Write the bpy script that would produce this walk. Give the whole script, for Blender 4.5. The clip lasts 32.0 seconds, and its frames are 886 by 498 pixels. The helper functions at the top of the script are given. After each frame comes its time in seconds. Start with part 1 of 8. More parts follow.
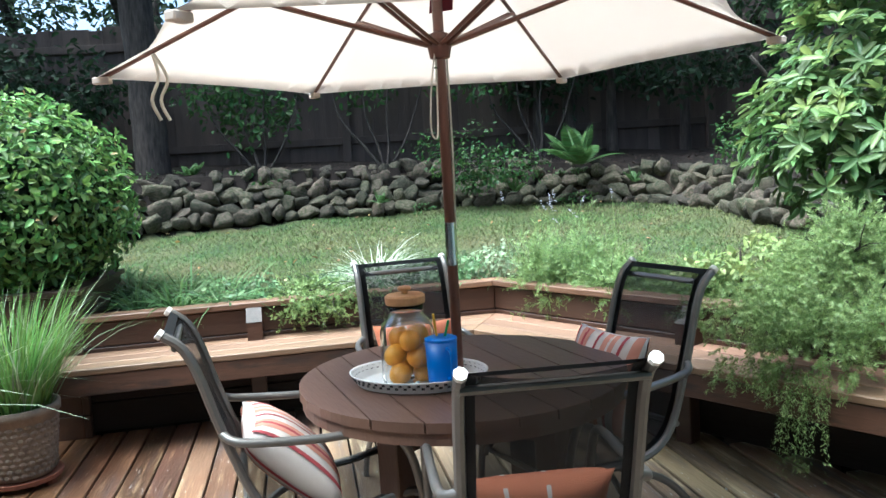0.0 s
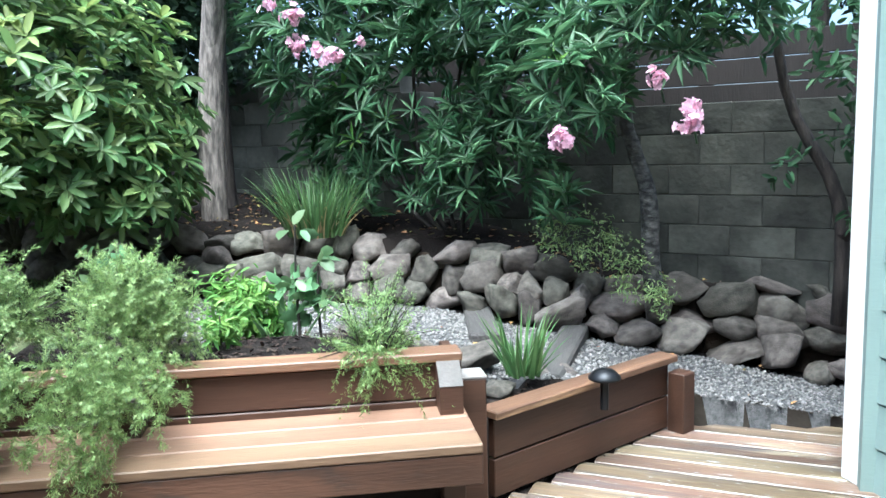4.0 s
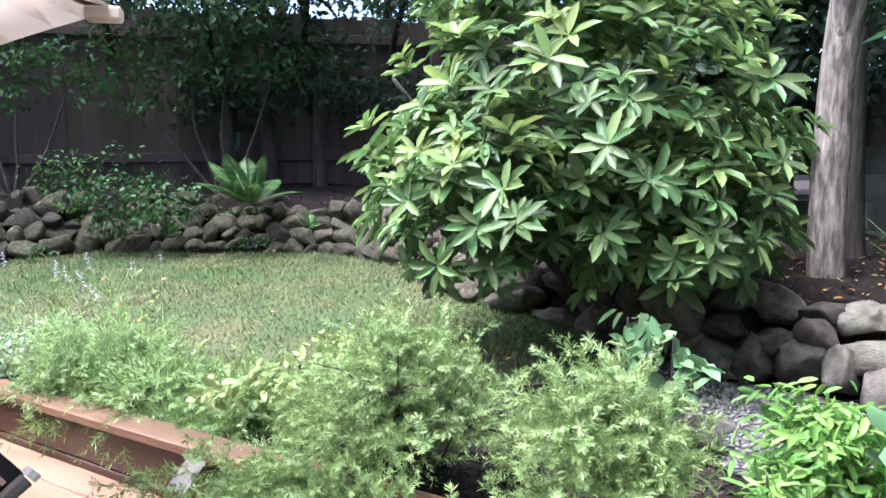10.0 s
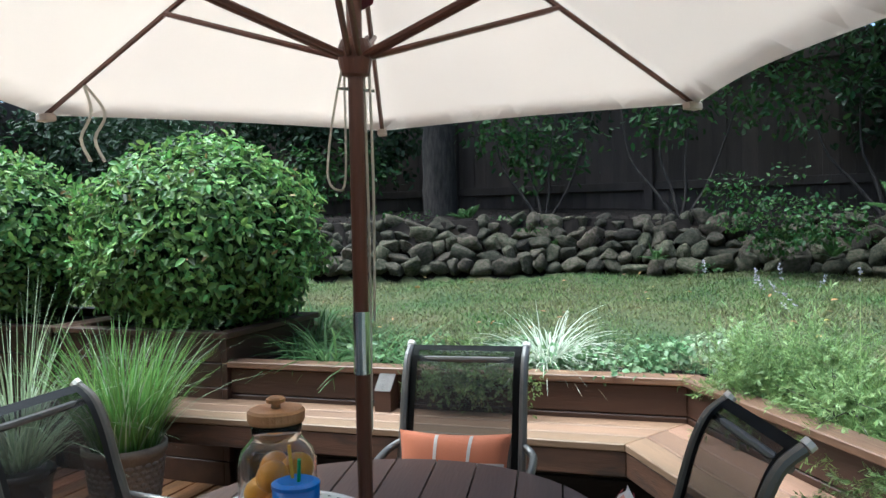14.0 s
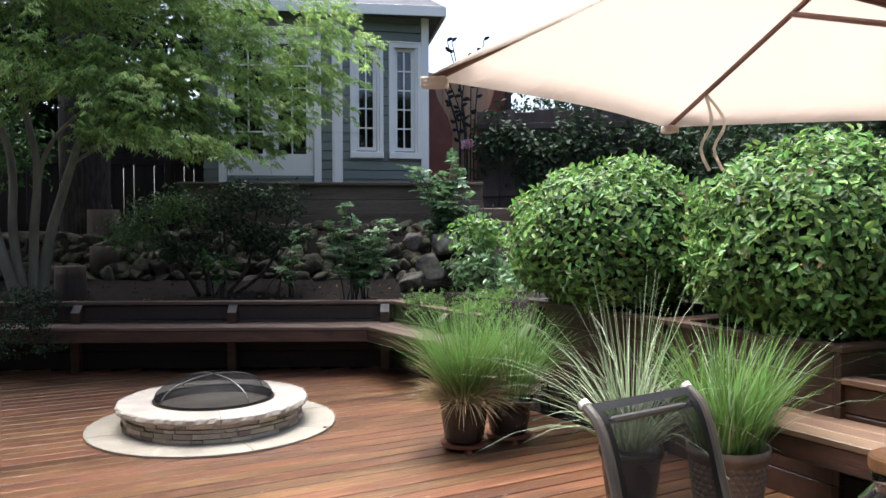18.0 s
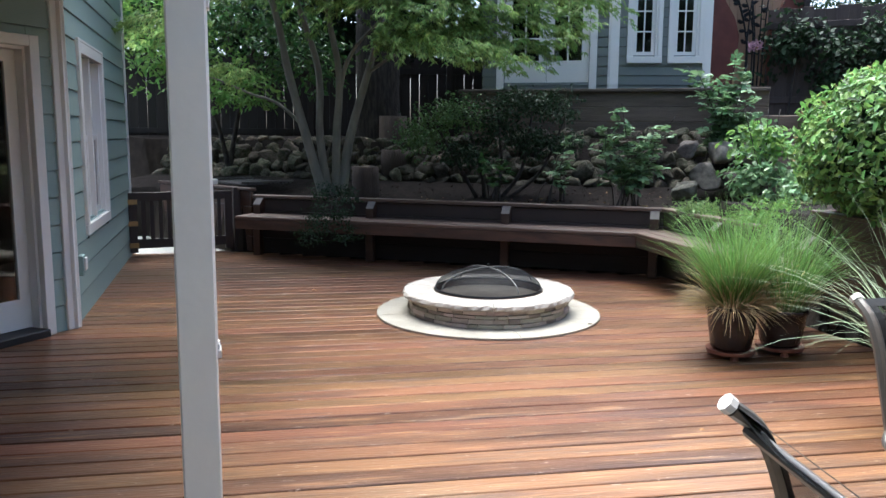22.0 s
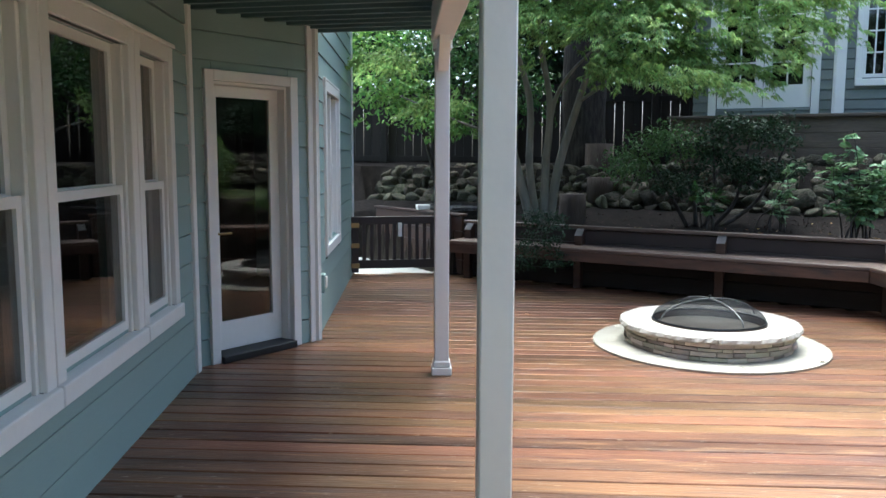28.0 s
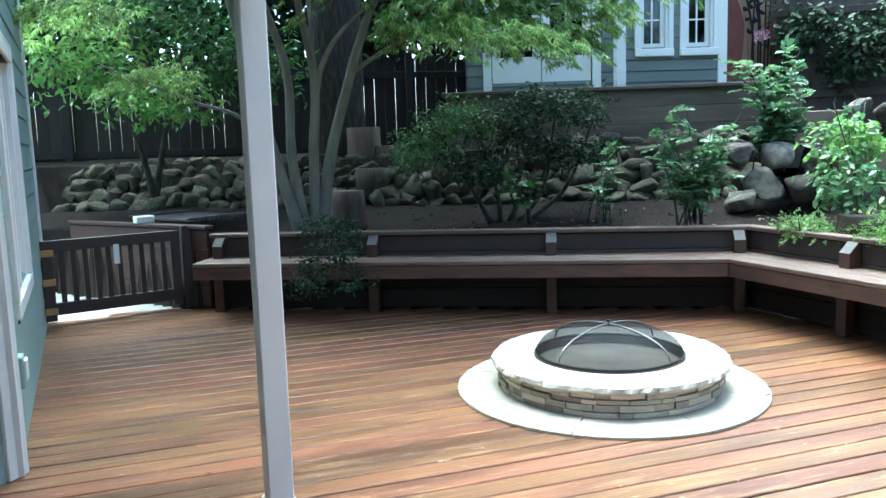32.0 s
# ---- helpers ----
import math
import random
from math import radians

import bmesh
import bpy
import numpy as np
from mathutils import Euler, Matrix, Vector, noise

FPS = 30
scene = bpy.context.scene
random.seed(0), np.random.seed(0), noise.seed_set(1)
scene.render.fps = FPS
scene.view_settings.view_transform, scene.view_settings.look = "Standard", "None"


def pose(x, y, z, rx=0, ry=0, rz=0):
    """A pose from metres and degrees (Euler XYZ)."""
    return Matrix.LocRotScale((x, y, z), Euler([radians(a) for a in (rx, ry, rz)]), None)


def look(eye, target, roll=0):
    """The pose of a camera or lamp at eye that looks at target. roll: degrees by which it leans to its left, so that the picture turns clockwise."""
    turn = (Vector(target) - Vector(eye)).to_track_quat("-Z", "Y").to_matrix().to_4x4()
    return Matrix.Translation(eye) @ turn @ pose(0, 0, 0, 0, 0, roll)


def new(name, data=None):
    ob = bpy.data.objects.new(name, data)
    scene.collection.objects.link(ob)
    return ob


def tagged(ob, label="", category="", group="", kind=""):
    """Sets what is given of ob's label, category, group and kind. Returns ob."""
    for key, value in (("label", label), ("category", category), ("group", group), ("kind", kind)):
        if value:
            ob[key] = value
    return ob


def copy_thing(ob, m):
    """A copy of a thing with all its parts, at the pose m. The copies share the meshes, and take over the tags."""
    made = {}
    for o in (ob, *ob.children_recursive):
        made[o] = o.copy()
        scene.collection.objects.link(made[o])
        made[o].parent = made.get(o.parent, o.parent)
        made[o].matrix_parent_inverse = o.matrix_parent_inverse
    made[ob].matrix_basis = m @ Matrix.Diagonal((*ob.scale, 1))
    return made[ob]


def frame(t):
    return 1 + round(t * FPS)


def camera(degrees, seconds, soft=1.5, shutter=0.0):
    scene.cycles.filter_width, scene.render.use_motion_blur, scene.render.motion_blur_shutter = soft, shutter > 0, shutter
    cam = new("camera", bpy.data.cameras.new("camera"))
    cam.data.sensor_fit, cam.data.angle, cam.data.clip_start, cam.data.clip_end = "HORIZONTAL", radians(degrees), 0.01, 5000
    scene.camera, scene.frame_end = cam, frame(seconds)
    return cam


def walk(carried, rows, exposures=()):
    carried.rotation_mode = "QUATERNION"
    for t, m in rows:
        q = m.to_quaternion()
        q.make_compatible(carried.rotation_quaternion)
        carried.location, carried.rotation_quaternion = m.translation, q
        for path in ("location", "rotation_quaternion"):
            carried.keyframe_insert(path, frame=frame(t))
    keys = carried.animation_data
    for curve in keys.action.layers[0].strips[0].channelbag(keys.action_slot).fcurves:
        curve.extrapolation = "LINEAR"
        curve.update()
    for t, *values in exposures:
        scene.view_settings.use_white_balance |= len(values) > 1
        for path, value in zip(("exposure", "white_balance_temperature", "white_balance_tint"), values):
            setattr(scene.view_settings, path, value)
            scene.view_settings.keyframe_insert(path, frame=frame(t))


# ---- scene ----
cam = camera(58.1, 32.0)
PATH = [
    (0, (0.284, 0.783, 1.497), (2.272, 0.735, 1.284), -3.5),
    (0.5, (0.303, 0.796, 1.503), (2.268, 0.493, 1.283), -3.0),
    (1, (0.315, 0.8, 1.5), (2.236, 0.291, 1.271), -3.3),
    (1.5, (0.326, 0.792, 1.493), (2.174, 0.068, 1.245), -3.2),
    (2, (0.376, 0.754, 1.486), (2.132, -0.167, 1.22), -2.7),
    (2.5, (0.465, 0.669, 1.493), (2.092, -0.463, 1.226), -1.8),
    (3, (0.536, 0.634, 1.5), (2.014, -0.69, 1.246), -1.0),
    (3.5, (0.636, 0.552, 1.513), (1.854, -1.013, 1.255), -1.7),
    (5.5, (1.016, 0.031, 1.638), (1.879, -1.753, 1.366), -1.1),
    (6, (1.111, -0.075, 1.65), (2.11, -1.791, 1.41), -1.4),
    (6.5, (1.18, -0.173, 1.638), (2.295, -1.818, 1.407), -2.0),
    (7, (1.245, -0.337, 1.627), (2.4, -1.952, 1.393), -1.3),
    (7.5, (1.304, -0.455, 1.611), (2.533, -2.017, 1.383), -0.6),
    (8, (1.42, -0.568, 1.602), (2.777, -2.019, 1.366), -0.7),
    (8.5, (1.545, -0.632, 1.616), (3.068, -1.907, 1.381), -1.1),
    (9, (1.628, -0.698, 1.613), (3.347, -1.696, 1.393), -0.8),
    (9.5, (1.643, -0.741, 1.602), (3.504, -1.447, 1.4), -0.6),
    (10, (1.66, -0.702, 1.571), (3.587, -1.21, 1.397), -1.1),
    (10.5, (1.602, -0.681, 1.507), (3.585, -0.917, 1.397), -0.7),
    (11, (1.592, -0.643, 1.508), (3.59, -0.659, 1.42), -0.6),
    (11.5, (1.579, -0.614, 1.507), (3.571, -0.456, 1.43), -0.7),
    (12, (1.567, -0.584, 1.511), (3.539, -0.259, 1.438), -0.5),
    (12.5, (1.56, -0.556, 1.51), (3.499, -0.074, 1.439), -0.4),
    (13, (1.548, -0.522, 1.507), (3.435, 0.136, 1.436), -0.4),
    (13.5, (1.526, -0.479, 1.505), (3.349, 0.342, 1.436), -0.6),
    (14, (1.507, -0.417, 1.502), (3.274, 0.516, 1.434), -1.2),
    (14.5, (1.522, -0.392, 1.505), (3.193, 0.705, 1.432), -1.4),
    (16.5, (1.536, -0.419, 1.597), (2.709, 1.199, 1.522), 0.1),
    (17, (1.519, -0.401, 1.582), (2.558, 1.307, 1.513), 0.3),
    (17.5, (1.533, -0.374, 1.557), (2.406, 1.424, 1.488), 0.2),
    (18, (1.53, -0.369, 1.551), (2.226, 1.505, 1.483), -0.1),
    (18.5, (1.52, -0.346, 1.538), (2.071, 1.575, 1.475), -0.3),
    (19, (1.49, -0.352, 1.542), (1.932, 1.597, 1.475), -0.2),
    (19.5, (1.494, -0.308, 1.535), (1.841, 1.66, 1.46), -0.0),
    (20, (1.496, -0.323, 1.508), (1.772, 1.655, 1.399), 0.2),
    (20.5, (1.479, -0.347, 1.497), (1.678, 1.635, 1.314), 0.4),
    (21, (1.45, -0.415, 1.503), (1.574, 1.568, 1.277), 0.5),
    (21.5, (1.464, -0.503, 1.47), (1.546, 1.479, 1.223), 0.7),
    (22, (1.487, -0.561, 1.481), (1.528, 1.418, 1.194), 0.4),
    (22.5, (1.539, -0.493, 1.458), (1.537, 1.47, 1.073), 0.3),
    (23, (1.553, -0.469, 1.438), (1.491, 1.473, 0.962), 0.5),
    (23.5, (1.547, -0.481, 1.427), (1.435, 1.452, 0.927), 0.1),
    (24, (1.503, -0.607, 1.459), (1.363, 1.339, 1.021), 0.2),
    (24.5, (1.51, -0.745, 1.486), (1.334, 1.223, 1.178), 0.2),
    (25, (1.543, -0.9, 1.485), (1.333, 1.073, 1.232), 0.2),
    (25.5, (1.48, -1.041, 1.506), (1.246, 0.93, 1.26), 0.5),
    (27.5, (1.296, -0.995, 1.521), (0.972, 0.964, 1.278), 0.4),
    (28, (1.204, -0.76, 1.521), (0.792, 1.184, 1.292), 0.2),
    (28.5, (1.033, -0.499, 1.538), (0.683, 1.455, 1.295), -0.5),
    (29, (0.924, -0.243, 1.557), (0.636, 1.719, 1.298), -0.4),
    (29.5, (0.814, 0.031, 1.572), (0.54, 1.997, 1.327), 0.6),
    (30, (0.634, 0.321, 1.593), (0.441, 2.299, 1.367), -0.1),
    (30.5, (0.468, 0.615, 1.585), (0.369, 2.597, 1.339), -0.5),
    (31, (0.393, 0.909, 1.559), (0.339, 2.891, 1.298), -0.2),
    (31.5, (0.326, 1.14, 1.575), (0.464, 3.117, 1.308), -2.2),
    (32, (0.187, 1.484, 1.492), (0.54, 3.436, 1.232), -1.8),
]
walk(cam, [(t, look(eye, target, roll)) for t, eye, target, roll in PATH],
     [(0, 2.0, 5250, -4), (2, 2.1, 5250, -3), (3.2, 2.15, 5050, -8), (5.5, 2.25, 5450, 12), (9, 2.42, 5450, 13), (11, 2.1, 5250, 10), (13, 1.67, 5150, 4), (14.5, 1.47, 5300, -6), (17, 1.65, 5700, 8),
      (19, 1.85, 6050, 8), (22, 2.0, 5550, 4), (25, 2.25, 5400, 2), (28, 2.35, 5400, -2), (30, 2.67, 5350, -8), (32, 2.85, 4950, -13)])

# ---- world, sun, exposure ----
world = bpy.data.worlds.new("world")
scene.world = world
world.use_nodes = True
wn = world.node_tree
sky = wn.nodes.new("ShaderNodeTexSky")
sky.sky_type, sky.sun_disc = "NISHITA", False
SUN_EL, SUN_AZ = radians(70), radians(-16)
sky.sun_elevation, sky.sun_rotation = SUN_EL, SUN_AZ
sky.air_density, sky.dust_density, sky.ozone_density = 0.7, 6.0, 0.6
wn.links.new(sky.outputs[0], wn.nodes["Background"].inputs[0])
wn.nodes["Background"].inputs[1].default_value = 0.15
sun = new("sun", bpy.data.lights.new("sun", "SUN"))
sun.data.energy, sun.data.angle, sun.data.color = 2.4, radians(45), (1.0, 0.97, 0.92)
sun_dir = Vector((math.sin(SUN_AZ) * math.cos(SUN_EL), math.cos(SUN_AZ) * math.cos(SUN_EL), math.sin(SUN_EL)))
sun.matrix_world = look(sun_dir * 30, (0, 0, 0))


# ---- materials ----
def mat(name, base, rough=0.7, metal=0.0, scale=6.0, amount=0.25, dark=0.55, bump=0.15, fine=60.0, stretch=(1, 1, 1),
        island=0.0, obj=0.0, hue=0.0, translucent=0.0, stain=None, spec=0.5):
    """A surface: base colour, two scales of noise, relief, and variation by object or by island."""
    m = bpy.data.materials.new(name)
    m.use_nodes = True
    t = m.node_tree
    n, l = t.nodes, t.links
    b = n["Principled BSDF"]
    b.inputs["Roughness"].default_value, b.inputs["Metallic"].default_value = rough, metal
    b.inputs["Specular IOR Level"].default_value = spec
    co = n.new("ShaderNodeTexCoord")
    mp = n.new("ShaderNodeMapping")
    mp.inputs["Scale"].default_value = stretch
    l.new(co.outputs["Object"], mp.inputs[0])
    add = n.new("ShaderNodeVectorMath")
    inf = n.new("ShaderNodeObjectInfo")
    sc = n.new("ShaderNodeVectorMath")
    sc.operation = "SCALE"
    sc.inputs[0].default_value = (17, 31, 13)
    l.new(inf.outputs["Random"], sc.inputs["Scale"])
    l.new(mp.outputs[0], add.inputs[0])
    l.new(sc.outputs[0], add.inputs[1])
    big, small = n.new("ShaderNodeTexNoise"), n.new("ShaderNodeTexNoise")
    for k, s, d in ((big, scale, 4), (small, fine, 3)):
        k.inputs["Scale"].default_value, k.inputs["Detail"].default_value = s, d
        l.new(add.outputs[0], k.inputs["Vector"])
    ramp = n.new("ShaderNodeMapRange")
    ramp.inputs[1].default_value, ramp.inputs[2].default_value = 0.3, 0.7
    l.new(big.outputs[0], ramp.inputs[0])
    mix = n.new("ShaderNodeMix")
    mix.data_type = "RGBA"
    two = [c * dark for c in base] if stain is None else list(stain)
    mix.inputs[6].default_value, mix.inputs[7].default_value = (*base, 1), (*two, 1)
    ma = n.new("ShaderNodeMath")
    ma.operation = "MULTIPLY"
    ma.inputs[1].default_value = amount * 2
    ma.use_clamp = True
    l.new(ramp.outputs[0], ma.inputs[0])
    l.new(ma.outputs[0], mix.inputs[0])
    hsv = n.new("ShaderNodeHueSaturation")
    l.new(mix.outputs[2], hsv.inputs["Color"])
    val = n.new("ShaderNodeMath")
    val.operation = "MULTIPLY_ADD"
    val.inputs[1].default_value, val.inputs[2].default_value = amount * 0.9, 1 - amount * 0.45
    l.new(small.outputs[0], val.inputs[0])
    last = val
    for src, k in ((inf.outputs["Random"], obj), (None, island)):
        if not k:
            continue
        if src is None:
            src = n.new("ShaderNodeNewGeometry").outputs["Random Per Island"]
        v = n.new("ShaderNodeMath")
        v.operation = "MULTIPLY_ADD"
        v.inputs[1].default_value, v.inputs[2].default_value = 2 * k, 1 - k
        l.new(src, v.inputs[0])
        w = n.new("ShaderNodeMath")
        w.operation = "MULTIPLY"
        l.new(v.outputs[0], w.inputs[0])
        l.new(last.outputs[0], w.inputs[1])
        last = w
        if hue:
            hh = n.new("ShaderNodeMath")
            hh.operation = "MULTIPLY_ADD"
            hh.inputs[1].default_value, hh.inputs[2].default_value = 2 * hue, 0.5 - hue
            fr = n.new("ShaderNodeMath")
            fr.operation = "FRACT"
            f7 = n.new("ShaderNodeMath")
            f7.operation = "MULTIPLY"
            f7.inputs[1].default_value = 7.31
            l.new(src, f7.inputs[0])
            l.new(f7.outputs[0], fr.inputs[0])
            l.new(fr.outputs[0], hh.inputs[0])
            l.new(hh.outputs[0], hsv.inputs["Hue"])
    l.new(last.outputs[0], hsv.inputs["Value"])
    l.new(hsv.outputs[0], b.inputs["Base Color"])
    if bump:
        bp = n.new("ShaderNodeBump")
        bp.inputs["Strength"].default_value, bp.inputs["Distance"].default_value = min(1, bump * 2), 0.01
        l.new(small.outputs[0], bp.inputs["Height"])
        l.new(bp.outputs[0], b.inputs["Normal"])
    if translucent:
        tr = n.new("ShaderNodeBsdfTranslucent")
        l.new(hsv.outputs[0], tr.inputs["Color"])
        ms = n.new("ShaderNodeMixShader")
        ms.inputs[0].default_value = translucent
        l.new(b.outputs[0], ms.inputs[1])
        l.new(tr.outputs[0], ms.inputs[2])
        l.new(ms.outputs[0], n["Material Output"].inputs[0])
    return m


def glass(name, tint=(0.9, 0.95, 0.95), rough=0.0):
    m = bpy.data.materials.new(name)
    m.use_nodes = True
    b = m.node_tree.nodes["Principled BSDF"]
    b.inputs["Base Color"].default_value = (*tint, 1)
    b.inputs["Roughness"].default_value = rough
    b.inputs["Transmission Weight"].default_value = 1.0
    b.inputs["IOR"].default_value = 1.45
    return m


def mesh_cloth(name, base, see):
    """A woven sling: dark threads that one sees through."""
    m = mat(name, base, 0.6, scale=3, amount=0.15, bump=0.1, fine=400, spec=0.15)
    t = m.node_tree
    tr, ms = t.nodes.new("ShaderNodeBsdfTransparent"), t.nodes.new("ShaderNodeMixShader")
    ms.inputs[0].default_value = see
    t.links.new(t.nodes["Principled BSDF"].outputs[0], ms.inputs[1])
    t.links.new(tr.outputs[0], ms.inputs[2])
    t.links.new(ms.outputs[0], t.nodes["Material Output"].inputs[0])
    return m


M_DECK = mat("deck_wood", (0.19, 0.087, 0.041), 0.32, scale=2.2, amount=0.5, dark=0.36, bump=0.14, fine=26, stretch=(0.35, 3.0, 1), obj=0.32, hue=0.012)


def streaks(m, colour, stretch, scale, lo, hi, most):
    """Worn streaks along the grain, of a second colour."""
    t = m.node_tree
    n, l = t.nodes, t.links
    b = n["Principled BSDF"]
    old = b.inputs["Base Color"].links[0].from_socket
    co, mp, tx, mr, mx = (n.new(k) for k in ("ShaderNodeTexCoord", "ShaderNodeMapping", "ShaderNodeTexNoise", "ShaderNodeMapRange", "ShaderNodeMix"))
    inf, sc, ad = n.new("ShaderNodeObjectInfo"), n.new("ShaderNodeVectorMath"), n.new("ShaderNodeVectorMath")
    mp.inputs["Scale"].default_value = stretch
    sc.operation = "SCALE"
    sc.inputs[0].default_value = (23, 11, 7)
    l.new(inf.outputs["Random"], sc.inputs["Scale"])
    l.new(co.outputs["Object"], mp.inputs[0])
    l.new(mp.outputs[0], ad.inputs[0])
    l.new(sc.outputs[0], ad.inputs[1])
    tx.inputs["Scale"].default_value, tx.inputs["Detail"].default_value, tx.inputs["Roughness"].default_value = scale, 6, 0.65
    l.new(ad.outputs[0], tx.inputs["Vector"])
    mr.inputs[1].default_value, mr.inputs[2].default_value, mr.inputs[4].default_value = lo, hi, most
    l.new(tx.outputs[0], mr.inputs[0])
    mx.data_type = "RGBA"
    l.new(mr.outputs[0], mx.inputs[0])
    l.new(old, mx.inputs[6])
    mx.inputs[7].default_value = (*colour, 1)
    l.new(mx.outputs[2], b.inputs["Base Color"])


streaks(M_DECK, (0.07, 0.042, 0.034), (0.3, 4.5, 1), 3.0, 0.52, 0.66, 0.75)
streaks(M_DECK, (0.36, 0.20, 0.095), (0.8, 11.0, 1), 2.6, 0.54, 0.70, 0.7)
streaks(M_DECK, (0.55, 0.45, 0.36), (3.0, 14.0, 1), 4.0, 0.63, 0.70, 0.65)


def weathered(m, colour, y0, y1, most):
    """Boards bleached grey towards one end of the deck, with an uneven edge."""
    t = m.node_tree
    n, l = t.nodes, t.links
    b = n["Principled BSDF"]
    old = b.inputs["Base Color"].links[0].from_socket
    geo, sep, tx, ma, mr, mx, mul = (n.new(k) for k in ("ShaderNodeNewGeometry", "ShaderNodeSeparateXYZ", "ShaderNodeTexNoise", "ShaderNodeMath", "ShaderNodeMapRange", "ShaderNodeMix", "ShaderNodeMix"))
    l.new(geo.outputs["Position"], sep.inputs[0])
    l.new(geo.outputs["Position"], tx.inputs["Vector"])
    tx.inputs["Scale"].default_value, tx.inputs["Detail"].default_value = 1.6, 5
    ma.operation = "MULTIPLY_ADD"
    ma.inputs[1].default_value = 2.4
    l.new(tx.outputs[0], ma.inputs[0])
    l.new(sep.outputs[1], ma.inputs[2])
    mr.inputs[1].default_value, mr.inputs[2].default_value = y0 + 1.2, y1 + 1.2
    mr.inputs[3].default_value, mr.inputs[4].default_value = most, 0.0
    l.new(ma.outputs[0], mr.inputs[0])
    mul.data_type = mx.data_type = "RGBA"
    mul.blend_type = "MULTIPLY"
    mul.inputs[0].default_value = 1.0
    l.new(old, mul.inputs[6])
    mul.inputs[7].default_value = (*colour, 1)
    l.new(mr.outputs[0], mx.inputs[0])
    l.new(old, mx.inputs[6])
    l.new(mul.outputs[2], mx.inputs[7])
    l.new(mx.outputs[2], b.inputs["Base Color"])


weathered(M_DECK, (1.25, 1.95, 2.7), 1.0, 2.8, 0.9)
M_BENCH = mat("bench_wood", (0.25, 0.148, 0.09), 0.55, scale=2.5, amount=0.35, dark=0.5, bump=0.15, fine=30, stretch=(0.3, 3.0, 3.0), obj=0.18, hue=0.01)
streaks(M_BENCH, (0.13, 0.07, 0.045), (0.3, 3, 3), 3.0, 0.57, 0.68, 0.7)
# Stained bench wood, darkened further to hold the maple's shade in its colour.
M_BENCHD = mat("stained_shaded_bench", (0.135, 0.082, 0.058), 0.5, scale=2.5, amount=0.4, dark=0.45, bump=0.15, fine=30, stretch=(0.3, 3.0, 3.0), obj=0.18)
M_PLANT = mat("planter_wood", (0.066, 0.030, 0.017), 0.5, scale=2.5, amount=0.4, dark=0.45, bump=0.12, fine=30, stretch=(0.3, 3, 3), obj=0.15)
# Near-black wood: the darkness below the bench seats is put into its colour.
M_SKIRT = mat("shade_black_wood", (0.018, 0.012, 0.010), 0.8, scale=3, amount=0.4, bump=0.15, fine=40, stretch=(0.4, 3, 3), obj=0.2)
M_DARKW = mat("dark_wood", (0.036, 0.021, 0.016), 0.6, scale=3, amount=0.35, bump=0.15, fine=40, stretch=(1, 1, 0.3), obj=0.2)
M_TABLE = mat("table_wood", (0.10, 0.055, 0.038), 0.38, scale=3, amount=0.3, dark=0.6, bump=0.08, fine=40, stretch=(0.3, 3, 1), obj=0.15)
M_POLE = mat("pole_wood", (0.12, 0.045, 0.028), 0.4, scale=4, amount=0.25, bump=0.05, fine=50, stretch=(3, 3, 0.3))
M_FENCE = mat("fence_wood", (0.078, 0.056, 0.047), 0.8, scale=2.5, amount=0.4, dark=0.5, bump=0.25, fine=30, stretch=(3, 3, 0.3), obj=0.25)
M_TIMBER = mat("old_timber", (0.14, 0.105, 0.078), 0.85, scale=3, amount=0.45, dark=0.4, bump=0.4, fine=25, stretch=(0.4, 3, 3), obj=0.2)
M_SLEEPER = mat("sleeper_wood", (0.075, 0.066, 0.06), 0.9, scale=3, amount=0.4, dark=0.5, bump=0.5, fine=25, stretch=(0.4, 3, 3), obj=0.2)
M_WHITE = mat("white_paint", (0.76, 0.73, 0.685), 0.45, scale=2, amount=0.06, bump=0.04, fine=30)
M_SIDING = mat("green_siding", (0.265, 0.345, 0.315), 0.6, scale=1.5, amount=0.1, dark=0.75, bump=0.06, fine=40, stretch=(0.5, 0.5, 3), obj=0.06)
M_COTTAGE = mat("grey_siding", (0.15, 0.165, 0.145), 0.6, scale=1.5, amount=0.1, dark=0.75, bump=0.06, fine=40, obj=0.06)
M_CEIL = mat("porch_ceiling", (0.09, 0.15, 0.145), 0.6, scale=2, amount=0.12, bump=0.05)
M_ROOFS = mat("roof_shingle", (0.10, 0.10, 0.11), 0.85, scale=8, amount=0.3, bump=0.3, obj=0.2)
M_STONE = mat("field_stone", (0.190, 0.166, 0.140), 0.88, scale=5, amount=0.5, dark=0.4, bump=1.0, fine=38, obj=0.45, hue=0.03, spec=0.2)
M_MOSS = mat("mossy_stone", (0.108, 0.082, 0.062), 0.92, scale=8, amount=0.6, dark=0.25, bump=1.0, fine=45, obj=0.5, hue=0.03, stain=(0.034, 0.036, 0.016))
M_LEDGE = mat("ledge_stone", (0.40, 0.345, 0.275), 0.8, scale=6, amount=0.3, dark=0.6, bump=0.35, fine=45, obj=0.42, hue=0.04)
M_CAPST = mat("cap_stone", (0.42, 0.37, 0.31), 0.75, scale=5, amount=0.4, dark=0.6, bump=0.2, fine=45, obj=0.08)
M_PADST = mat("pad_stone", (0.34, 0.30, 0.235), 0.8, scale=4, amount=0.4, dark=0.6, bump=0.15, fine=45)
M_BLOCK = mat("concrete_block", (0.128, 0.126, 0.104), 0.92, scale=2.6, amount=0.65, dark=0.3, bump=0.3, fine=26, obj=0.16)
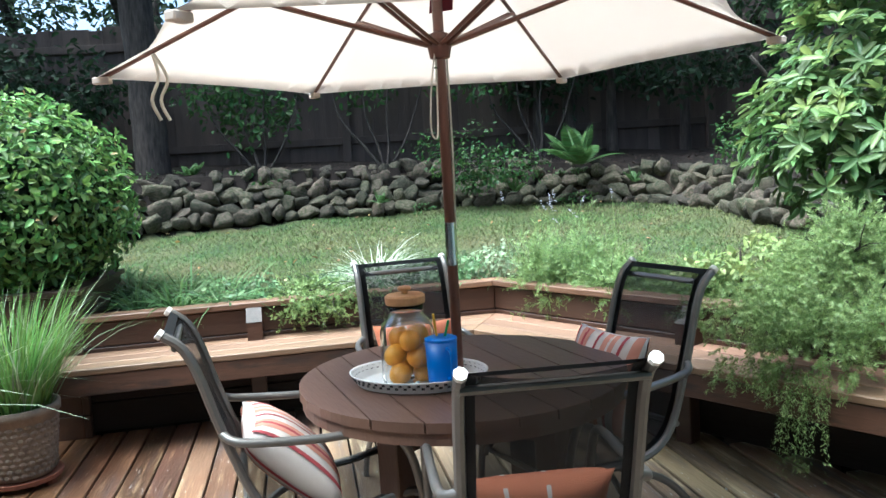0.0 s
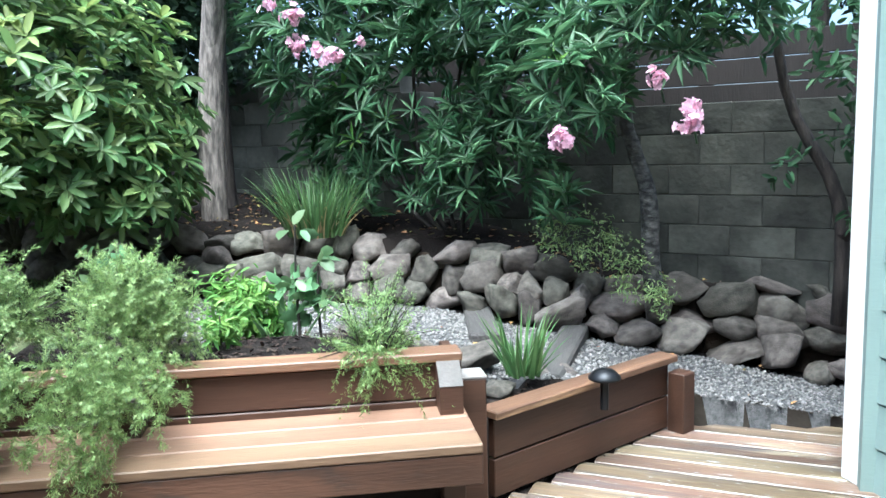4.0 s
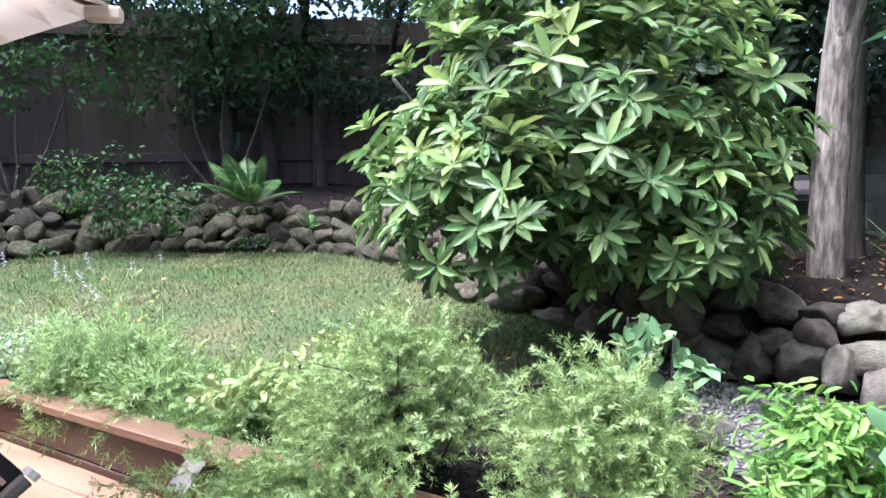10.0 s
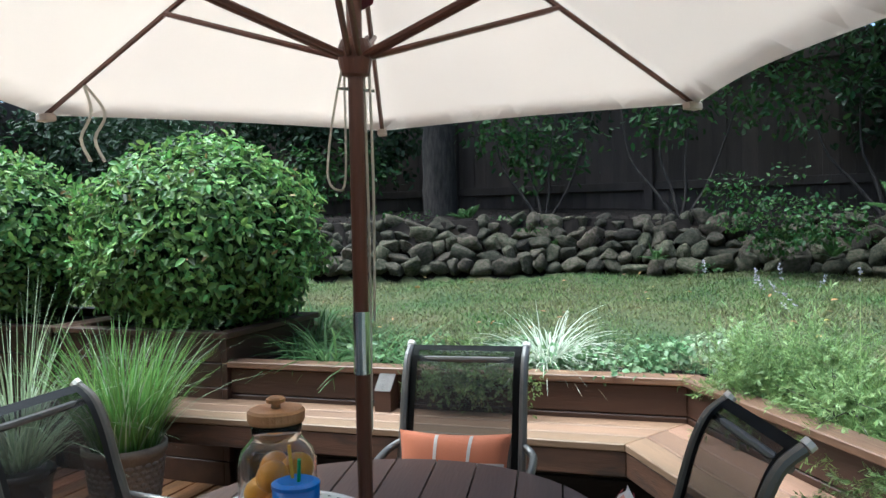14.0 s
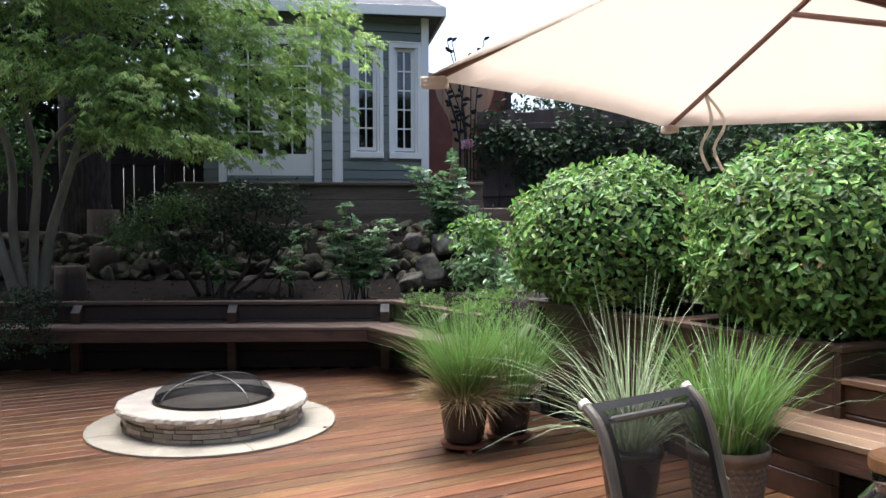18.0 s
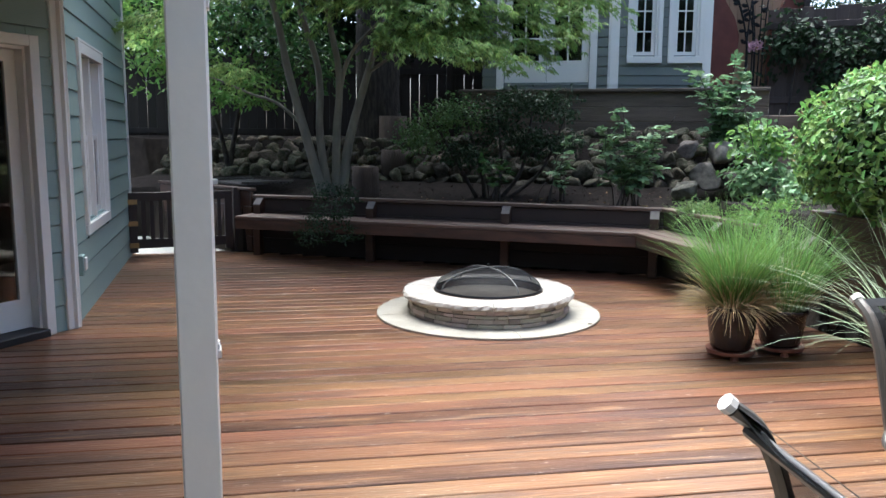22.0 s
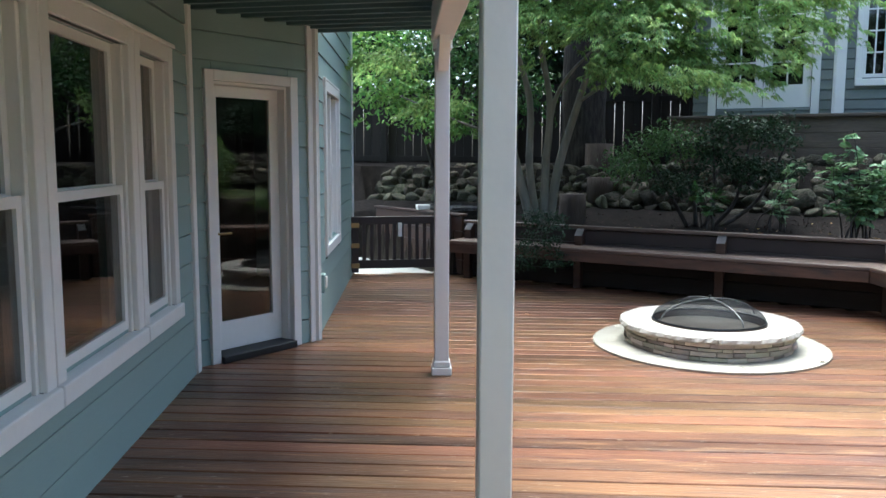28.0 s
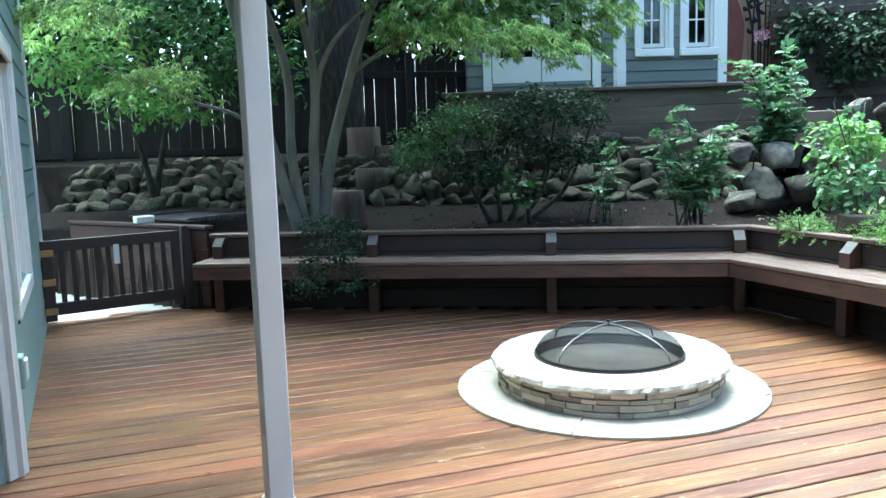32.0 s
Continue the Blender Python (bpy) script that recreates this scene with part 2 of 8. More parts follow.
M_BOARDS = mat("dark_fence_board", (0.028, 0.020, 0.017), 0.85, scale=2.5, amount=0.4, dark=0.5, bump=0.25, fine=30, stretch=(3, 3, 0.3), obj=0.25)
M_PAVE = mat("pale_concrete", (0.40, 0.385, 0.355), 0.85, scale=2.5, amount=0.3, dark=0.6, bump=0.2, fine=40)
M_CAPB = mat("worn_cap_board", (0.195, 0.104, 0.060), 0.5, scale=2.5, amount=0.45, dark=0.45, bump=0.15, fine=30, stretch=(0.3, 3.0, 3.0), obj=0.15)
streaks(M_CAPB, (0.36, 0.22, 0.12), (0.5, 5, 5), 3.0, 0.55, 0.68, 0.8)
M_MAROON = mat("maroon_cloth", (0.14, 0.012, 0.025), 0.8, scale=10, amount=0.15, bump=0.1)
M_CONC = mat("old_concrete", (0.34, 0.33, 0.31), 0.9, scale=1.8, amount=0.5, dark=0.35, bump=0.2, fine=40)
M_SOIL = mat("bark_mulch", (0.020, 0.0155, 0.0135), 0.95, scale=9, amount=0.5, dark=0.4, bump=0.6, fine=70, spec=0.1)
M_EARTH = mat("dry_earth", (0.060, 0.045, 0.034), 0.95, scale=9, amount=0.5, dark=0.4, bump=0.7, fine=60, spec=0.1)
M_CHIP = mat("mulch_chip", (0.042, 0.029, 0.023), 0.9, scale=9, amount=0.3, bump=0.3, island=0.8, hue=0.02, spec=0.15)
M_DIRT = mat("ground_earth", (0.04, 0.032, 0.025), 0.95, scale=0.8, amount=0.5, bump=0.5, fine=20, spec=0.1)
M_GRAVEL = mat("gravel_bed", (0.115, 0.108, 0.104), 0.9, scale=40, amount=0.5, dark=0.4, bump=0.8, fine=110)
M_PEBBLE = mat("gravel_pebble", (0.200, 0.184, 0.172), 0.85, scale=20, amount=0.2, bump=0.2, island=0.45, hue=0.02)
M_TURF = mat("lawn_turf", (0.030, 0.062, 0.018), 0.95, scale=2.2, amount=0.5, bump=0.8, fine=120, stain=(0.10, 0.085, 0.036))
M_BLADE = mat("grass_blade", (0.064, 0.130, 0.030), 0.7, scale=1.6, amount=0.5, bump=0, island=0.65, hue=0.04, translucent=0.3, stain=(0.150, 0.145, 0.060))
M_METAL = mat("dark_steel", (0.02, 0.02, 0.022), 0.4, 0.6, scale=8, amount=0.2, bump=0.05)
M_FRAME = mat("bronze_frame", (0.16, 0.15, 0.14), 0.4, 0.5, scale=8, amount=0.15, bump=0.03)
M_CHROME = mat("chrome", (0.75, 0.75, 0.76), 0.18, 1.0, scale=8, amount=0.1, bump=0)
M_SLING = mesh_cloth("sling_mesh", (0.026, 0.026, 0.028), 0.22)
M_SCREEN = mesh_cloth("spark_screen", (0.006, 0.006, 0.007), 0.4)
M_LINER = mat("scorched_steel", (0.16, 0.115, 0.095), 0.6, 0.3, scale=5, amount=0.5, bump=0.1)
M_CANVAS = mat("umbrella_canvas", (0.66, 0.575, 0.50), 0.85, scale=2, amount=0.06, dark=0.85, bump=0.04, fine=300, translucent=0.43)
M_ROPE = mat("white_cord", (0.62, 0.58, 0.50), 0.8, scale=30, amount=0.2, bump=0.2)
M_BARK = mat("grey_bark", (0.33, 0.275, 0.24), 0.9, scale=15, amount=0.6, dark=0.28, bump=1.0, fine=45, stretch=(2.4, 2.4, 0.55))
M_MOTTLE = mat("mottled_bark", (0.125, 0.118, 0.106), 0.85, scale=18, amount=0.7, dark=0.12, bump=0.5, fine=45, stretch=(1, 1, 1.6))
M_BARK2 = mat("dark_bark", (0.062, 0.048, 0.040), 0.9, scale=11, amount=0.6, dark=0.3, bump=1.0, fine=35, stretch=(2.5, 2.5, 0.5))
M_MAPLEB = mat("maple_bark", (0.20, 0.185, 0.145), 0.75, scale=5, amount=0.4, dark=0.5, bump=0.25, fine=25, stretch=(2, 2, 0.6))
M_STUMP = mat("stump_wood", (0.070, 0.048, 0.036), 0.9, scale=7, amount=0.4, bump=0.5, fine=30, stretch=(2, 2, 0.4))
M_CERAM = mat("dark_ceramic", (0.035, 0.025, 0.022), 0.25, scale=5, amount=0.3, bump=0.03)
M_WICKER = mat("woven_wicker", (0.17, 0.13, 0.095), 0.7, scale=10, amount=0.3, bump=0.2, obj=0.15)
M_TERRA = mat("terracotta", (0.23, 0.085, 0.05), 0.7, scale=8, amount=0.3, bump=0.1)
M_DARK = mat("unlit_room", (0.014, 0.012, 0.011), 0.8, scale=2, amount=0.2, bump=0)
M_BLACK = mat("black_rubber", (0.012, 0.012, 0.013), 0.6, scale=8, amount=0.2, bump=0.05)
M_RUST = mat("rust_steel", (0.15, 0.042, 0.028), 0.7, 0.0, scale=5, amount=0.35, bump=0.1)
M_TANW = mat("tan_wood", (0.42, 0.27, 0.17), 0.7, scale=3, amount=0.3, bump=0.15, fine=30, stretch=(3, 3, 0.4), obj=0.1)
M_LID = mat("cork_lid", (0.50, 0.27, 0.12), 0.7, scale=15, amount=0.25, bump=0.15)
M_LEMON = mat("orange_fruit", (0.80, 0.36, 0.025), 0.45, scale=6, amount=0.15, bump=0.1, fine=120, obj=0.12, hue=0.01)
M_BLUE = mat("blue_plastic", (0.01, 0.16, 0.62), 0.3, scale=4, amount=0.08, bump=0)
M_GREEN = mat("green_plastic", (0.03, 0.35, 0.10), 0.3, scale=4, amount=0.08, bump=0)
M_YELLOW = mat("yellow_plastic", (0.75, 0.45, 0.04), 0.3, scale=4, amount=0.08, bump=0)
M_TRAY = mat("white_enamel", (0.66, 0.66, 0.65), 0.35, scale=4, amount=0.08, bump=0)
M_PILLOW = mat("orange_cloth", (0.52, 0.17, 0.085), 0.9, scale=4, amount=0.15, bump=0.2, fine=250)
M_STRIPE = mat("white_cloth", (0.62, 0.56, 0.52), 0.9, scale=4, amount=0.12, bump=0.2, fine=250)
M_RED = mat("red_cloth", (0.33, 0.05, 0.06), 0.9, scale=4, amount=0.12, bump=0.2, fine=250)
M_WATERG = glass("clear_glass", (0.97, 0.98, 0.97))
M_PANE = glass("window_glass", (0.52, 0.48, 0.42))
M_PANE.node_tree.nodes["Principled BSDF"].inputs["IOR"].default_value = 1.55


def leafmat(name, base, hue=0.02, var=0.35, tr=0.35, rough=0.45):
    grey = 0.3 * base[0] + 0.6 * base[1] + 0.1 * base[2]
    base = tuple(0.90 * c + 0.10 * grey for c in base)
    return mat(name, base, rough, scale=1.5, amount=0.2, dark=0.7, bump=0, fine=40, island=var, hue=hue, translucent=tr, spec=0.28)


L_HEDGE = leafmat("hedge_leaf", (0.160, 0.285, 0.062), 0.03, 0.8, 0.35, 0.42)
L_TIP = leafmat("red_leaf_tip", (0.30, 0.20, 0.075), 0.03, 0.4, 0.3)
L_RHODO = leafmat("rhododendron_leaf", (0.118, 0.195, 0.055), 0.03, 0.5, 0.3, 0.36)
L_RHODY = leafmat("young_rhododendron_leaf", (0.24, 0.34, 0.085), 0.03, 0.35)
L_OLEA = leafmat("oleander_leaf", (0.075, 0.158, 0.064), 0.02, 0.55, 0.3, 0.4)
L_BOUGH = leafmat("bough_leaf", (0.095, 0.165, 0.065), 0.02, 0.45)
L_MAPLE = leafmat("maple_leaf", (0.24, 0.37, 0.085), 0.03, 0.5, 0.55)
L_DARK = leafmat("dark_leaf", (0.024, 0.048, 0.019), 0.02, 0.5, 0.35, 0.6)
L_MID = leafmat("laurel_leaf", (0.055, 0.125, 0.028), 0.03, 0.5)
L_ROSE = leafmat("rose_leaf", (0.170, 0.285, 0.120), 0.025, 0.45, 0.35, 0.36)
L_ROSEM = leafmat("rosemary_leaf", (0.235, 0.33, 0.105), 0.02, 0.5, 0.3)
L_LAV = leafmat("lavender_leaf", (0.205, 0.31, 0.09), 0.02, 0.4, 0.25)
L_GRASS = leafmat("ornamental_grass_leaf", (0.14, 0.27, 0.05), 0.02, 0.4, 0.35)
L_PALE = leafmat("variegated_leaf", (0.32, 0.40, 0.23), 0.02, 0.4, 0.3)
L_WHITE = leafmat("white_striped_leaf", (0.60, 0.64, 0.50), 0.02, 0.3, 0.3)
L_YELL = leafmat("yellow_green_leaf", (0.30, 0.38, 0.12), 0.02, 0.4, 0.35)
L_STRAW = leafmat("dry_grass_leaf", (0.38, 0.28, 0.12), 0.02, 0.3, 0.25)
L_LILY = leafmat("lily_leaf", (0.105, 0.195, 0.058), 0.02, 0.4)
L_LIME = leafmat("lime_leaf", (0.17, 0.32, 0.055), 0.02, 0.35, 0.4)
L_FERN = leafmat("fern_leaf", (0.085, 0.165, 0.045), 0.02, 0.35)
L_PINK = leafmat("pink_petal", (0.84, 0.50, 0.62), 0.015, 0.3, 0.4)
L_PURP = leafmat("lavender_flower", (0.46, 0.43, 0.50), 0.02, 0.3, 0.3)
L_FALL = leafmat("fallen_leaf", (0.36, 0.22, 0.06), 0.05, 0.5, 0.1)


# ---- mesh helpers ----
def smooth(ob):
    ob.data.polygons.foreach_set("use_smooth", [True] * len(ob.data.polygons))
    return ob


def put(name, bm, material, parent=None, label=""):
    me = bpy.data.meshes.new(name)
    bm.to_mesh(me)
    bm.free()
    me.materials.append(material)
    ob = new(name, me)
    if parent:
        ob.parent = parent
    if label:
        ob["label"] = label
    return ob


def part(name, bm, material, parent, label=""):
    return put(name, bm, material, parent, label)


def data_part(name, data, parent, m=None):
    ob = new(name, data)
    ob.parent = parent
    if m is not None:
        ob.matrix_basis = m
    return ob


def arrays(name, verts, faces, material, parent=None, smoothed=False):
    """A mesh from numpy arrays: verts (n, 3), faces (m, k)."""
    me = bpy.data.meshes.new(name)
    verts, faces = np.asarray(verts, np.float32), np.asarray(faces, np.int32)
    k = faces.shape[1]
    me.vertices.add(len(verts))
    me.vertices.foreach_set("co", verts.ravel())
    me.loops.add(faces.size)
    me.loops.foreach_set("vertex_index", faces.ravel())
    me.polygons.add(len(faces))
    me.polygons.foreach_set("loop_start", np.arange(len(faces), dtype=np.int32) * k)
    me.update(calc_edges=True)
    me.materials.append(material)
    if smoothed:
        me.polygons.foreach_set("use_smooth", np.ones(len(faces), bool))
    ob = new(name, me)
    if parent:
        ob.parent = parent
    return ob


def thing(name, label, category, at=(0, 0, 0), rz=0.0, group="", kind=""):
    ob = new(name)
    ob.matrix_basis = pose(*at, 0, 0, rz)
    return tagged(ob, label, category, group, kind)


def box(bm, x0, x1, y0, y1, z0, z1, bevel=0.0):
    m = Matrix.Translation(((x0 + x1) / 2, (y0 + y1) / 2, (z0 + z1) / 2)) @ Matrix.Diagonal((x1 - x0, y1 - y0, z1 - z0, 1))
    r = bmesh.ops.create_cube(bm, size=1, matrix=m)
    if bevel:
        es = list({e for v in r["verts"] for e in v.link_edges})
        bmesh.ops.bevel(bm, geom=es, offset=bevel, segments=1, affect="EDGES")
    return bm


def boxm(x0, x1, y0, y1, z0, z1, bevel=0.0):
    return box(bmesh.new(), x0, x1, y0, y1, z0, z1, bevel)


def cyl(bm, r0, r1, z0, z1, seg=16, at=(0, 0)):
    m = Matrix.Translation((at[0], at[1], (z0 + z1) / 2))
    bmesh.ops.create_cone(bm, cap_ends=True, segments=seg, radius1=r0, radius2=r1, depth=z1 - z0, matrix=m)
    return bm


def tube(bm, pts, r, seg=8, r1=None):
    """A round tube along points, tapering from r to r1."""
    pts = [Vector(p) for p in pts]
    r1 = r if r1 is None else r1
    rings, prev = [], None
    for i, p in enumerate(pts):
        d = (pts[min(i + 1, len(pts) - 1)] - pts[max(i - 1, 0)]).normalized()
        if prev is None:
            a = d.orthogonal().normalized()
        else:
            a = (prev - d * prev.dot(d)).normalized()
        prev = a
        b = d.cross(a)
        rr = r + (r1 - r) * i / max(1, len(pts) - 1)
        rings.append([bm.verts.new(p + (a * math.cos(q) + b * math.sin(q)) * rr) for q in (2 * math.pi * k / seg for k in range(seg))])
    for u, v in zip(rings, rings[1:]):
        for k in range(seg):
            bm.faces.new((u[k], u[(k + 1) % seg], v[(k + 1) % seg], v[k]))
    bm.faces.new(rings[0][::-1])
    bm.faces.new(rings[-1])
    return bm


def lathe(bm, prof, seg=24, at=(0, 0, 0)):
    """A turned body from (radius, height) pairs."""
    rings = []
    for r, z in prof:
        rings.append([bm.verts.new((at[0] + r * math.cos(2 * math.pi * k / seg), at[1] + r * math.sin(2 * math.pi * k / seg), at[2] + z)) for k in range(seg)])
    for u, v in zip(rings, rings[1:]):
        for k in range(seg):
            bm.faces.new((u[k], u[(k + 1) % seg], v[(k + 1) % seg], v[k]))
    if prof[0][0] > 1e-4:
        bm.faces.new(rings[0][::-1])
    if prof[-1][0] > 1e-4:
        bm.faces.new(rings[-1])
    return bm


def curve(pts, n=24):
    """Points of a smooth curve through the given ones."""
    pts = [Vector(p) for p in pts]
    out = []
    seg = len(pts) - 1
    for i in range(n + 1):
        u = i / n * seg
        k = min(int(u), seg - 1)
        f = u - k
        p0, p1, p2, p3 = pts[max(k - 1, 0)], pts[k], pts[k + 1], pts[min(k + 2, seg)]
        out.append(0.5 * ((2 * p1) + (p2 - p0) * f + (2 * p0 - 5 * p1 + 4 * p2 - p3) * f * f + (3 * p1 - p0 - 3 * p2 + p3) * f ** 3))
    return out


def along(p0, p1):
    """The pose whose x axis runs level from p0 to p1, and the length."""
    d = Vector((p1[0] - p0[0], p1[1] - p0[1], 0))
    return Matrix.Translation((p0[0], p0[1], p0[2] if len(p0) > 2 else 0)) @ Matrix.Rotation(math.atan2(d.y, d.x), 4, "Z"), d.length


def placed(ob, m):
    ob.matrix_basis = m
    return ob


RNG = np.random.default_rng(7)


def unit(v):
    return v / np.maximum(np.linalg.norm(v, axis=-1, keepdims=True), 1e-6)


def rand_dirs(n):
    return unit(RNG.normal(size=(n, 3)))


def leaves(name, pts, dirs, normals, length, ratio, material, parent=None, fold=0.25, droop=0.15, shape=0.45):
    """Many folded leaves with pointed ends: place, direction and normal of each."""
    pts, d = np.asarray(pts, float), unit(np.asarray(dirs, float))
    nrm = np.asarray(normals, float)
    side = unit(np.cross(d, nrm))
    up = np.cross(side, d)
    ln = np.asarray(length, float).reshape(-1, 1) * np.ones((len(pts), 1))
    w = ln * ratio / 2
    tip = pts + d * ln - up * ln * droop
    if ratio < 0.2:
        mid = pts + d * ln * shape
        a, b = mid + side * w + up * w * fold * 2, mid - side * w + up * w * fold * 2
        v = np.stack([pts, a, tip, b], 1).reshape(-1, 3)
        i = np.arange(len(pts))[:, None] * 4
        f = np.concatenate([i + [[0, 1, 2]], i + [[0, 2, 3]]], 0)
    else:
        low, high = pts + d * ln * shape * 0.62, pts + d * ln * (shape + (1 - shape) * 0.5) - up * ln * droop * 0.4
        lift = up * w * fold * 2
        v = np.stack([pts, low + side * w * 0.9 + lift, high + side * w * 0.82 + lift, tip, high - side * w * 0.82 + lift, low - side * w * 0.9 + lift], 1).reshape(-1, 3)
        i = np.arange(len(pts))[:, None] * 6
        f = np.concatenate([i + [[0, 1, 2, 3]], i + [[0, 3, 4, 5]]], 0)
    return tagged(arrays(name, v, f, material, parent), kind="stuff" if parent and len(pts) > 40 else "")


def blades(name, roots, dirs, length, width, material, parent=None, bend=0.5, seg=4, flat=False):
    """Arching grass blades from roots: they start along dirs and bend down."""
    roots, d = np.asarray(roots, float), unit(np.asarray(dirs, float))
    n = len(roots)
    ln = np.asarray(length, float).reshape(-1, 1) * np.ones((n, 1))
    hor = d * [1, 1, 0]
    hor = unit(hor + RNG.normal(size=(n, 3)) * [0.05, 0.05, 0])
    side = unit(np.cross(hor, [0, 0, 1.0]) + RNG.normal(size=(n, 3)) * 0.3)
    bend = np.asarray(bend, float).reshape(-1, 1) * np.ones((n, 1))
    p, cur, vs = roots.copy(), d.copy(), []
    for k in range(seg + 1):
        w = width * (1 - (k / seg) ** 1.6) / 2 + width * 0.04
        vs += [p - side * w, p + side * w]
        cur = unit(cur + (hor * 0.6 - np.array([0, 0, 1.0])) * bend / seg)
        p = p + cur * ln / seg
    v = np.stack(vs, 1).reshape(-1, 3)
    i = np.arange(n)[:, None] * (2 * (seg + 1))
    f = np.concatenate([i + [[2 * k, 2 * k + 1, 2 * k + 3, 2 * k + 2]] for k in range(seg)], 0)
    return tagged(arrays(name, v, f, material, parent), kind="stuff" if parent else "")


def inside(poly, x, y):
    """Which points lie in a polygon."""
    x, y = np.asarray(x, float), np.asarray(y, float)
    c = np.zeros(np.broadcast(x, y).shape, bool)
    for (x0, y0), (x1, y1) in zip(poly, poly[1:] + poly[:1]):
        hit = ((y0 > y) != (y1 > y)) & (x < (x1 - x0) * (y - y0) / ((y1 - y0) or 1e-9) + x0)
        c ^= hit
    return c


def scan(poly, y):
    """The x spans of a polygon at height y."""
    xs = sorted(x0 + (y - y0) * (x1 - x0) / (y1 - y0) for (x0, y0), (x1, y1) in zip(poly, poly[1:] + poly[:1]) if (y0 > y) != (y1 > y))
    return list(zip(xs[::2], xs[1::2]))


# ---- plan ----
SEAT, TOP = 0.505, 0.725
R_END, RM, MK, F_C, F_END = (2.29, -2.25), (5.46, 0.33), (4.75, 4.3), (3.98, 7.70), (-0.62, 9.25)
BACK = [R_END, RM, MK, F_C, F_END]
SEATD = 0.47
DECK_ANG = radians(8.7)
H1, H2, H3, H4 = (-1.66, 4.27), (-1.752, 4.324), (-1.20, 5.41), (-2.13, 9.15)
H0 = (0.30, -2.75)
H00 = (0.95, -3.42)
DECK = [H0, H1, H2, H3, H4, (-1.0, 9.35), F_END, F_C, MK, RM, R_END, (1.85, -3.72), (0.95, -4.1), (0.2, -4.2)]
# rock wall of the upper beds, from the gravel round the lawn
ROCK = [(-1.2, -4.95), (0.4, -4.85), (1.05, -4.75), (1.84, -4.55), (2.45, -4.35), (2.85, -4.13), (3.5, -3.97), (4.16, -3.55), (4.9, -2.95), (5.4, -2.6), (6.0, -2.2), (6.6, -1.95), (7.4, -1.95), (8.2, -1.6), (8.75, -0.55), (8.86, 0.4), (8.6, 1.8), (8.1, 3.3), (7.8, 4.3), (7.5, 6.0), (7.3, 7.5)]
ROCK_FOOT = [0.0, 0.0, 0.03, 0.15, 0.25, 0.36, 0.46, 0.52, 0.60, 0.68, 0.78, 0.85, 0.88, 0.92, 0.97, 1.0, 1.0, 1.0, 1.0, 1.0, 1.0]
ROCK_TOP = [0.45, 0.48, 0.5, 0.54, 0.6, 0.74, 0.84, 0.9, 0.96, 1.02, 1.08, 1.12, 1.22, 1.32, 1.42, 1.46, 1.48, 1.48, 1.48, 1.48, 1.48]
ROCK2 = [(-2.6, 11.9), (-0.9, 11.4), (0.3, 10.7), (1.5, 10.2), (3.0, 9.8), (4.3, 9.4), (5.3, 9.1)]
GRAVEL = [(1.85, -3.72), (2.1, -3.0), (2.75, -2.95), (3.55, -2.45), (4.3, -2.2), (4.9, -2.3), (5.35, -2.5), (4.9, -2.95), (4.16, -3.55), (3.5, -3.97), (2.85, -4.13), (2.45, -4.35), (1.84, -4.55), (1.05, -4.75), (0.4, -4.85), (-1.2, -4.95), (-1.2, -4.2), (0.2, -4.2), (0.95, -4.1)]


def poly_at(line, values, x, y):
    """The value of the nearest point of a polyline, with the distance and the side."""
    best, val, side = np.full(x.shape, 1e9), np.zeros(x.shape), np.zeros(x.shape)
    for (a, b), v0, v1 in zip(zip(line, line[1:]), values, values[1:]):
        dx, dy = b[0] - a[0], b[1] - a[1]
        u = np.clip(((x - a[0]) * dx + (y - a[1]) * dy) / (dx * dx + dy * dy), 0, 1)
        px, py = a[0] + u * dx, a[1] + u * dy
        d = np.hypot(x - px, y - py)
        s = np.sign(dx * (y - a[1]) - dy * (x - a[0]))
        m = d < best
        best, val, side = np.where(m, d, best), np.where(m, v0 + u * (v1 - v0), val), np.where(m, s, side)
    return best, val, side


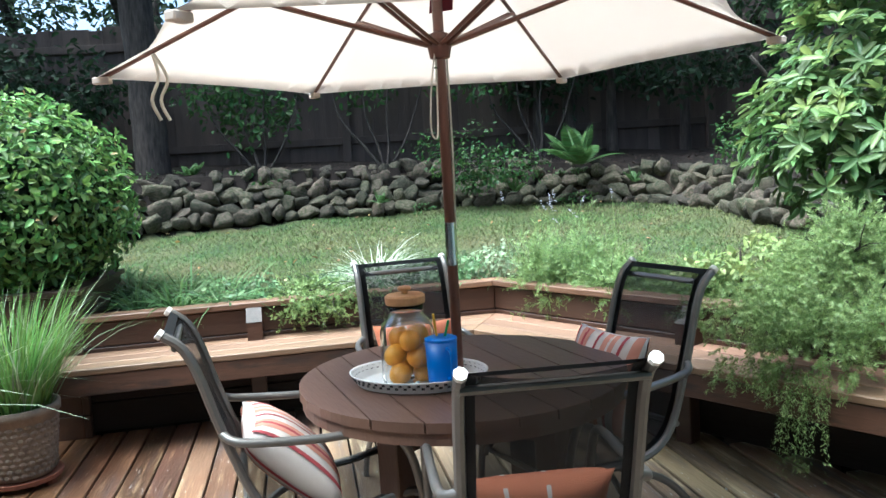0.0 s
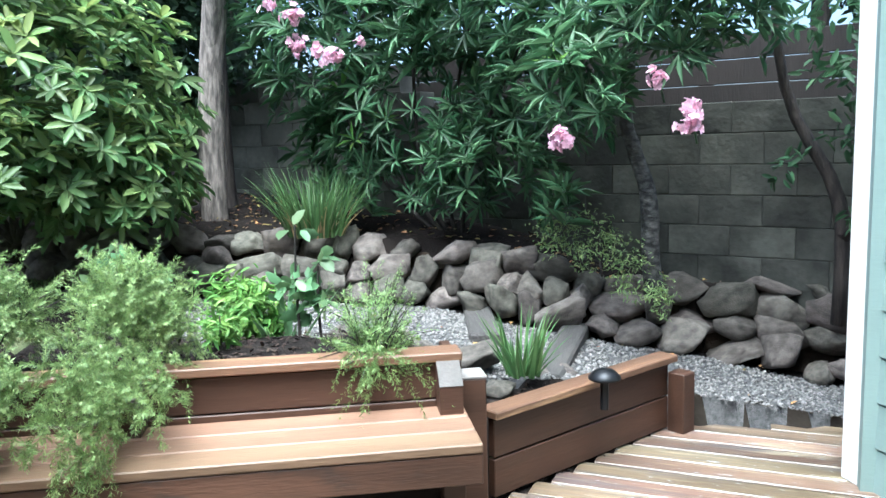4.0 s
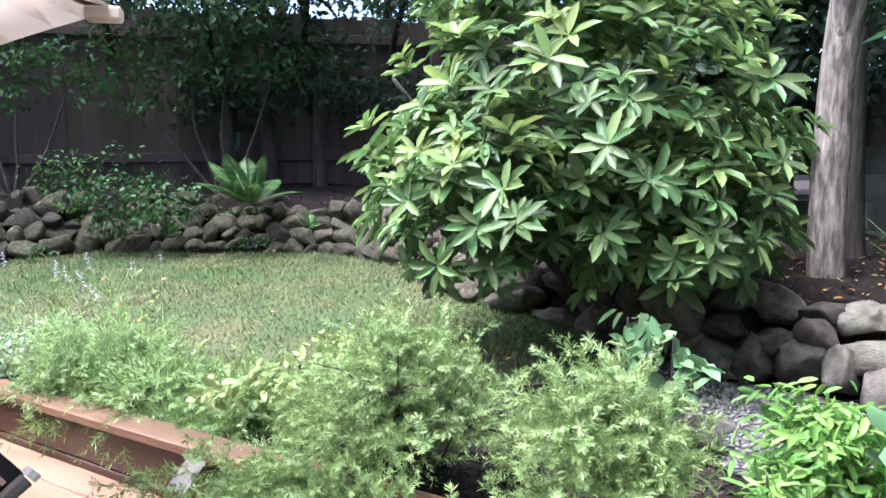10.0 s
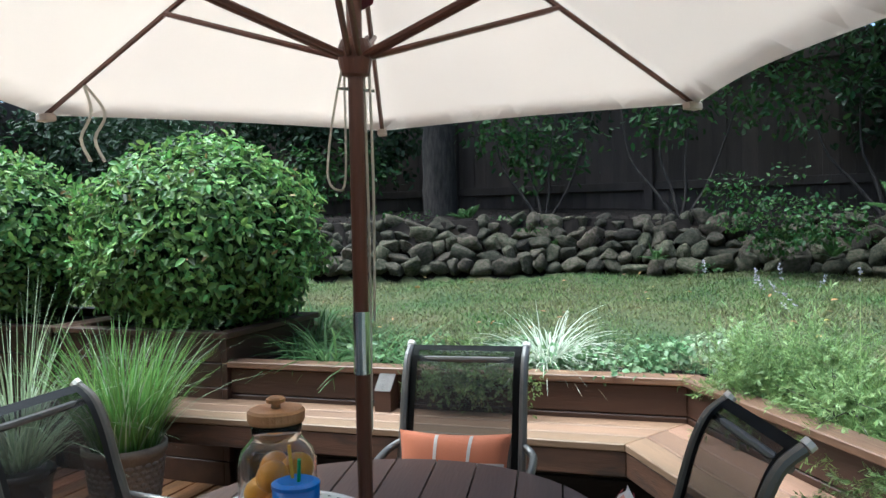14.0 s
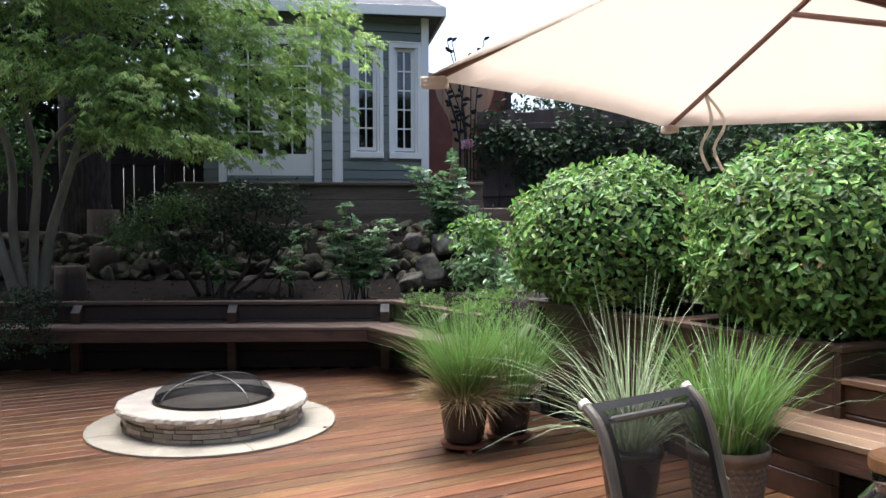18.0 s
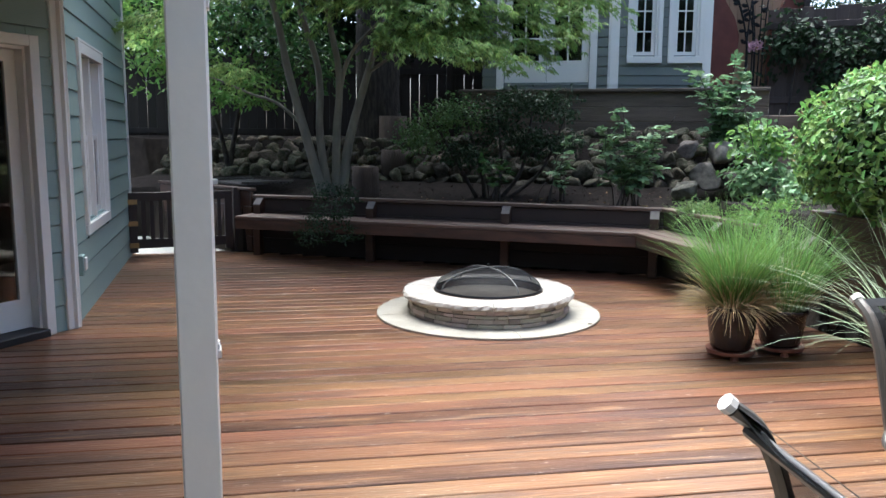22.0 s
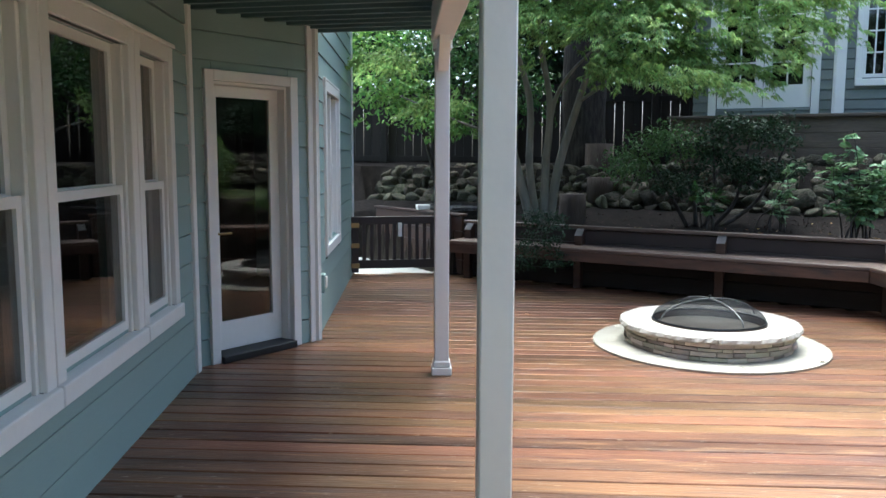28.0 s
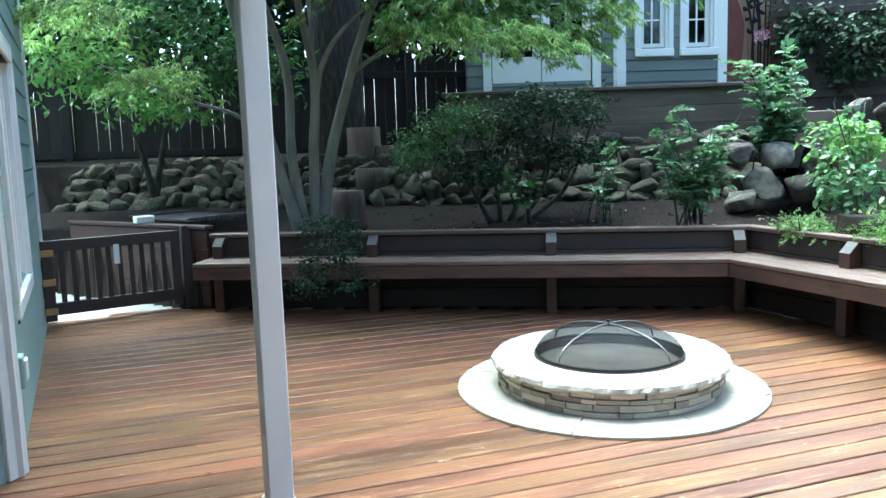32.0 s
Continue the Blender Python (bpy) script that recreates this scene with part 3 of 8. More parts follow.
def ground_class(x, y):
    """0 earth, 1 lawn, 2 mulch, 3 gravel, 4 under the deck; and the height."""
    x, y = np.asarray(x, float), np.asarray(y, float)
    z = np.full(x.shape, 1.35)
    c = np.zeros(x.shape, int)
    dist, foot, side = poly_at(ROCK, ROCK_FOOT, x, y)
    _, top, _ = poly_at(ROCK, ROCK_TOP, x, y)
    upper = (side < 0) & (dist > 0.24) & (y < 8.4) & (x > -3)
    z = np.where(upper, top + np.minimum(dist, 2) * 0.08, z)
    c = np.where(upper, 2, c)
    low = ~upper & (y < 8.4)
    lawnz = 0.70 + np.clip((x - 5.0) / 3.8, 0, 1) * 0.3 + np.clip((-1.0 - y) * 0.02, 0, 0.1)
    z = np.where(low, lawnz, z)
    c = np.where(low, 1, c)
    bd, _, bs = poly_at(BACK, [0] * len(BACK), x, y)
    bed = low & (bd < 0.62) & (x > 2.0) & ((x - R_END[0]) * 0.763 + (y - R_END[1]) * 0.646 > 0.14)
    z = np.where(bed, 0.67, z)
    c = np.where(bed & ((bd < 0.45) | (x < 4.6)), 2, c)
    hedge = low & (y > 2.95) & (bd < 1.1) & (x > 3.2)
    z = np.where(hedge, 0.84, z)
    c = np.where(hedge, 2, c)
    bank = low & (c == 1) & (x < 4.7) & (y < -1.75)
    z = np.where(bank, np.clip(0.33 + (x - 2.3) * 0.15, 0.3, 0.62), z)
    c = np.where(bank, 2, c)
    lip = (side < 0) & (dist <= 0.24) & (y < 8.4) & (x > -1.2)
    z = np.where(lip, foot, z)
    c = np.where(lip, 2, c)
    gr = inside(GRAVEL, x, y)
    z = np.where(gr, np.clip(foot + 0.0, 0, 1) , z)
    c = np.where(gr, 3, c)
    fpb = inside([(2.28, -2.48), (1.86, -3.66), (2.1, -3.55), (2.3, -3.1), (2.75, -2.95), (2.95, -2.5), (2.45, -2.25)], x, y) & ~bed
    z = np.where(fpb, 0.33, z)
    c = np.where(fpb, 2, c)
    d2, _, s2 = poly_at(ROCK2, [0] * len(ROCK2), x, y)
    fbed = (y > 7.0) & (x < 5.4)
    z = np.where(fbed & ((s2 < 0) | (d2 <= 0.24)), 0.66 + np.clip(0.9 - d2, 0, 0.9) * 0.2, z)
    z = np.where(fbed & (s2 > 0) & (d2 > 0.24), 1.32 + np.minimum(d2, 1.0) * 0.1, z)
    c = np.where(fbed, 2, c)
    west = x < -2.4
    z = np.where(west & (y < 9.3), -0.25, z)
    c = np.where(west & (y < 9.3), 0, c)
    path = (y > 8.6) & (y < 10.9) & (x < -0.6) & (x > -3.4) & ((x + 0.66) * 1.47 + (y - 9.28) * 1.59 < -0.06)
    z = np.where(path, -0.2, z)
    c = np.where(path, 0, c)
    fpx, fpy = (x - 2.28) * -0.335 + (y + 2.48) * -0.942, (x - 2.28) * 0.942 - (y + 2.48) * 0.335
    trench = (fpx > -0.25) & (fpx < 1.4) & (fpy < 0.14) & (fpy > -0.3)
    z = np.where(trench, np.minimum(z, -0.02), z)
    dk = inside(DECK, x, y) | ((x < 0.9) & (y < -2.7) & (y > -4.2) & (x > -3)) | ((x < 0.3) & (y > -4) & (y < 9.3))
    dk = dk | ((bd < 0.11) & (y > -2.3) & (y < 9.3))
    z = np.where(dk & ~gr, -0.32, z)
    c = np.where(dk & ~gr, 4, c)
    return c, z


# ---- ground ----
def build_ground():
    step = 0.1
    gx, gy = np.arange(-4.0, 12.01, step), np.arange(-7.0, 14.01, step)
    X, Y = np.meshgrid(gx, gy, indexing="ij")
    cls, Z = ground_class(X, Y)
    wob = np.array([[noise.noise((a * 1.3, b * 1.3, 0)) for b in gy] for a in gx])
    Z = Z + wob * 0.03 * (cls != 4)
    nx, ny = X.shape
    V = np.stack([X, Y, Z], -1).reshape(-1, 3)
    i, j = np.meshgrid(np.arange(nx - 1), np.arange(ny - 1), indexing="ij")
    F = np.stack([i * ny + j, (i + 1) * ny + j, (i + 1) * ny + j + 1, i * ny + j + 1], -1).reshape(-1, 4)
    cc, _ = ground_class(X[:-1, :-1] + step / 2, Y[:-1, :-1] + step / 2)
    cc = cc.ravel()
    info = {0: ("ground", M_DIRT, "bare brown earth beyond the garden"), 1: ("lawn_soil", M_TURF, "green lawn turf with dry yellow patches"),
            2: ("mulch_bed", M_SOIL, "dark bark mulch of the planted beds"), 3: ("gravel_path", M_GRAVEL, "grey gravel path between deck and rock wall"),
            4: ("ground_under_deck", M_DIRT, "dark earth under the deck")}
    for k, (name, m, label) in info.items():
        f = F[cc == k]
        if not len(f):
            continue
        used, inv = np.unique(f, return_inverse=True)
        tagged(arrays(name, V[used], inv.reshape(f.shape), m, smoothed=True), label, "ground", kind="structure")
    ring = [(-4, -7), (12, -7), (12, 14), (-4, 14)]
    out = [(-300, -300), (300, -300), (300, 300), (-300, 300)]
    v = [(x, y, 0.6) for x, y in ring] + [(x, y, -2.0) for x, y in out]
    f = [(k, (k + 1) % 4, 4 + (k + 1) % 4, 4 + k) for k in range(4)]
    tagged(arrays("ground_far", v, [q[::-1] for q in f], M_DIRT), "earth that runs on to the horizon", "ground", kind="structure")


build_ground()


# ---- rock walls ----
def stone_meshes(n, seed):
    out = []
    for k in range(n):
        bm = bmesh.new()
        bmesh.ops.create_icosphere(bm, subdivisions=3, radius=0.5)
        cr = random.Random(seed * 100 + k)
        cuts = [(Vector((cr.gauss(0, 1), cr.gauss(0, 1), cr.gauss(0, 1))).normalized(), cr.uniform(0.27, 0.38)) for _ in range(11)]
        for v in bm.verts:
            p = v.co.copy()
            q = Vector((abs(p.x) ** 0.72 * math.copysign(1, p.x), abs(p.y) ** 0.72 * math.copysign(1, p.y), abs(p.z) ** 0.72 * math.copysign(1, p.z))) * 0.80
            for d_, h_ in cuts:
                over = q.dot(d_) - h_
                if over > 0:
                    q -= d_ * over * 0.96
            v.co = q * (1 + 0.20 * noise.noise(p * 2.2 + Vector((seed + k * 9.1, k * 3.3, 0))) + 0.13 * noise.noise(p * 5.2 + Vector((k * 5.1, seed, 3))))
        for ax in range(3):
            lo_, hi_ = min(v.co[ax] for v in bm.verts), max(v.co[ax] for v in bm.verts)
            for v in bm.verts:
                v.co[ax] = (v.co[ax] - (lo_ + hi_) / 2) / (hi_ - lo_)
        me = bpy.data.meshes.new("stone")
        bm.to_mesh(me)
        bm.free()
        me.polygons.foreach_set("use_smooth", [True] * len(me.polygons))
        out.append(me)
    return out


STONES = stone_meshes(10, 2.0)
STONES_MOSS = [me.copy() for me in STONES]
for me in STONES:
    me.materials.append(M_STONE)
for me in STONES_MOSS:
    me.materials.append(M_MOSS)


def rock_wall(name, label, line, foot, top, size, meshes, rnd):
    """Stacked field stones along a line, course by course, leaning back."""
    wall = thing(name, label, "stone wall", kind="structure")
    lens = [math.dist(a, b) for a, b in zip(line, line[1:])]
    total = sum(lens)

    def at(s):
        for (a, b), l, f0, f1, t0, t1 in zip(zip(line, line[1:]), lens, foot, foot[1:], top, top[1:]):
            if s <= l or l is lens[-1]:
                u = min(s / l, 1)
                return a[0] + u * (b[0] - a[0]), a[1] + u * (b[1] - a[1]), f0 + u * (f1 - f0), t0 + u * (t1 - t0), math.atan2(b[1] - a[1], b[0] - a[0])
            s -= l
    bm = bmesh.new()
    prev = None
    for k in range(41):
        x, y, f, t, ang = at(total * k / 40)
        nx, ny = math.sin(ang), -math.cos(ang)
        cur = [bm.verts.new((x + nx * o, y + ny * o, z)) for o, z in ((0.10, f - 0.2), (0.13 + (t - f) * 0.35, t - 0.05), (0.6, t - 0.06), (0.6, f - 0.2))]
        if prev:
            for e in range(3):
                bm.faces.new((prev[e], cur[e], cur[e + 1], prev[e + 1]))
        prev = cur
    part("earth_core", bm, M_EARTH, wall)
    h = 0.0
    row = 0
    while True:
        s, any_ = rnd.uniform(0, size * 0.5), False
        rh = size * 0.66
        while s < total:
            w = size * rnd.choice((rnd.uniform(0.65, 1.0), rnd.uniform(1.0, 1.6)))
            x, y, f, t, ang = at(min(s + w / 2, total - 1e-3))
            if f + h < t - 0.04:
                any_ = True
                hh = min(rh * rnd.uniform(0.8, 1.5), t - f - h + 0.08)
                back = 0.10 * row * size / 0.25 + rnd.uniform(-0.03, 0.03)
                nx, ny = math.sin(ang), -math.cos(ang)
                m = pose(x + nx * (back + 0.05), y + ny * (back + 0.05), f + h + hh * 0.5 + rnd.uniform(-0.12, 0.10) * size,
                         rnd.uniform(-16, 16), rnd.uniform(-24, 24), math.degrees(ang) + rnd.uniform(-18, 18) + rnd.choice((0, 180)))
                m = m @ Matrix.Diagonal((w * 1.06, size * rnd.uniform(1.0, 1.3), hh * 1.1, 1))
                data_part("stone", rnd.choice(meshes), wall, m)
            s += w * 0.86
        if not any_:
            break
        h += rh * 0.80
        row += 1
    return wall


def split_line(line, a, b, *vals):
    return [v[a:b] for v in (line, *vals)]


rr = random.Random(5)
l, f, t = split_line(ROCK, 0, 11, ROCK_FOOT, ROCK_TOP)
rock_wall("rock_wall_path", "low wall of stacked rounded brown field stones beside the gravel", l, f, t, 0.245, STONES, rr)
l, f, t = split_line(ROCK, 10, 21, ROCK_FOOT, ROCK_TOP)
rock_wall("rock_wall_lawn", "mossy stacked field stone wall at the edge of the lawn", l, f, t, 0.185, STONES_MOSS, rr)
# Mossy stones, taken here also because their darker colour holds the bed's shade.
rock_wall("rock_wall_roses", "dark stacked boulders behind the rose bed", ROCK2[::-1], [0.78] * 7, [1.45, 1.5, 1.45, 1.4, 1.35, 1.35, 1.3], 0.23, STONES_MOSS, rr)


# ---- benches and planters ----
def line_off(i, d):
    """The ends of one stretch of the back line moved d metres towards the deck, mitred at the corners."""
    def off(k):
        a, b = Vector(BACK[k]), Vector(BACK[k + 1])
        n = Vector((-(b - a).y, (b - a).x)).normalized()
        return a + n * d, (b - a).normalized()

    def meet(k0, k1):
        (p, u), (q, w) = off(k0), off(k1)
        den = u.x * w.y - u.y * w.x
        s = ((q.x - p.x) * w.y - (q.y - p.y) * w.x) / den
        return p + u * s
    p, u = off(i)
    a = meet(i - 1, i) if i > 0 else p
    b = meet(i, i + 1) if i < len(BACK) - 2 else p + u * (Vector(BACK[i + 1]) - Vector(BACK[i])).length
    return a, b


def strip(name, i, d0, d1, z0, z1, material, parent, label="", cut0=0.0, cut1=0.0):
    """A board along one stretch of the bench between two offsets from the back line."""
    a0, b0 = line_off(i, d0)
    a1, b1 = line_off(i, d1)
    u = (Vector(BACK[i + 1]) - Vector(BACK[i])).normalized()
    a0, a1, b0, b1 = a0 + u * cut0, a1 + u * cut0, b0 - u * cut1, b1 - u * cut1
    m, _ = along(tuple(a0), tuple(b0))
    inv = m.inverted()
    bm = bmesh.new()
    lo = [bm.verts.new(inv @ Vector((p.x, p.y, z0))) for p in (a0, b0, b1, a1)]
    hi = [bm.verts.new(inv @ Vector((p.x, p.y, z1))) for p in (a0, b0, b1, a1)]
    bm.faces.new(lo[::-1])
    bm.faces.new(hi)
    for k in range(4):
        bm.faces.new((lo[k], lo[(k + 1) % 4], hi[(k + 1) % 4], hi[k]))
    bmesh.ops.recalc_face_normals(bm, faces=bm.faces)
    bmesh.ops.bevel(bm, geom=list(bm.edges), offset=0.005, segments=1, affect="EDGES")
    return placed(part(name, bm, material, parent, label), m)


def support(parent, m, cap=True):
    """A bench leg with the sloping post that holds the backrest above the seat."""
    leg = placed(part("leg", boxm(-0.045, 0.045, -0.045, 0.045, 0.0, SEAT - 0.06, 0.005), M_PLANT, parent), m @ pose(0, 0.09, 0))
    bm = bmesh.new()
    prof = [(0.0, SEAT), (0.115, SEAT), (0.115, TOP - 0.11), (0.0, TOP - 0.012)]
    lo = [bm.verts.new((-0.045, y, z)) for y, z in prof]
    hi = [bm.verts.new((0.045, y, z)) for y, z in prof]
    bm.faces.new(lo)
    bm.faces.new(hi[::-1])
    for k in range(4):
        bm.faces.new((lo[(k + 1) % 4], lo[k], hi[k], hi[(k + 1) % 4]))
    bmesh.ops.recalc_face_normals(bm, faces=bm.faces)
    bp_ = placed(part("back_post", bm, M_PLANT, parent), m)
    bm = bmesh.new()
    vs = [bm.verts.new(p) for p in ((-0.046, 0.004, TOP - 0.008), (0.046, 0.004, TOP - 0.008), (0.046, 0.118, TOP - 0.108), (-0.046, 0.118, TOP - 0.108))]
    bm.faces.new(vs)
    bmesh.ops.solidify(bm, geom=list(bm.faces), thickness=0.006)
    if cap:
        part("post_cap", bm, M_GREYW, bp_, "weathered grey end grain")
    else:
        bm.free()


M_GREYW = mat("weathered_wood", (0.27, 0.24, 0.22), 0.8, scale=8, amount=0.3, bump=0.2, fine=60)


M_APRON = mat("worn_apron_wood", (0.105, 0.05, 0.03), 0.5, scale=2.5, amount=0.5, dark=0.4, bump=0.15, fine=30, stretch=(0.5, 4, 4), obj=0.15)
streaks(M_APRON, (0.03, 0.02, 0.016), (0.9, 4, 4), 3.0, 0.52, 0.64, 0.85)


def bench(i, name, label, posts, cut0=0.0, cut1=0.0):
    b = thing(name, label, "bench", group="built-in benches round the deck")
    for k in range(3):
        d0 = 0.03 + k * (SEATD - 0.03) / 3
        # The two far benches take the copy with shade in its colour.
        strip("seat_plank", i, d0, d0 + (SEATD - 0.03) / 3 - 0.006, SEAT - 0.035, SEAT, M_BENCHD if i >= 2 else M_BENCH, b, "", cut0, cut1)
    strip("apron", i, SEATD - 0.045, SEATD - 0.012, SEAT - 0.15, SEAT - 0.037, M_APRON, b, "", cut0, cut1)
    a, e = line_off(i, 0.0)
    m, ln = along(tuple(a), tuple(e))
    for s in posts:
        support(b, m @ pose(s, 0.03, 0))
    return b


def planter(i, name, label, top=TOP, cut0=0.0, cut1=0.0):
    p = thing(name, label, "planter")
    n, low = 2, SEAT - 0.12
    for k in range(n):
        z0 = low + k * (top - 0.04 - low) / n
        # Far planters get darker boards and rails: tree shade put into the wood colour.
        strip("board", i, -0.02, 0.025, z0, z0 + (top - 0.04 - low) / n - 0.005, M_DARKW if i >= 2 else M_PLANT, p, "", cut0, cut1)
    # Added boards whose black stands for the shaded void under the seat.
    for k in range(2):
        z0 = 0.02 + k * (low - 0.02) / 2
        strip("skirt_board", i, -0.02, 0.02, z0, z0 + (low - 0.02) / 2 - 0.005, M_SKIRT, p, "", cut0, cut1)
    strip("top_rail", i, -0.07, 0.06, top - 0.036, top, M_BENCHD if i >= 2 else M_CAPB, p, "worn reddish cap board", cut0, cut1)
    return p


bench(0, "bench_lawn_corner", "reddish-brown built-in wooden bench with weathered plank seat", (0.06, 1.25, 2.6))
bench(1, "bench_table", "brown built-in wooden bench beside the dining table", (1.55,), 0, 1.15)
bench(2, "bench_pots", "dark built-in wooden bench behind the potted grasses", (1.2, 2.4), 1.0)
bench(3, "bench_roses", "long dark-stained built-in bench below the rose bed, shade in its colour", (0.1, 1.68, 3.28, 4.75))
planter(0, "planter_rosemary", "dark brown plank planter wall full of rosemary")
planter(1, "planter_lavender", "dark brown plank planter wall along the lawn", TOP, 0, 1.45)
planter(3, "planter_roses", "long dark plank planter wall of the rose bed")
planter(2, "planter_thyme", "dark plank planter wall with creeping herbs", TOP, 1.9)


def planter_box(name, label, x0, x1, y0, y1, z0, z1, rz, at, material=None):
    p = thing(name, label, "planter", at, rz)
    w = material or M_PLANT
    n = max(1, round((z1 - z0) / 0.14))
    for k in range(n):
        a, b = z0 + k * (z1 - z0) / n, z0 + (k + 1) * (z1 - z0) / n - 0.005
        part("board", boxm(x0, x1, y0, y0 + 0.04, a, b, 0.004), w, p)
        part("board", boxm(x0, x1, y1 - 0.04, y1, a, b, 0.004), w, p)
        part("board", boxm(x0, x0 + 0.04, y0 + 0.04, y1 - 0.04, a, b, 0.004), w, p)
        part("board", boxm(x1 - 0.04, x1, y0 + 0.04, y1 - 0.04, a, b, 0.004), w, p)
    part("top_rail", boxm(x0 - 0.03, x1 + 0.03, y0 - 0.03, y0 + 0.07, z1, z1 + 0.035, 0.005), w, p)
    part("top_rail", boxm(x0 - 0.03, x1 + 0.03, y1 - 0.07, y1 + 0.03, z1, z1 + 0.035, 0.005), w, p)
    part("top_rail", boxm(x0 - 0.03, x0 + 0.07, y0 + 0.07, y1 - 0.07, z1, z1 + 0.035, 0.005), w, p)
    part("top_rail", boxm(x1 - 0.07, x1 + 0.03, y0 + 0.07, y1 - 0.07, z1, z1 + 0.035, 0.005), w, p)
    part("soil", boxm(x0 + 0.04, x1 - 0.04, y0 + 0.04, y1 - 0.04, z0, z1 - 0.03), M_SOIL, p)
    return p


planter_box("hedge_planter", "raised dark plank planter box under the clipped shrub", 0, 1.0, 0, 1.25, 0.0, 0.86, 7, (4.95, 2.82, 0))
planter_box("hedge_planter", "raised dark plank planter box under the farther clipped shrub", 0, 1.0, 0, 1.6, 0.0, 0.86, 7, (4.78, 4.12, 0))
pr = bpy.data.objects["planter_rosemary"]
m, ln = along(R_END, RM)
part("end_board", boxm(0.0, 0.045, -0.30, -0.022, 0.05, TOP - 0.04, 0.004), M_PLANT, pr).matrix_basis = m
ep_ = part("end_post", boxm(-0.10, 0.0, -0.10, 0.02, 0.0, 0.60, 0.005), M_PLANT, pr)
ep_.matrix_basis = m
part("post_cap", boxm(-0.102, 0.002, -0.102, 0.022, 0.60, 0.612, 0.003), M_GREYW, ep_, "weathered grey end grain")
# low planter by the gravel, and its end post
FP0, FP1 = (2.28, -2.48), (1.86, -3.66)
fp = thing("front_planter", "low sloping dark plank planter wall by the steps", "planter")
m, ln = along(FP0, FP1)
for k in range(2):
    placed(part("board", boxm(0.0, ln, -0.02, 0.02, 0.01 + k * 0.18, 0.18 + k * 0.18, 0.004), M_PLANT, fp), m)
placed(part("top_rail", boxm(-0.02, ln + 0.03, -0.06, 0.06, 0.37, 0.405, 0.005), M_CAPB, fp), m)
placed(part("post", boxm(ln - 0.02, ln + 0.08, -0.13, -0.03, 0.0, 0.32, 0.005), M_PLANT, fp), m)


# ---- fire pit ----
PIT = (2.0, 5.96)


def fire_pit():
    p = thing("fire_pit", "round ledgestone fire pit with pale flagstone rim on the deck", "fire pit", (*PIT, 0))
    rnd = random.Random(3)
    H, RO, RI = 0.205, 0.675, 0.45
    bm = bmesh.new()
    lathe(bm, [(RI + 0.02, 0.03), (RO - 0.05, 0.03), (RO - 0.05, H - 0.05), (RI + 0.02, H - 0.05)], 48)
    part("core", bm, M_LEDGE, p)
    z = 0.022
    while z < H - 0.055:
        h = min(rnd.uniform(0.028, 0.045), H - 0.048 - z)
        a = rnd.uniform(0, 1)
        end = a + 2 * math.pi
        while a < end - 0.02:
            w = min(rnd.uniform(0.09, 0.30), end - a)
            bm = bmesh.new()
            n = 4
            r = RO - rnd.uniform(0.0, 0.022)
            prev = None
            for k in range(n + 1):
                q = a + 0.004 + (w - 0.008) * k / n
                c, s = math.cos(q), math.sin(q)
                ring = [bm.verts.new((c * rr_, s * rr_, zz)) for rr_, zz in ((RO - 0.07, z), (r, z + 0.002), (r, z + h - 0.004), (RO - 0.07, z + h - 0.003))]
                if prev:
                    for e in range(4):
                        bm.faces.new((prev[e], ring[e], ring[(e + 1) % 4], prev[(e + 1) % 4]))
                else:
                    bm.faces.new(ring[::-1])
                prev = ring
            bm.faces.new(prev)
            part("ledge_stone", bm, M_LEDGE, p)
            a += w
        z += h
    segs = [0, 0.95, 1.8, 2.9, 3.8, 4.7, 5.5, 2 * math.pi]
    for a, b in zip(segs, segs[1:]):
        bm = bmesh.new()
        n, prev = 26, None
        for k in range(n + 1):
            q = a + 0.004 + (b - a - 0.008) * k / n
            c, s = math.cos(q), math.sin(q)
            ro = RO + 0.035 + 0.012 * noise.noise((c * 5, s * 5, 0.3)) + 0.009 * noise.noise((c * 24, s * 24, 1.7))
            chip = 0.010 * noise.noise((c * 17, s * 17, 4.2))
            ring = [bm.verts.new((c * x, s * x, zz)) for x, zz in ((RI, H - 0.045), (ro - 0.008, H - 0.045), (ro + chip, H - 0.03), (ro - 0.006 - chip, H - 0.008), (ro - 0.018 + chip * 0.6, H), (RI + 0.01, H), (RI, H - 0.01))]
            if prev:
                for e in range(7):
                    bm.faces.new((prev[e], ring[e], ring[(e + 1) % 7], prev[(e + 1) % 7]))
            else:
                bm.faces.new(ring[::-1])
            prev = ring
        bm.faces.new(prev)
        part("cap_stone", bm, M_CAPST, p)
    bm = lathe(bmesh.new(), [(RI - 0.012, 0.03), (RI - 0.012, H + 0.006), (RI - 0.004, H + 0.006), (RI - 0.004, 0.03)], 48)
    part("steel_liner", bm, M_LINER, p)
    part("ash_floor", cyl(bmesh.new(), RI - 0.02, RI - 0.02, 0.02, 0.05, 32), M_SOIL, p)
    for a in (0.3, 1.4, 2.6):
        part("log", tube(bmesh.new(), [(0.22 * math.cos(a), 0.22 * math.sin(a), 0.07), (-0.18 * math.cos(a), -0.18 * math.sin(a), 0.12)], 0.03, 8), M_BARK2, p)
    s = thing("spark_screen", "black domed mesh spark screen on the fire pit", "fire screen", (*PIT, H + 0.004))
    prof = [(0.435 * math.cos(q), 0.02 + 0.15 * math.sin(q)) for q in [k * math.pi / 2 / 9 for k in range(10)]]
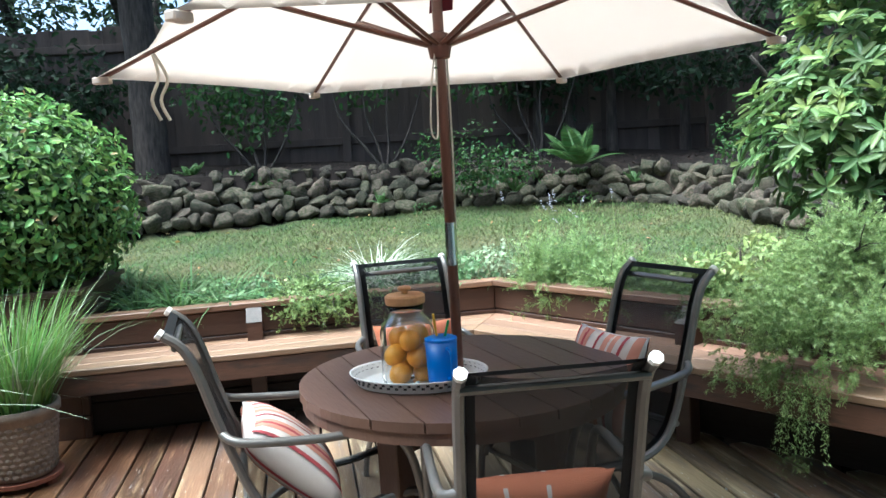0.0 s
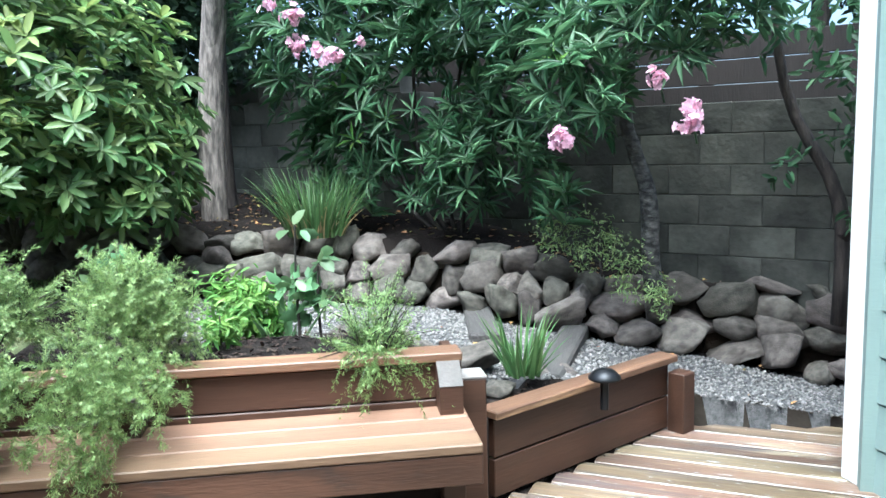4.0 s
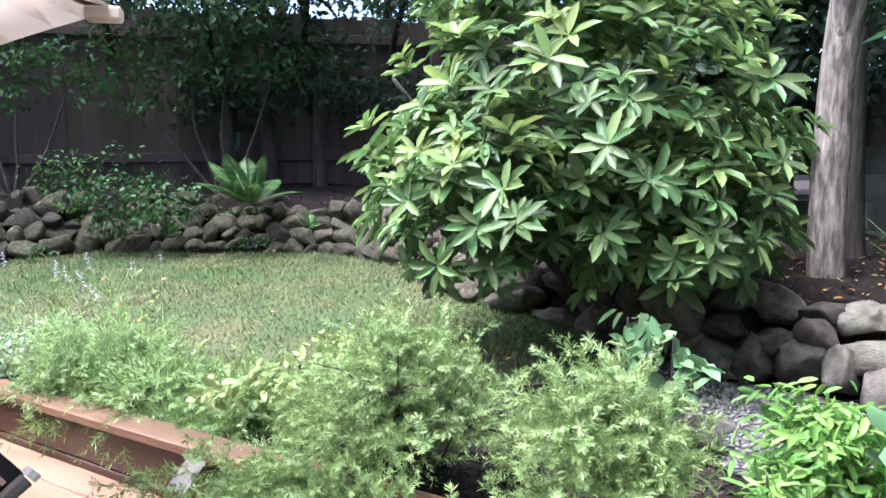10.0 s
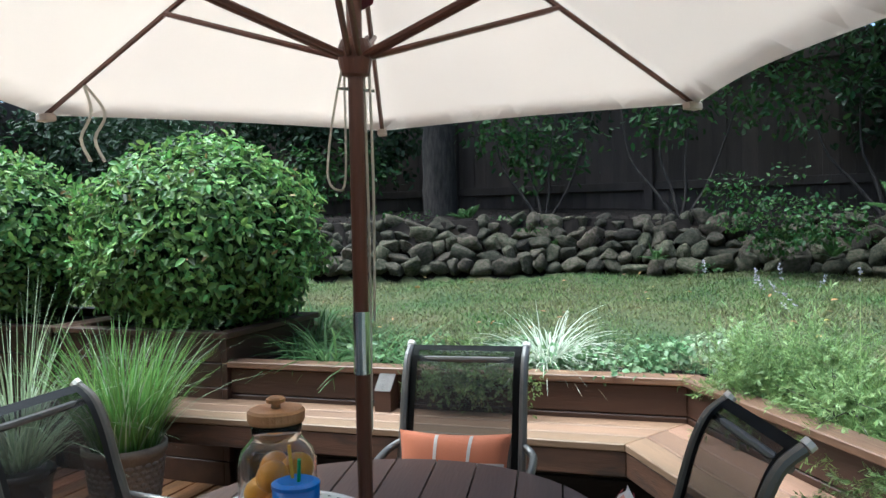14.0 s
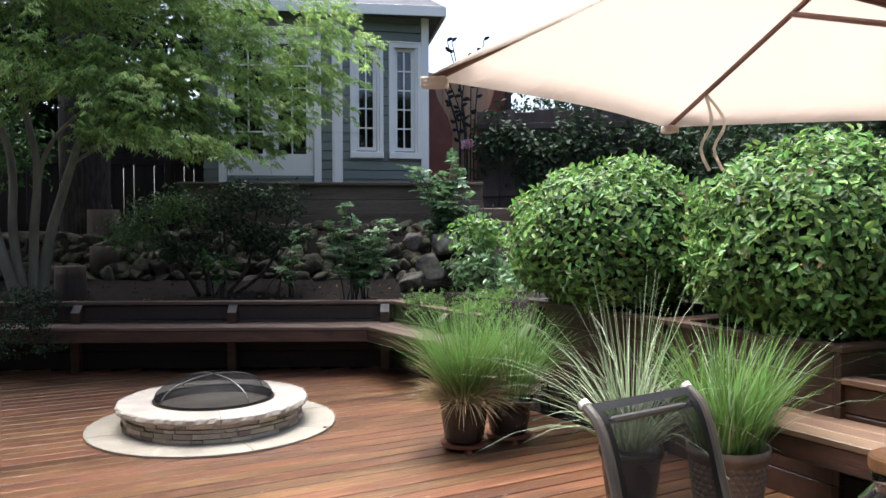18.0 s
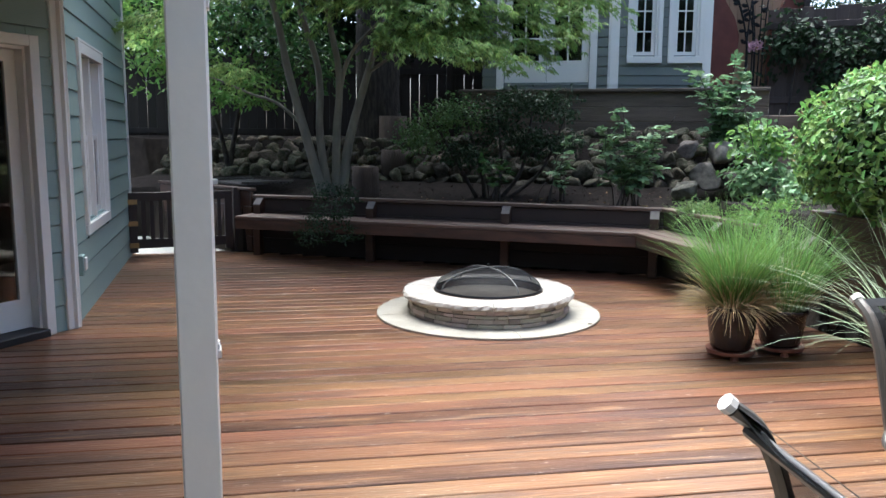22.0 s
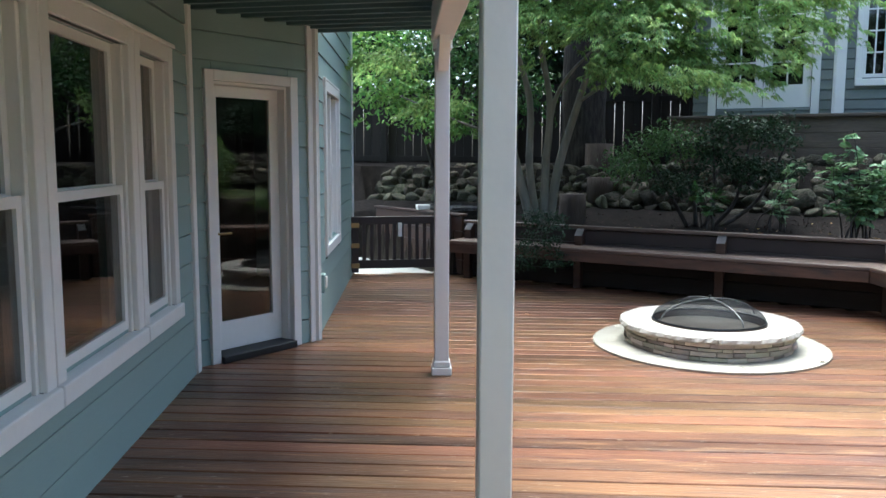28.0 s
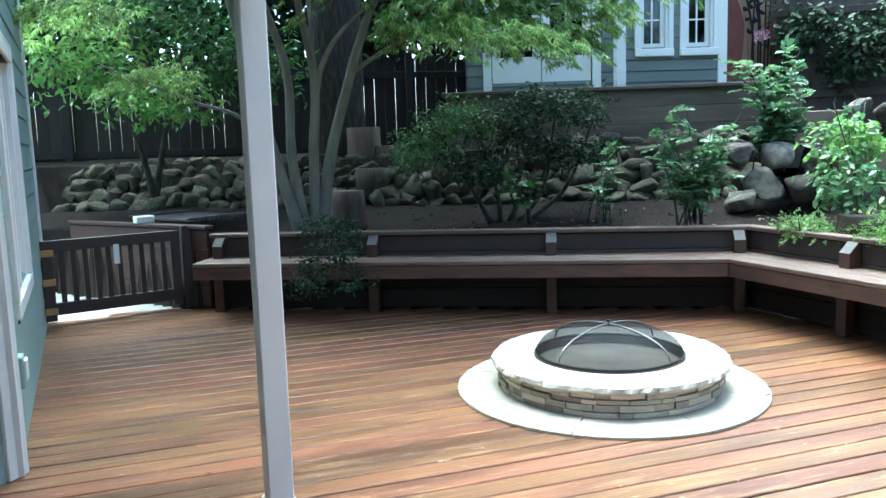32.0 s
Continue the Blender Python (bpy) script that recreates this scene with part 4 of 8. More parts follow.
    bm = lathe(bmesh.new(), [(0.44, 0.0), (0.44, 0.02)] + prof[1:-1] + [(0.001, 0.17)], 40)
    for f in list(bm.faces):
        if len(f.verts) > 4:
            bm.faces.remove(f)
    smooth(part("mesh_dome", bm, M_SCREEN, s))
    bm = bmesh.new()
    tube(bm, [(0.44 * math.cos(q), 0.44 * math.sin(q), 0.006) for q in [k * math.pi / 24 for k in range(49)]], 0.009, 6)
    part("rim", bm, M_METAL, s)
    for a in (0.5, 0.5 + math.pi / 2):
        bm = bmesh.new()
        tube(bm, [(0.44 * math.cos(q) * math.cos(a), 0.44 * math.cos(q) * math.sin(a), 0.022 + 0.155 * math.sin(q)) for q in [k * math.pi / 16 for k in range(17)]], 0.006, 6)
        part("strap", bm, M_FRAME, s)
    part("handle", lathe(bmesh.new(), [(0.006, 0.165), (0.006, 0.19), (0.014, 0.193), (0.014, 0.203), (0.0, 0.207)], 10), M_METAL, s)


fire_pit()
pad = thing("stone_pad", "round pale stone hearth pad under the fire pit", "stone pad", (*PIT, 0))
for k in range(8):
    a0, a1 = k * math.pi / 4 + 0.2, (k + 1) * math.pi / 4 + 0.2
    bm = bmesh.new()
    prev = None
    for q in [a0 + 0.003 + (a1 - a0 - 0.006) * j / 6 for j in range(7)]:
        ring = [bm.verts.new((math.cos(q) * x, math.sin(q) * x, z)) for x, z in ((0.45, 0.002), (0.925, 0.002), (0.925, 0.016), (0.917, 0.02), (0.45, 0.02))]
        if prev:
            for e in range(5):
                bm.faces.new((prev[e], ring[e], ring[(e + 1) % 5], prev[(e + 1) % 5]))
        else:
            bm.faces.new(ring[::-1])
        prev = ring
    bm.faces.new(prev)
    part("slab", bm, M_PADST, pad)


# ---- house ----
def rects(u0, u1, v0, v1, holes):
    """The rest of a rectangle after cutting rectangular holes, as rectangles."""
    us = sorted({u0, u1, *(min(max(h[k], u0), u1) for h in holes for k in (0, 1))})
    out = []
    for a, b in zip(us, us[1:]):
        if b - a < 1e-4:
            continue
        cuts = sorted((h[2], h[3]) for h in holes if h[0] <= a + 1e-6 and h[1] >= b - 1e-6)
        z = v0
        for c0, c1 in cuts:
            if c0 > z + 1e-4:
                out.append((a, b, z, min(c0, v1)))
            z = max(z, c1)
        if z < v1 - 1e-4:
            out.append((a, b, z, v1))
    return [r for r in out if r[3] - r[2] > 1e-4]


nb_ = boxm(-0.011, 0.011, -0.012, 0.011, -0.012, 0.010)
NOTCH = bpy.data.meshes.new("joint_gap")
nb_.to_mesh(NOTCH)
nb_.free()
NOTCH.materials.append(M_BLACK)


def sided_wall(name, label, p0, p1, z0, z1, holes, material, lap=0.2, thick=0.15, face=1, notch=False):
    """A wall with thickness and openings, clad with lapped boards on its +y side (face=1) in its own frame."""
    m, ln = along(p0, p1)
    bm = bmesh.new()
    for a, b, c, d in rects(0, ln, z0, z1, holes):
        box(bm, a, b, -thick, 0, c, d)
    w = placed(tagged(put(name, bm, material), label, "wall", kind="structure"), m)
    z = z0
    while z < z1 - 0.01:
        top = min(z + lap, z1)
        cut = [h for h in holes if h[2] < top and h[3] > z]
        spans, u = [], 0.0
        for h in sorted(cut):
            if h[2] > z + 0.02 or h[3] < top - 0.02:
                pass
            if h[0] > u:
                spans.append((u, h[0], z, top))
            lo, hi = max(h[2], z), min(h[3], top)
            if lo > z + 0.02:
                spans.append((h[0], h[1], z, lo))
            if hi < top - 0.02:
                spans.append((h[0], h[1], hi, top))
            u = max(u, h[1])
        if u < ln:
            spans.append((u, ln, z, top))
        for a, b, c, d in spans:
            if b - a < 0.02:
                continue
            bm = bmesh.new()
            f0, f1 = 0.028, 0.020
            pr = [(0.002, c), (f0, c), (f1, d - 0.013), (0.002, d - 0.013)]
            lo_ = [bm.verts.new((a + 0.002, y, zz)) for y, zz in pr]
            hi_ = [bm.verts.new((b - 0.002, y, zz)) for y, zz in pr]
            bm.faces.new(lo_)
            bm.faces.new(hi_[::-1])
            for k in range(4):
                bm.faces.new((lo_[(k + 1) % 4], lo_[k], hi_[k], hi_[(k + 1) % 4]))
            bmesh.ops.recalc_face_normals(bm, faces=bm.faces)
            part("siding_board", bm, material, w)
        for a, b, c, d in spans:
            if notch and b - a > 0.08 and c < 2.6 and abs(c - z) < 0.01:
                for u_ in (a + 0.012, b - 0.012):
                    data_part("joint_gap", NOTCH, w, pose(u_, 0.022, c))
        z = top
    return w, m, ln


def trim_board(m, name, u0, u1, v0, v1, y0=0.0, y1=0.045, label="white painted trim board"):
    return placed(tagged(put(name, boxm(u0, u1, y0, y1, v0, v1, 0.004), M_WHITE), label, "trim", kind="structure"), m)


def window(name, label, m, u0, u1, v0, v1, sashes, grid=(1, 1), casing=0.09, depth=0.10, mid=True, sill=True, fore=0.0):
    """A window in a wall: casing, sill, sashes with glass. sashes: widths as fractions."""
    w = thing(name, label, "window", kind="structure")
    w.matrix_basis = m
    part("casing", boxm(u0 - casing, u0, -0.01, 0.05, v0 - 0.02, v1 + casing, 0.004), M_WHITE, w)
    part("casing", boxm(u1, u1 + casing, -0.01, 0.05, v0 - 0.02, v1 + casing, 0.004), M_WHITE, w)
    part("casing", boxm(u0 - 0.0, u1 + 0.0, -0.01, 0.05, v1, v1 + casing, 0.004), M_WHITE, w)
    part("drip_cap", boxm(u0 - casing - 0.015 * sill, u1 + casing + 0.015 * sill, -0.01, 0.065 if sill else 0.05, v1 + casing, v1 + casing + 0.025, 0.004), M_WHITE, w)
    part("sill", boxm(u0 - casing, u1 + casing, -0.02, 0.075 if sill else 0.05, v0 - 0.11, v0 - 0.02, 0.006), M_WHITE, w)
    u = u0
    total = sum(sashes)
    for s in sashes:
        a, b = u, u + (u1 - u0) * s / total
        u = b
        part("mullion", boxm(a, a + 0.03, -depth, 0.02, v0 - 0.02, v1, 0.003), M_WHITE, w)
        part("mullion", boxm(b - 0.03, b, -depth, 0.02, v0 - 0.02, v1, 0.003), M_WHITE, w)
        halves = ((v0, (v0 + v1) / 2 + 0.02, fore - 0.04), ((v0 + v1) / 2 - 0.02, v1, fore - 0.075)) if mid else ((v0, v1, fore - 0.05),)
        for c, d, y in halves:
            bm = bmesh.new()
            for r in rects(a + 0.03, b - 0.03, c, d, [(a + 0.075, b - 0.075, c + 0.05, d - 0.045)]):
                box(bm, r[0], r[1], y - 0.018, y + 0.018, r[2], r[3])
            sash = part("sash", bm, M_WHITE, w)
            ga, gb, gc, gd = a + 0.075, b - 0.075, c + 0.05, d - 0.045
            g = part("pane", boxm(ga - 0.005, gb + 0.005, y - 0.003, y + 0.003, gc - 0.005, gd + 0.005), M_PANE, sash)
            g.visible_shadow = False
            for k in range(1, grid[0]):
                x = ga + (gb - ga) * k / grid[0]
                part("muntin", boxm(x - 0.009, x + 0.009, y - 0.010, y + 0.010, gc, gd), M_WHITE, sash)
            for k in range(1, grid[1]):
                zz = gc + (gd - gc) * k / grid[1]
                part("muntin", boxm(ga, gb, y - 0.008, y + 0.008, zz - 0.009, zz + 0.009), M_WHITE, sash)
    return w


CEIL = 2.55
# window wall: frame x runs from the bay corner towards the camera's start
WINS = [(0.57, 1.13, 0.61, 2.09), (1.32, 2.28, 0.61, 2.09), (2.47, 3.43, 0.61, 2.09)]
w1, m1, ln1 = sided_wall("wall_windows", "pale green lap-sided house wall with white windows", H1, H0, -0.2, 4.6, WINS, M_SIDING, notch=True)
for k_, w_ in enumerate(WINS):
    window("window_%d" % (1, 2, 6)[k_], ("narrow " if k_ == 0 else "wide ") + "white double-hung window with dark reflecting glass", m1, *w_, (1,), casing=0.09, fore=0.025)
w2, m2, ln2 = sided_wall("wall_door", "pale green lap-sided house wall round the glazed door", H3, H2, -0.2, 4.6, [(0.255, 0.955, 0.03, 2.06)], M_SIDING, notch=True)
w3, m3, ln3 = sided_wall("wall_far", "pale green lap-sided house wall with a tall window", H4, H3, -0.2, 4.6, [(1.95, 3.10, 0.73, 2.11)], M_SIDING, notch=True)
window("window_3", "tall white window in green siding", m3, 1.95, 3.10, 0.73, 2.11, (1, 1), sill=False)
w4, m4, ln4 = sided_wall("wall_south", "pale green lap-sided house wall", H0, H00, -0.2, 4.6, [], M_SIDING)
w5, m5, ln5 = sided_wall("wall_gravel_side", "pale green lap-sided house end wall", H00, (-2.2, -4.3), -0.2, 4.6, [], M_SIDING)
w6, m6, ln6 = sided_wall("wall_back", "house wall on the far side", (-4.5, -4.0), (-4.5, 9.0), -0.2, 4.6, [], M_SIDING)
w7, m7, ln7 = sided_wall("wall_north", "house end wall beside the gate", (-4.5, 9.0), H4, -0.2, 4.6, [], M_SIDING)
trim_board(m1, "trim_1", -0.04, 0.05, 0.0, CEIL)
trim_board(m2, "trim_2", -0.05, 0.07, 0.0, CEIL)
trim_board(m3, "trim_3", ln3 - 0.10, ln3 + 0.045, 0.0, CEIL, 0.0, 0.05)
trim_board(m3, "trim_4", 0.0, 0.03, 0.0, 4.5)
trim_board(m4, "trim_5", ln4 - 0.10, ln4 + 0.02, 0.0, 4.5)
trim_board(m5, "trim_6", -0.02, 0.10, 0.0, 4.5, 0.0, 0.05)
# room behind the glass; its unlit darkness is put into the surface colour
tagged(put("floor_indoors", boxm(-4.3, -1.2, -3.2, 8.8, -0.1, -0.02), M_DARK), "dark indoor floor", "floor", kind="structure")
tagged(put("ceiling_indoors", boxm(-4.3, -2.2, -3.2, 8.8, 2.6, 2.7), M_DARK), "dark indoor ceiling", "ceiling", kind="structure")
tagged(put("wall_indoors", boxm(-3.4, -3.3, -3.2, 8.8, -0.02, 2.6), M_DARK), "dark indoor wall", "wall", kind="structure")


def house_door():
    d = thing("door_1", "white glazed house door with brass handle, closed", "door", kind="structure")
    d.matrix_basis = m2
    u0, u1, v0, v1 = 0.255, 0.955, 0.03, 2.06
    part("casing", boxm(u0 - 0.075, u0, -0.01, 0.055, 0.0, v1 + 0.075, 0.004), M_WHITE, d)
    part("casing", boxm(u1, u1 + 0.075, -0.01, 0.055, 0.0, v1 + 0.075, 0.004), M_WHITE, d)
    part("casing", boxm(u0, u1, -0.01, 0.055, v1, v1 + 0.075, 0.004), M_WHITE, d)
    part("jamb", boxm(u0, u0 + 0.02, -0.15, 0.0, v0, v1), M_WHITE, d)
    part("jamb", boxm(u1 - 0.02, u1, -0.15, 0.0, v0, v1), M_WHITE, d)
    part("jamb", boxm(u0 + 0.02, u1 - 0.02, -0.15, 0.0, v1 - 0.02, v1), M_WHITE, d)
    part("threshold", boxm(u0, u1, -0.15, 0.09, 0.0, 0.055, 0.006), M_BLACK, d, "black threshold")
    bm = bmesh.new()
    a, b, c, e = u0 + 0.022, u1 - 0.022, v0 + 0.03, v1 - 0.024
    hole = (a + 0.085, b - 0.085, 0.275, 1.955)
    for r in rects(a, b, c, e, [hole]):
        box(bm, r[0], r[1], -0.12, -0.08, r[2], r[3])
    leaf = part("door_leaf", bm, M_WHITE, d)
    g = part("pane", boxm(hole[0] - 0.004, hole[1] + 0.004, -0.105, -0.097, hole[2] - 0.004, hole[3] + 0.004), M_PANE, leaf)
    g.visible_shadow = False
    x = b - 0.04
    part("handle_plate", boxm(x - 0.016, x + 0.016, -0.08, -0.072, 0.86, 1.12, 0.003), M_BRASS, leaf)
    part("door_handle", tube(bmesh.new(), [(x, -0.072, 0.95), (x, -0.03, 0.95), (x - 0.02, -0.025, 0.95), (x - 0.11, -0.025, 0.95)], 0.009, 8), M_BRASS, leaf, "brass lever handle")


M_BRASS = mat("old_brass", (0.35, 0.25, 0.12), 0.35, 0.9, scale=8, amount=0.2, bump=0)
house_door()

# unseen storey above the deck, added to block sky light
bm = bmesh.new()
ring = [(0.85, -3.42), (0.2, -2.75), (-1.76, 4.27), (-1.85, 4.33), (-1.3, 5.41), (-2.23, 9.1), (-6.0, 9.1), (-6.0, -3.42)]
lo = [bm.verts.new((x, y, CEIL + 0.31)) for x, y in ring]
hi = [bm.verts.new((x, y, 6.2)) for x, y in ring]
bm.faces.new(lo)
bm.faces.new(hi)
for k in range(8):
    bm.faces.new((lo[k], lo[(k + 1) % 8], hi[(k + 1) % 8], hi[k]))
bmesh.ops.recalc_face_normals(bm, faces=bm.faces)
tagged(put("wall_house_upper", bm, M_SIDING), "unseen grey-green upper storey added to keep sky light off the deck", "wall", kind="structure")
# posts, beam and ceiling of the deck above
P1, P2 = (0.876, 1.53), (0.052, 4.63)
mb, lnb = along(P2, P1)


def porch_post(at, base=True):
    p = thing("porch_post", "white-painted square porch post on the deck", "post", (*at, 0), math.degrees(math.atan2(P1[1] - P2[1], P1[0] - P2[0])), "porch posts")
    part("shaft", boxm(-0.05, 0.05, -0.05, 0.05, 0.0, 2.36, 0.005), M_WHITE, p)
    part("plinth", boxm(-0.07, 0.07, -0.07, 0.07, 0.0, 0.055, 0.004), M_WHITE, p)
    part("plinth_moulding", boxm(-0.061, 0.061, -0.061, 0.061, 0.055, 0.10, 0.008), M_WHITE, p)
    part("capital", boxm(-0.065, 0.065, -0.065, 0.065, 2.24, 2.30, 0.006), M_WHITE, p)


porch_post(P1)
porch_post(P2)
beam = tagged(put("porch_beam", boxm(-0.12, lnb + 1.75, -0.07, 0.07, 2.30, CEIL + 0.02, 0.006), M_WHITE), "white-painted porch beam on the posts", "beam", kind="structure")
beam.matrix_basis = mb
brace = thing("post_bracket", "white angled bracket between post and beam", "bracket")
brace.matrix_basis = mb
part("brace", tube(bmesh.new(), [(0.05, 0, 2.12), (0.30, 0, 2.34)], 0.05, 4), M_WHITE, brace)
# ceiling of boards and joists
bm = bmesh.new()
cpoly = [(-1.6, 5.65), (-0.12, 5.75), (0.98, 1.2), (1.32, -0.35), (-0.40, -0.55), (-1.78, 4.3)]
lo = [bm.verts.new((x, y, CEIL + 0.02)) for x, y in cpoly]
hi = [bm.verts.new((x, y, CEIL + 0.3)) for x, y in cpoly]
bm.faces.new(lo)
bm.faces.new(hi[::-1])
for k in range(6):
    bm.faces.new((lo[(k + 1) % 6], lo[k], hi[k], hi[(k + 1) % 6]))
bmesh.ops.recalc_face_normals(bm, faces=bm.faces)
for k in range(46):
    y = -3.0 + k * 0.19
    sp = scan(cpoly, y)
    if sp:
        box(bm, sp[0][0] + 0.02, sp[0][1] - 0.06, y, y + 0.04, CEIL - 0.02, CEIL + 0.02)
tagged(put("ceiling", bm, M_CEIL), "dark green slatted porch ceiling", "ceiling", kind="structure")


# ---- fences and walls round the garden ----
def fence(name, label, p0, p1, z0, z1, board=0.15, material=None, rail=True, gap=-0.002, posts=2.3):
    f = thing(name, label, "fence", kind="structure")
    m, ln = along(p0, p1)
    mat_ = material or M_FENCE
    n = int(ln / board)
    data = []
    for k in range(3):
        me = bpy.data.meshes.new("board")
        bm = boxm(0, board - gap, -0.01, 0.01, z0, z1 - 0.02 * k, 0.003)
        bm.to_mesh(me)
        bm.free()
        me.materials.append(mat_)
        data.append(me)
    rnd = random.Random(len(name))
    for k in range(n):
        data_part("board", rnd.choice(data), f, m @ pose(k * board, rnd.uniform(-0.006, 0.006), 0))
    for z in (z0 + 0.35, z1 - 0.3):
        if rail:
            placed(part("rail", boxm(0, ln, 0.012, 0.05, z, z + 0.09, 0.004), mat_, f), m)
    k = 0.0
    while k < ln and posts:
        placed(part("post", boxm(k, k + 0.1, 0.012, 0.11, z0 - 0.05, z1 + 0.05, 0.004), mat_, f), m)
        k += posts
    return f


fence("fence_lawn", "dark brown board fence behind the lawn", (10.6, -5.3), (9.85, 9.5), 1.45, 3.35)
fence("fence_north", "dark board fence behind the maple, light between the boards", (4.2, 13.1), (-5.0, 12.9), 1.1, 2.75, 0.15, M_BOARDS, True, 0.006)
fence("fence_northeast", "dark board fence beside the cottage", (9.9, 9.5), (6.4, 11.3), 1.6, 3.3)
fs = thing("fence_south", "dark horizontal boards above the block wall", "fence", kind="structure")
mfs, lfs = along((-1.6, -5.25), (10.6, -5.42))
for k in range(4):
    for j in range(5):
        placed(part("board", boxm(j * lfs / 5 + 0.002, (j + 1) * lfs / 5 - 0.002, -0.015 - 0.004 * (k % 2), 0.015, 1.55 + 0.165 * k, 1.71 + 0.165 * k, 0.004), M_BOARDS, fs), mfs)
for k in range(6):
    placed(part("post", boxm(k * lfs / 5 - 0.05, k * lfs / 5 + 0.05, 0.017, 0.11, 1.2, 2.24, 0.004), M_BOARDS, fs), mfs)


def block_wall(name, label, p0, p1, z0, steps):
    """Concrete blocks in courses. steps: (start along the wall, number of courses)."""
    w = thing(name, label, "wall", kind="structure")
    m, ln = along(p0, p1)
    L, H = 0.40, 0.20
    me = bpy.data.meshes.new("block")
    bm = boxm(0.001, L - 0.001, -0.1, 0.1, 0.002, H - 0.002, 0.004)
    bm.to_mesh(me)
    bm.free()
    me.materials.append(M_BLOCK)
    bmc = bmesh.new()
    for (s, n), nxt in zip(steps, [x[0] for x in steps[1:]] + [ln]):
        box(bmc, s, nxt, -0.09, 0.09, z0 - 0.3, z0 + n * H - 0.004)
        for c in range(n):
            u = s - (L / 2 if c % 2 else 0)
            while u < nxt - 0.05:
                data_part("block", me, w, m @ pose(max(u, s - 0.2), 0, z0 + c * H))
                u += L
    placed(part("mortar", bmc, M_BLOCK, w), m)
    return w


block_wall("block_wall", "grey stained concrete block wall behind the oleander", (7.0, -5.22), (-1.6, -4.95), 0.55, [(0, 8), (2.6, 6)])
tagged(put("garden_wall_low", boxm(-4.8, -0.6, 12.3, 12.5, 0.3, 1.1, 0.01), M_CONC), "low stained concrete wall below the fence", "wall", kind="structure")

# timber wall under the cottage
tw = thing("timber_wall", "stacked old timber retaining wall below the cottage", "retaining wall", kind="structure")
for k in range(4):
    m, ln = along((2.0, 10.95), (5.9, 9.85))
    placed(part("timber", boxm(0, ln, -0.1, 0.1 - 0.01 * k, 1.25 + 0.2 * k, 1.449 + 0.2 * k, 0.008), M_TIMBER, tw), m)
placed(part("post", boxm(1.35, 1.47, -0.13, 0.02, 1.25, 2.1, 0.008), M_TIMBER, tw), m)
placed(part("cap", boxm(-0.05, ln, -0.16, 0.12, 2.045, 2.09, 0.008), M_TIMBER, tw), m)

# cottage
CF = 2.12
C0, C1, C2 = (4.03, 10.66), (5.33, 10.52), (2.3, 11.1)
EAVE = 4.45
wc1, mc1, lc1 = sided_wall("wall_cottage_front", "grey-green lap-sided cottage wall with white trim", C1, C0, 1.9, EAVE, [(0.15, 0.50, 2.56, 4.02), (0.70, 1.05, 2.56, 4.02)], M_COTTAGE, 0.13)
window("window_4", "narrow white cottage window with small panes", mc1, 0.15, 0.50, 2.56, 4.02, (1,), (2, 5), 0.06, 0.08, False)
window("window_5", "narrow white cottage window with small panes", mc1, 0.70, 1.05, 2.56, 4.02, (1,), (2, 5), 0.06, 0.08, False)
wc2, mc2, lc2 = sided_wall("wall_cottage_door", "grey-green cottage wall with double doors", C0, C2, 1.9, EAVE, [(0.30, 1.50, 2.2, 4.15)], M_COTTAGE, 0.13)
wc3, mc3, lc3 = sided_wall("wall_cottage_side", "grey-green cottage end wall", (5.9, 13.4), C1, 1.9, EAVE, [], M_COTTAGE, 0.13)
wc4, mc4, lc4 = sided_wall("wall_cottage_west", "grey-green cottage end wall", C2, (2.8, 13.4), 1.9, EAVE, [], M_COTTAGE, 0.13)
trim_board(mc1, "trim_7", -0.02, 0.09, 2.0, EAVE)
trim_board(mc1, "trim_8", lc1 - 0.09, lc1 + 0.03, 2.0, EAVE, 0.0, 0.05)
trim_board(mc2, "trim_9", -0.0, 0.05, 2.0, EAVE, 0.0, 0.04)
# Cottage interior in the same near-black, which stands for an unlit room.
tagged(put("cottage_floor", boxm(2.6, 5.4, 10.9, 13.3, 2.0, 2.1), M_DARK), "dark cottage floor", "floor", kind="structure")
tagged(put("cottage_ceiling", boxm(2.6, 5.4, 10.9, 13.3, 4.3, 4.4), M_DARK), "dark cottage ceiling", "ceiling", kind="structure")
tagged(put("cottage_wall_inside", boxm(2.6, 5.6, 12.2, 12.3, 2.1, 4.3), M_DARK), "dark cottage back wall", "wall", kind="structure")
cd = thing("door_2", "pale painted double cottage doors with small panes", "door", kind="structure")
cd.matrix_basis = mc2
part("casing", boxm(0.20, 0.30, -0.01, 0.05, 2.1, 4.25, 0.004), M_WHITE, cd)
part("casing", boxm(1.50, 1.60, -0.01, 0.05, 2.1, 4.25, 0.004), M_WHITE, cd)
part("casing", boxm(0.30, 1.50, -0.01, 0.05, 4.15, 4.25, 0.004), M_WHITE, cd)
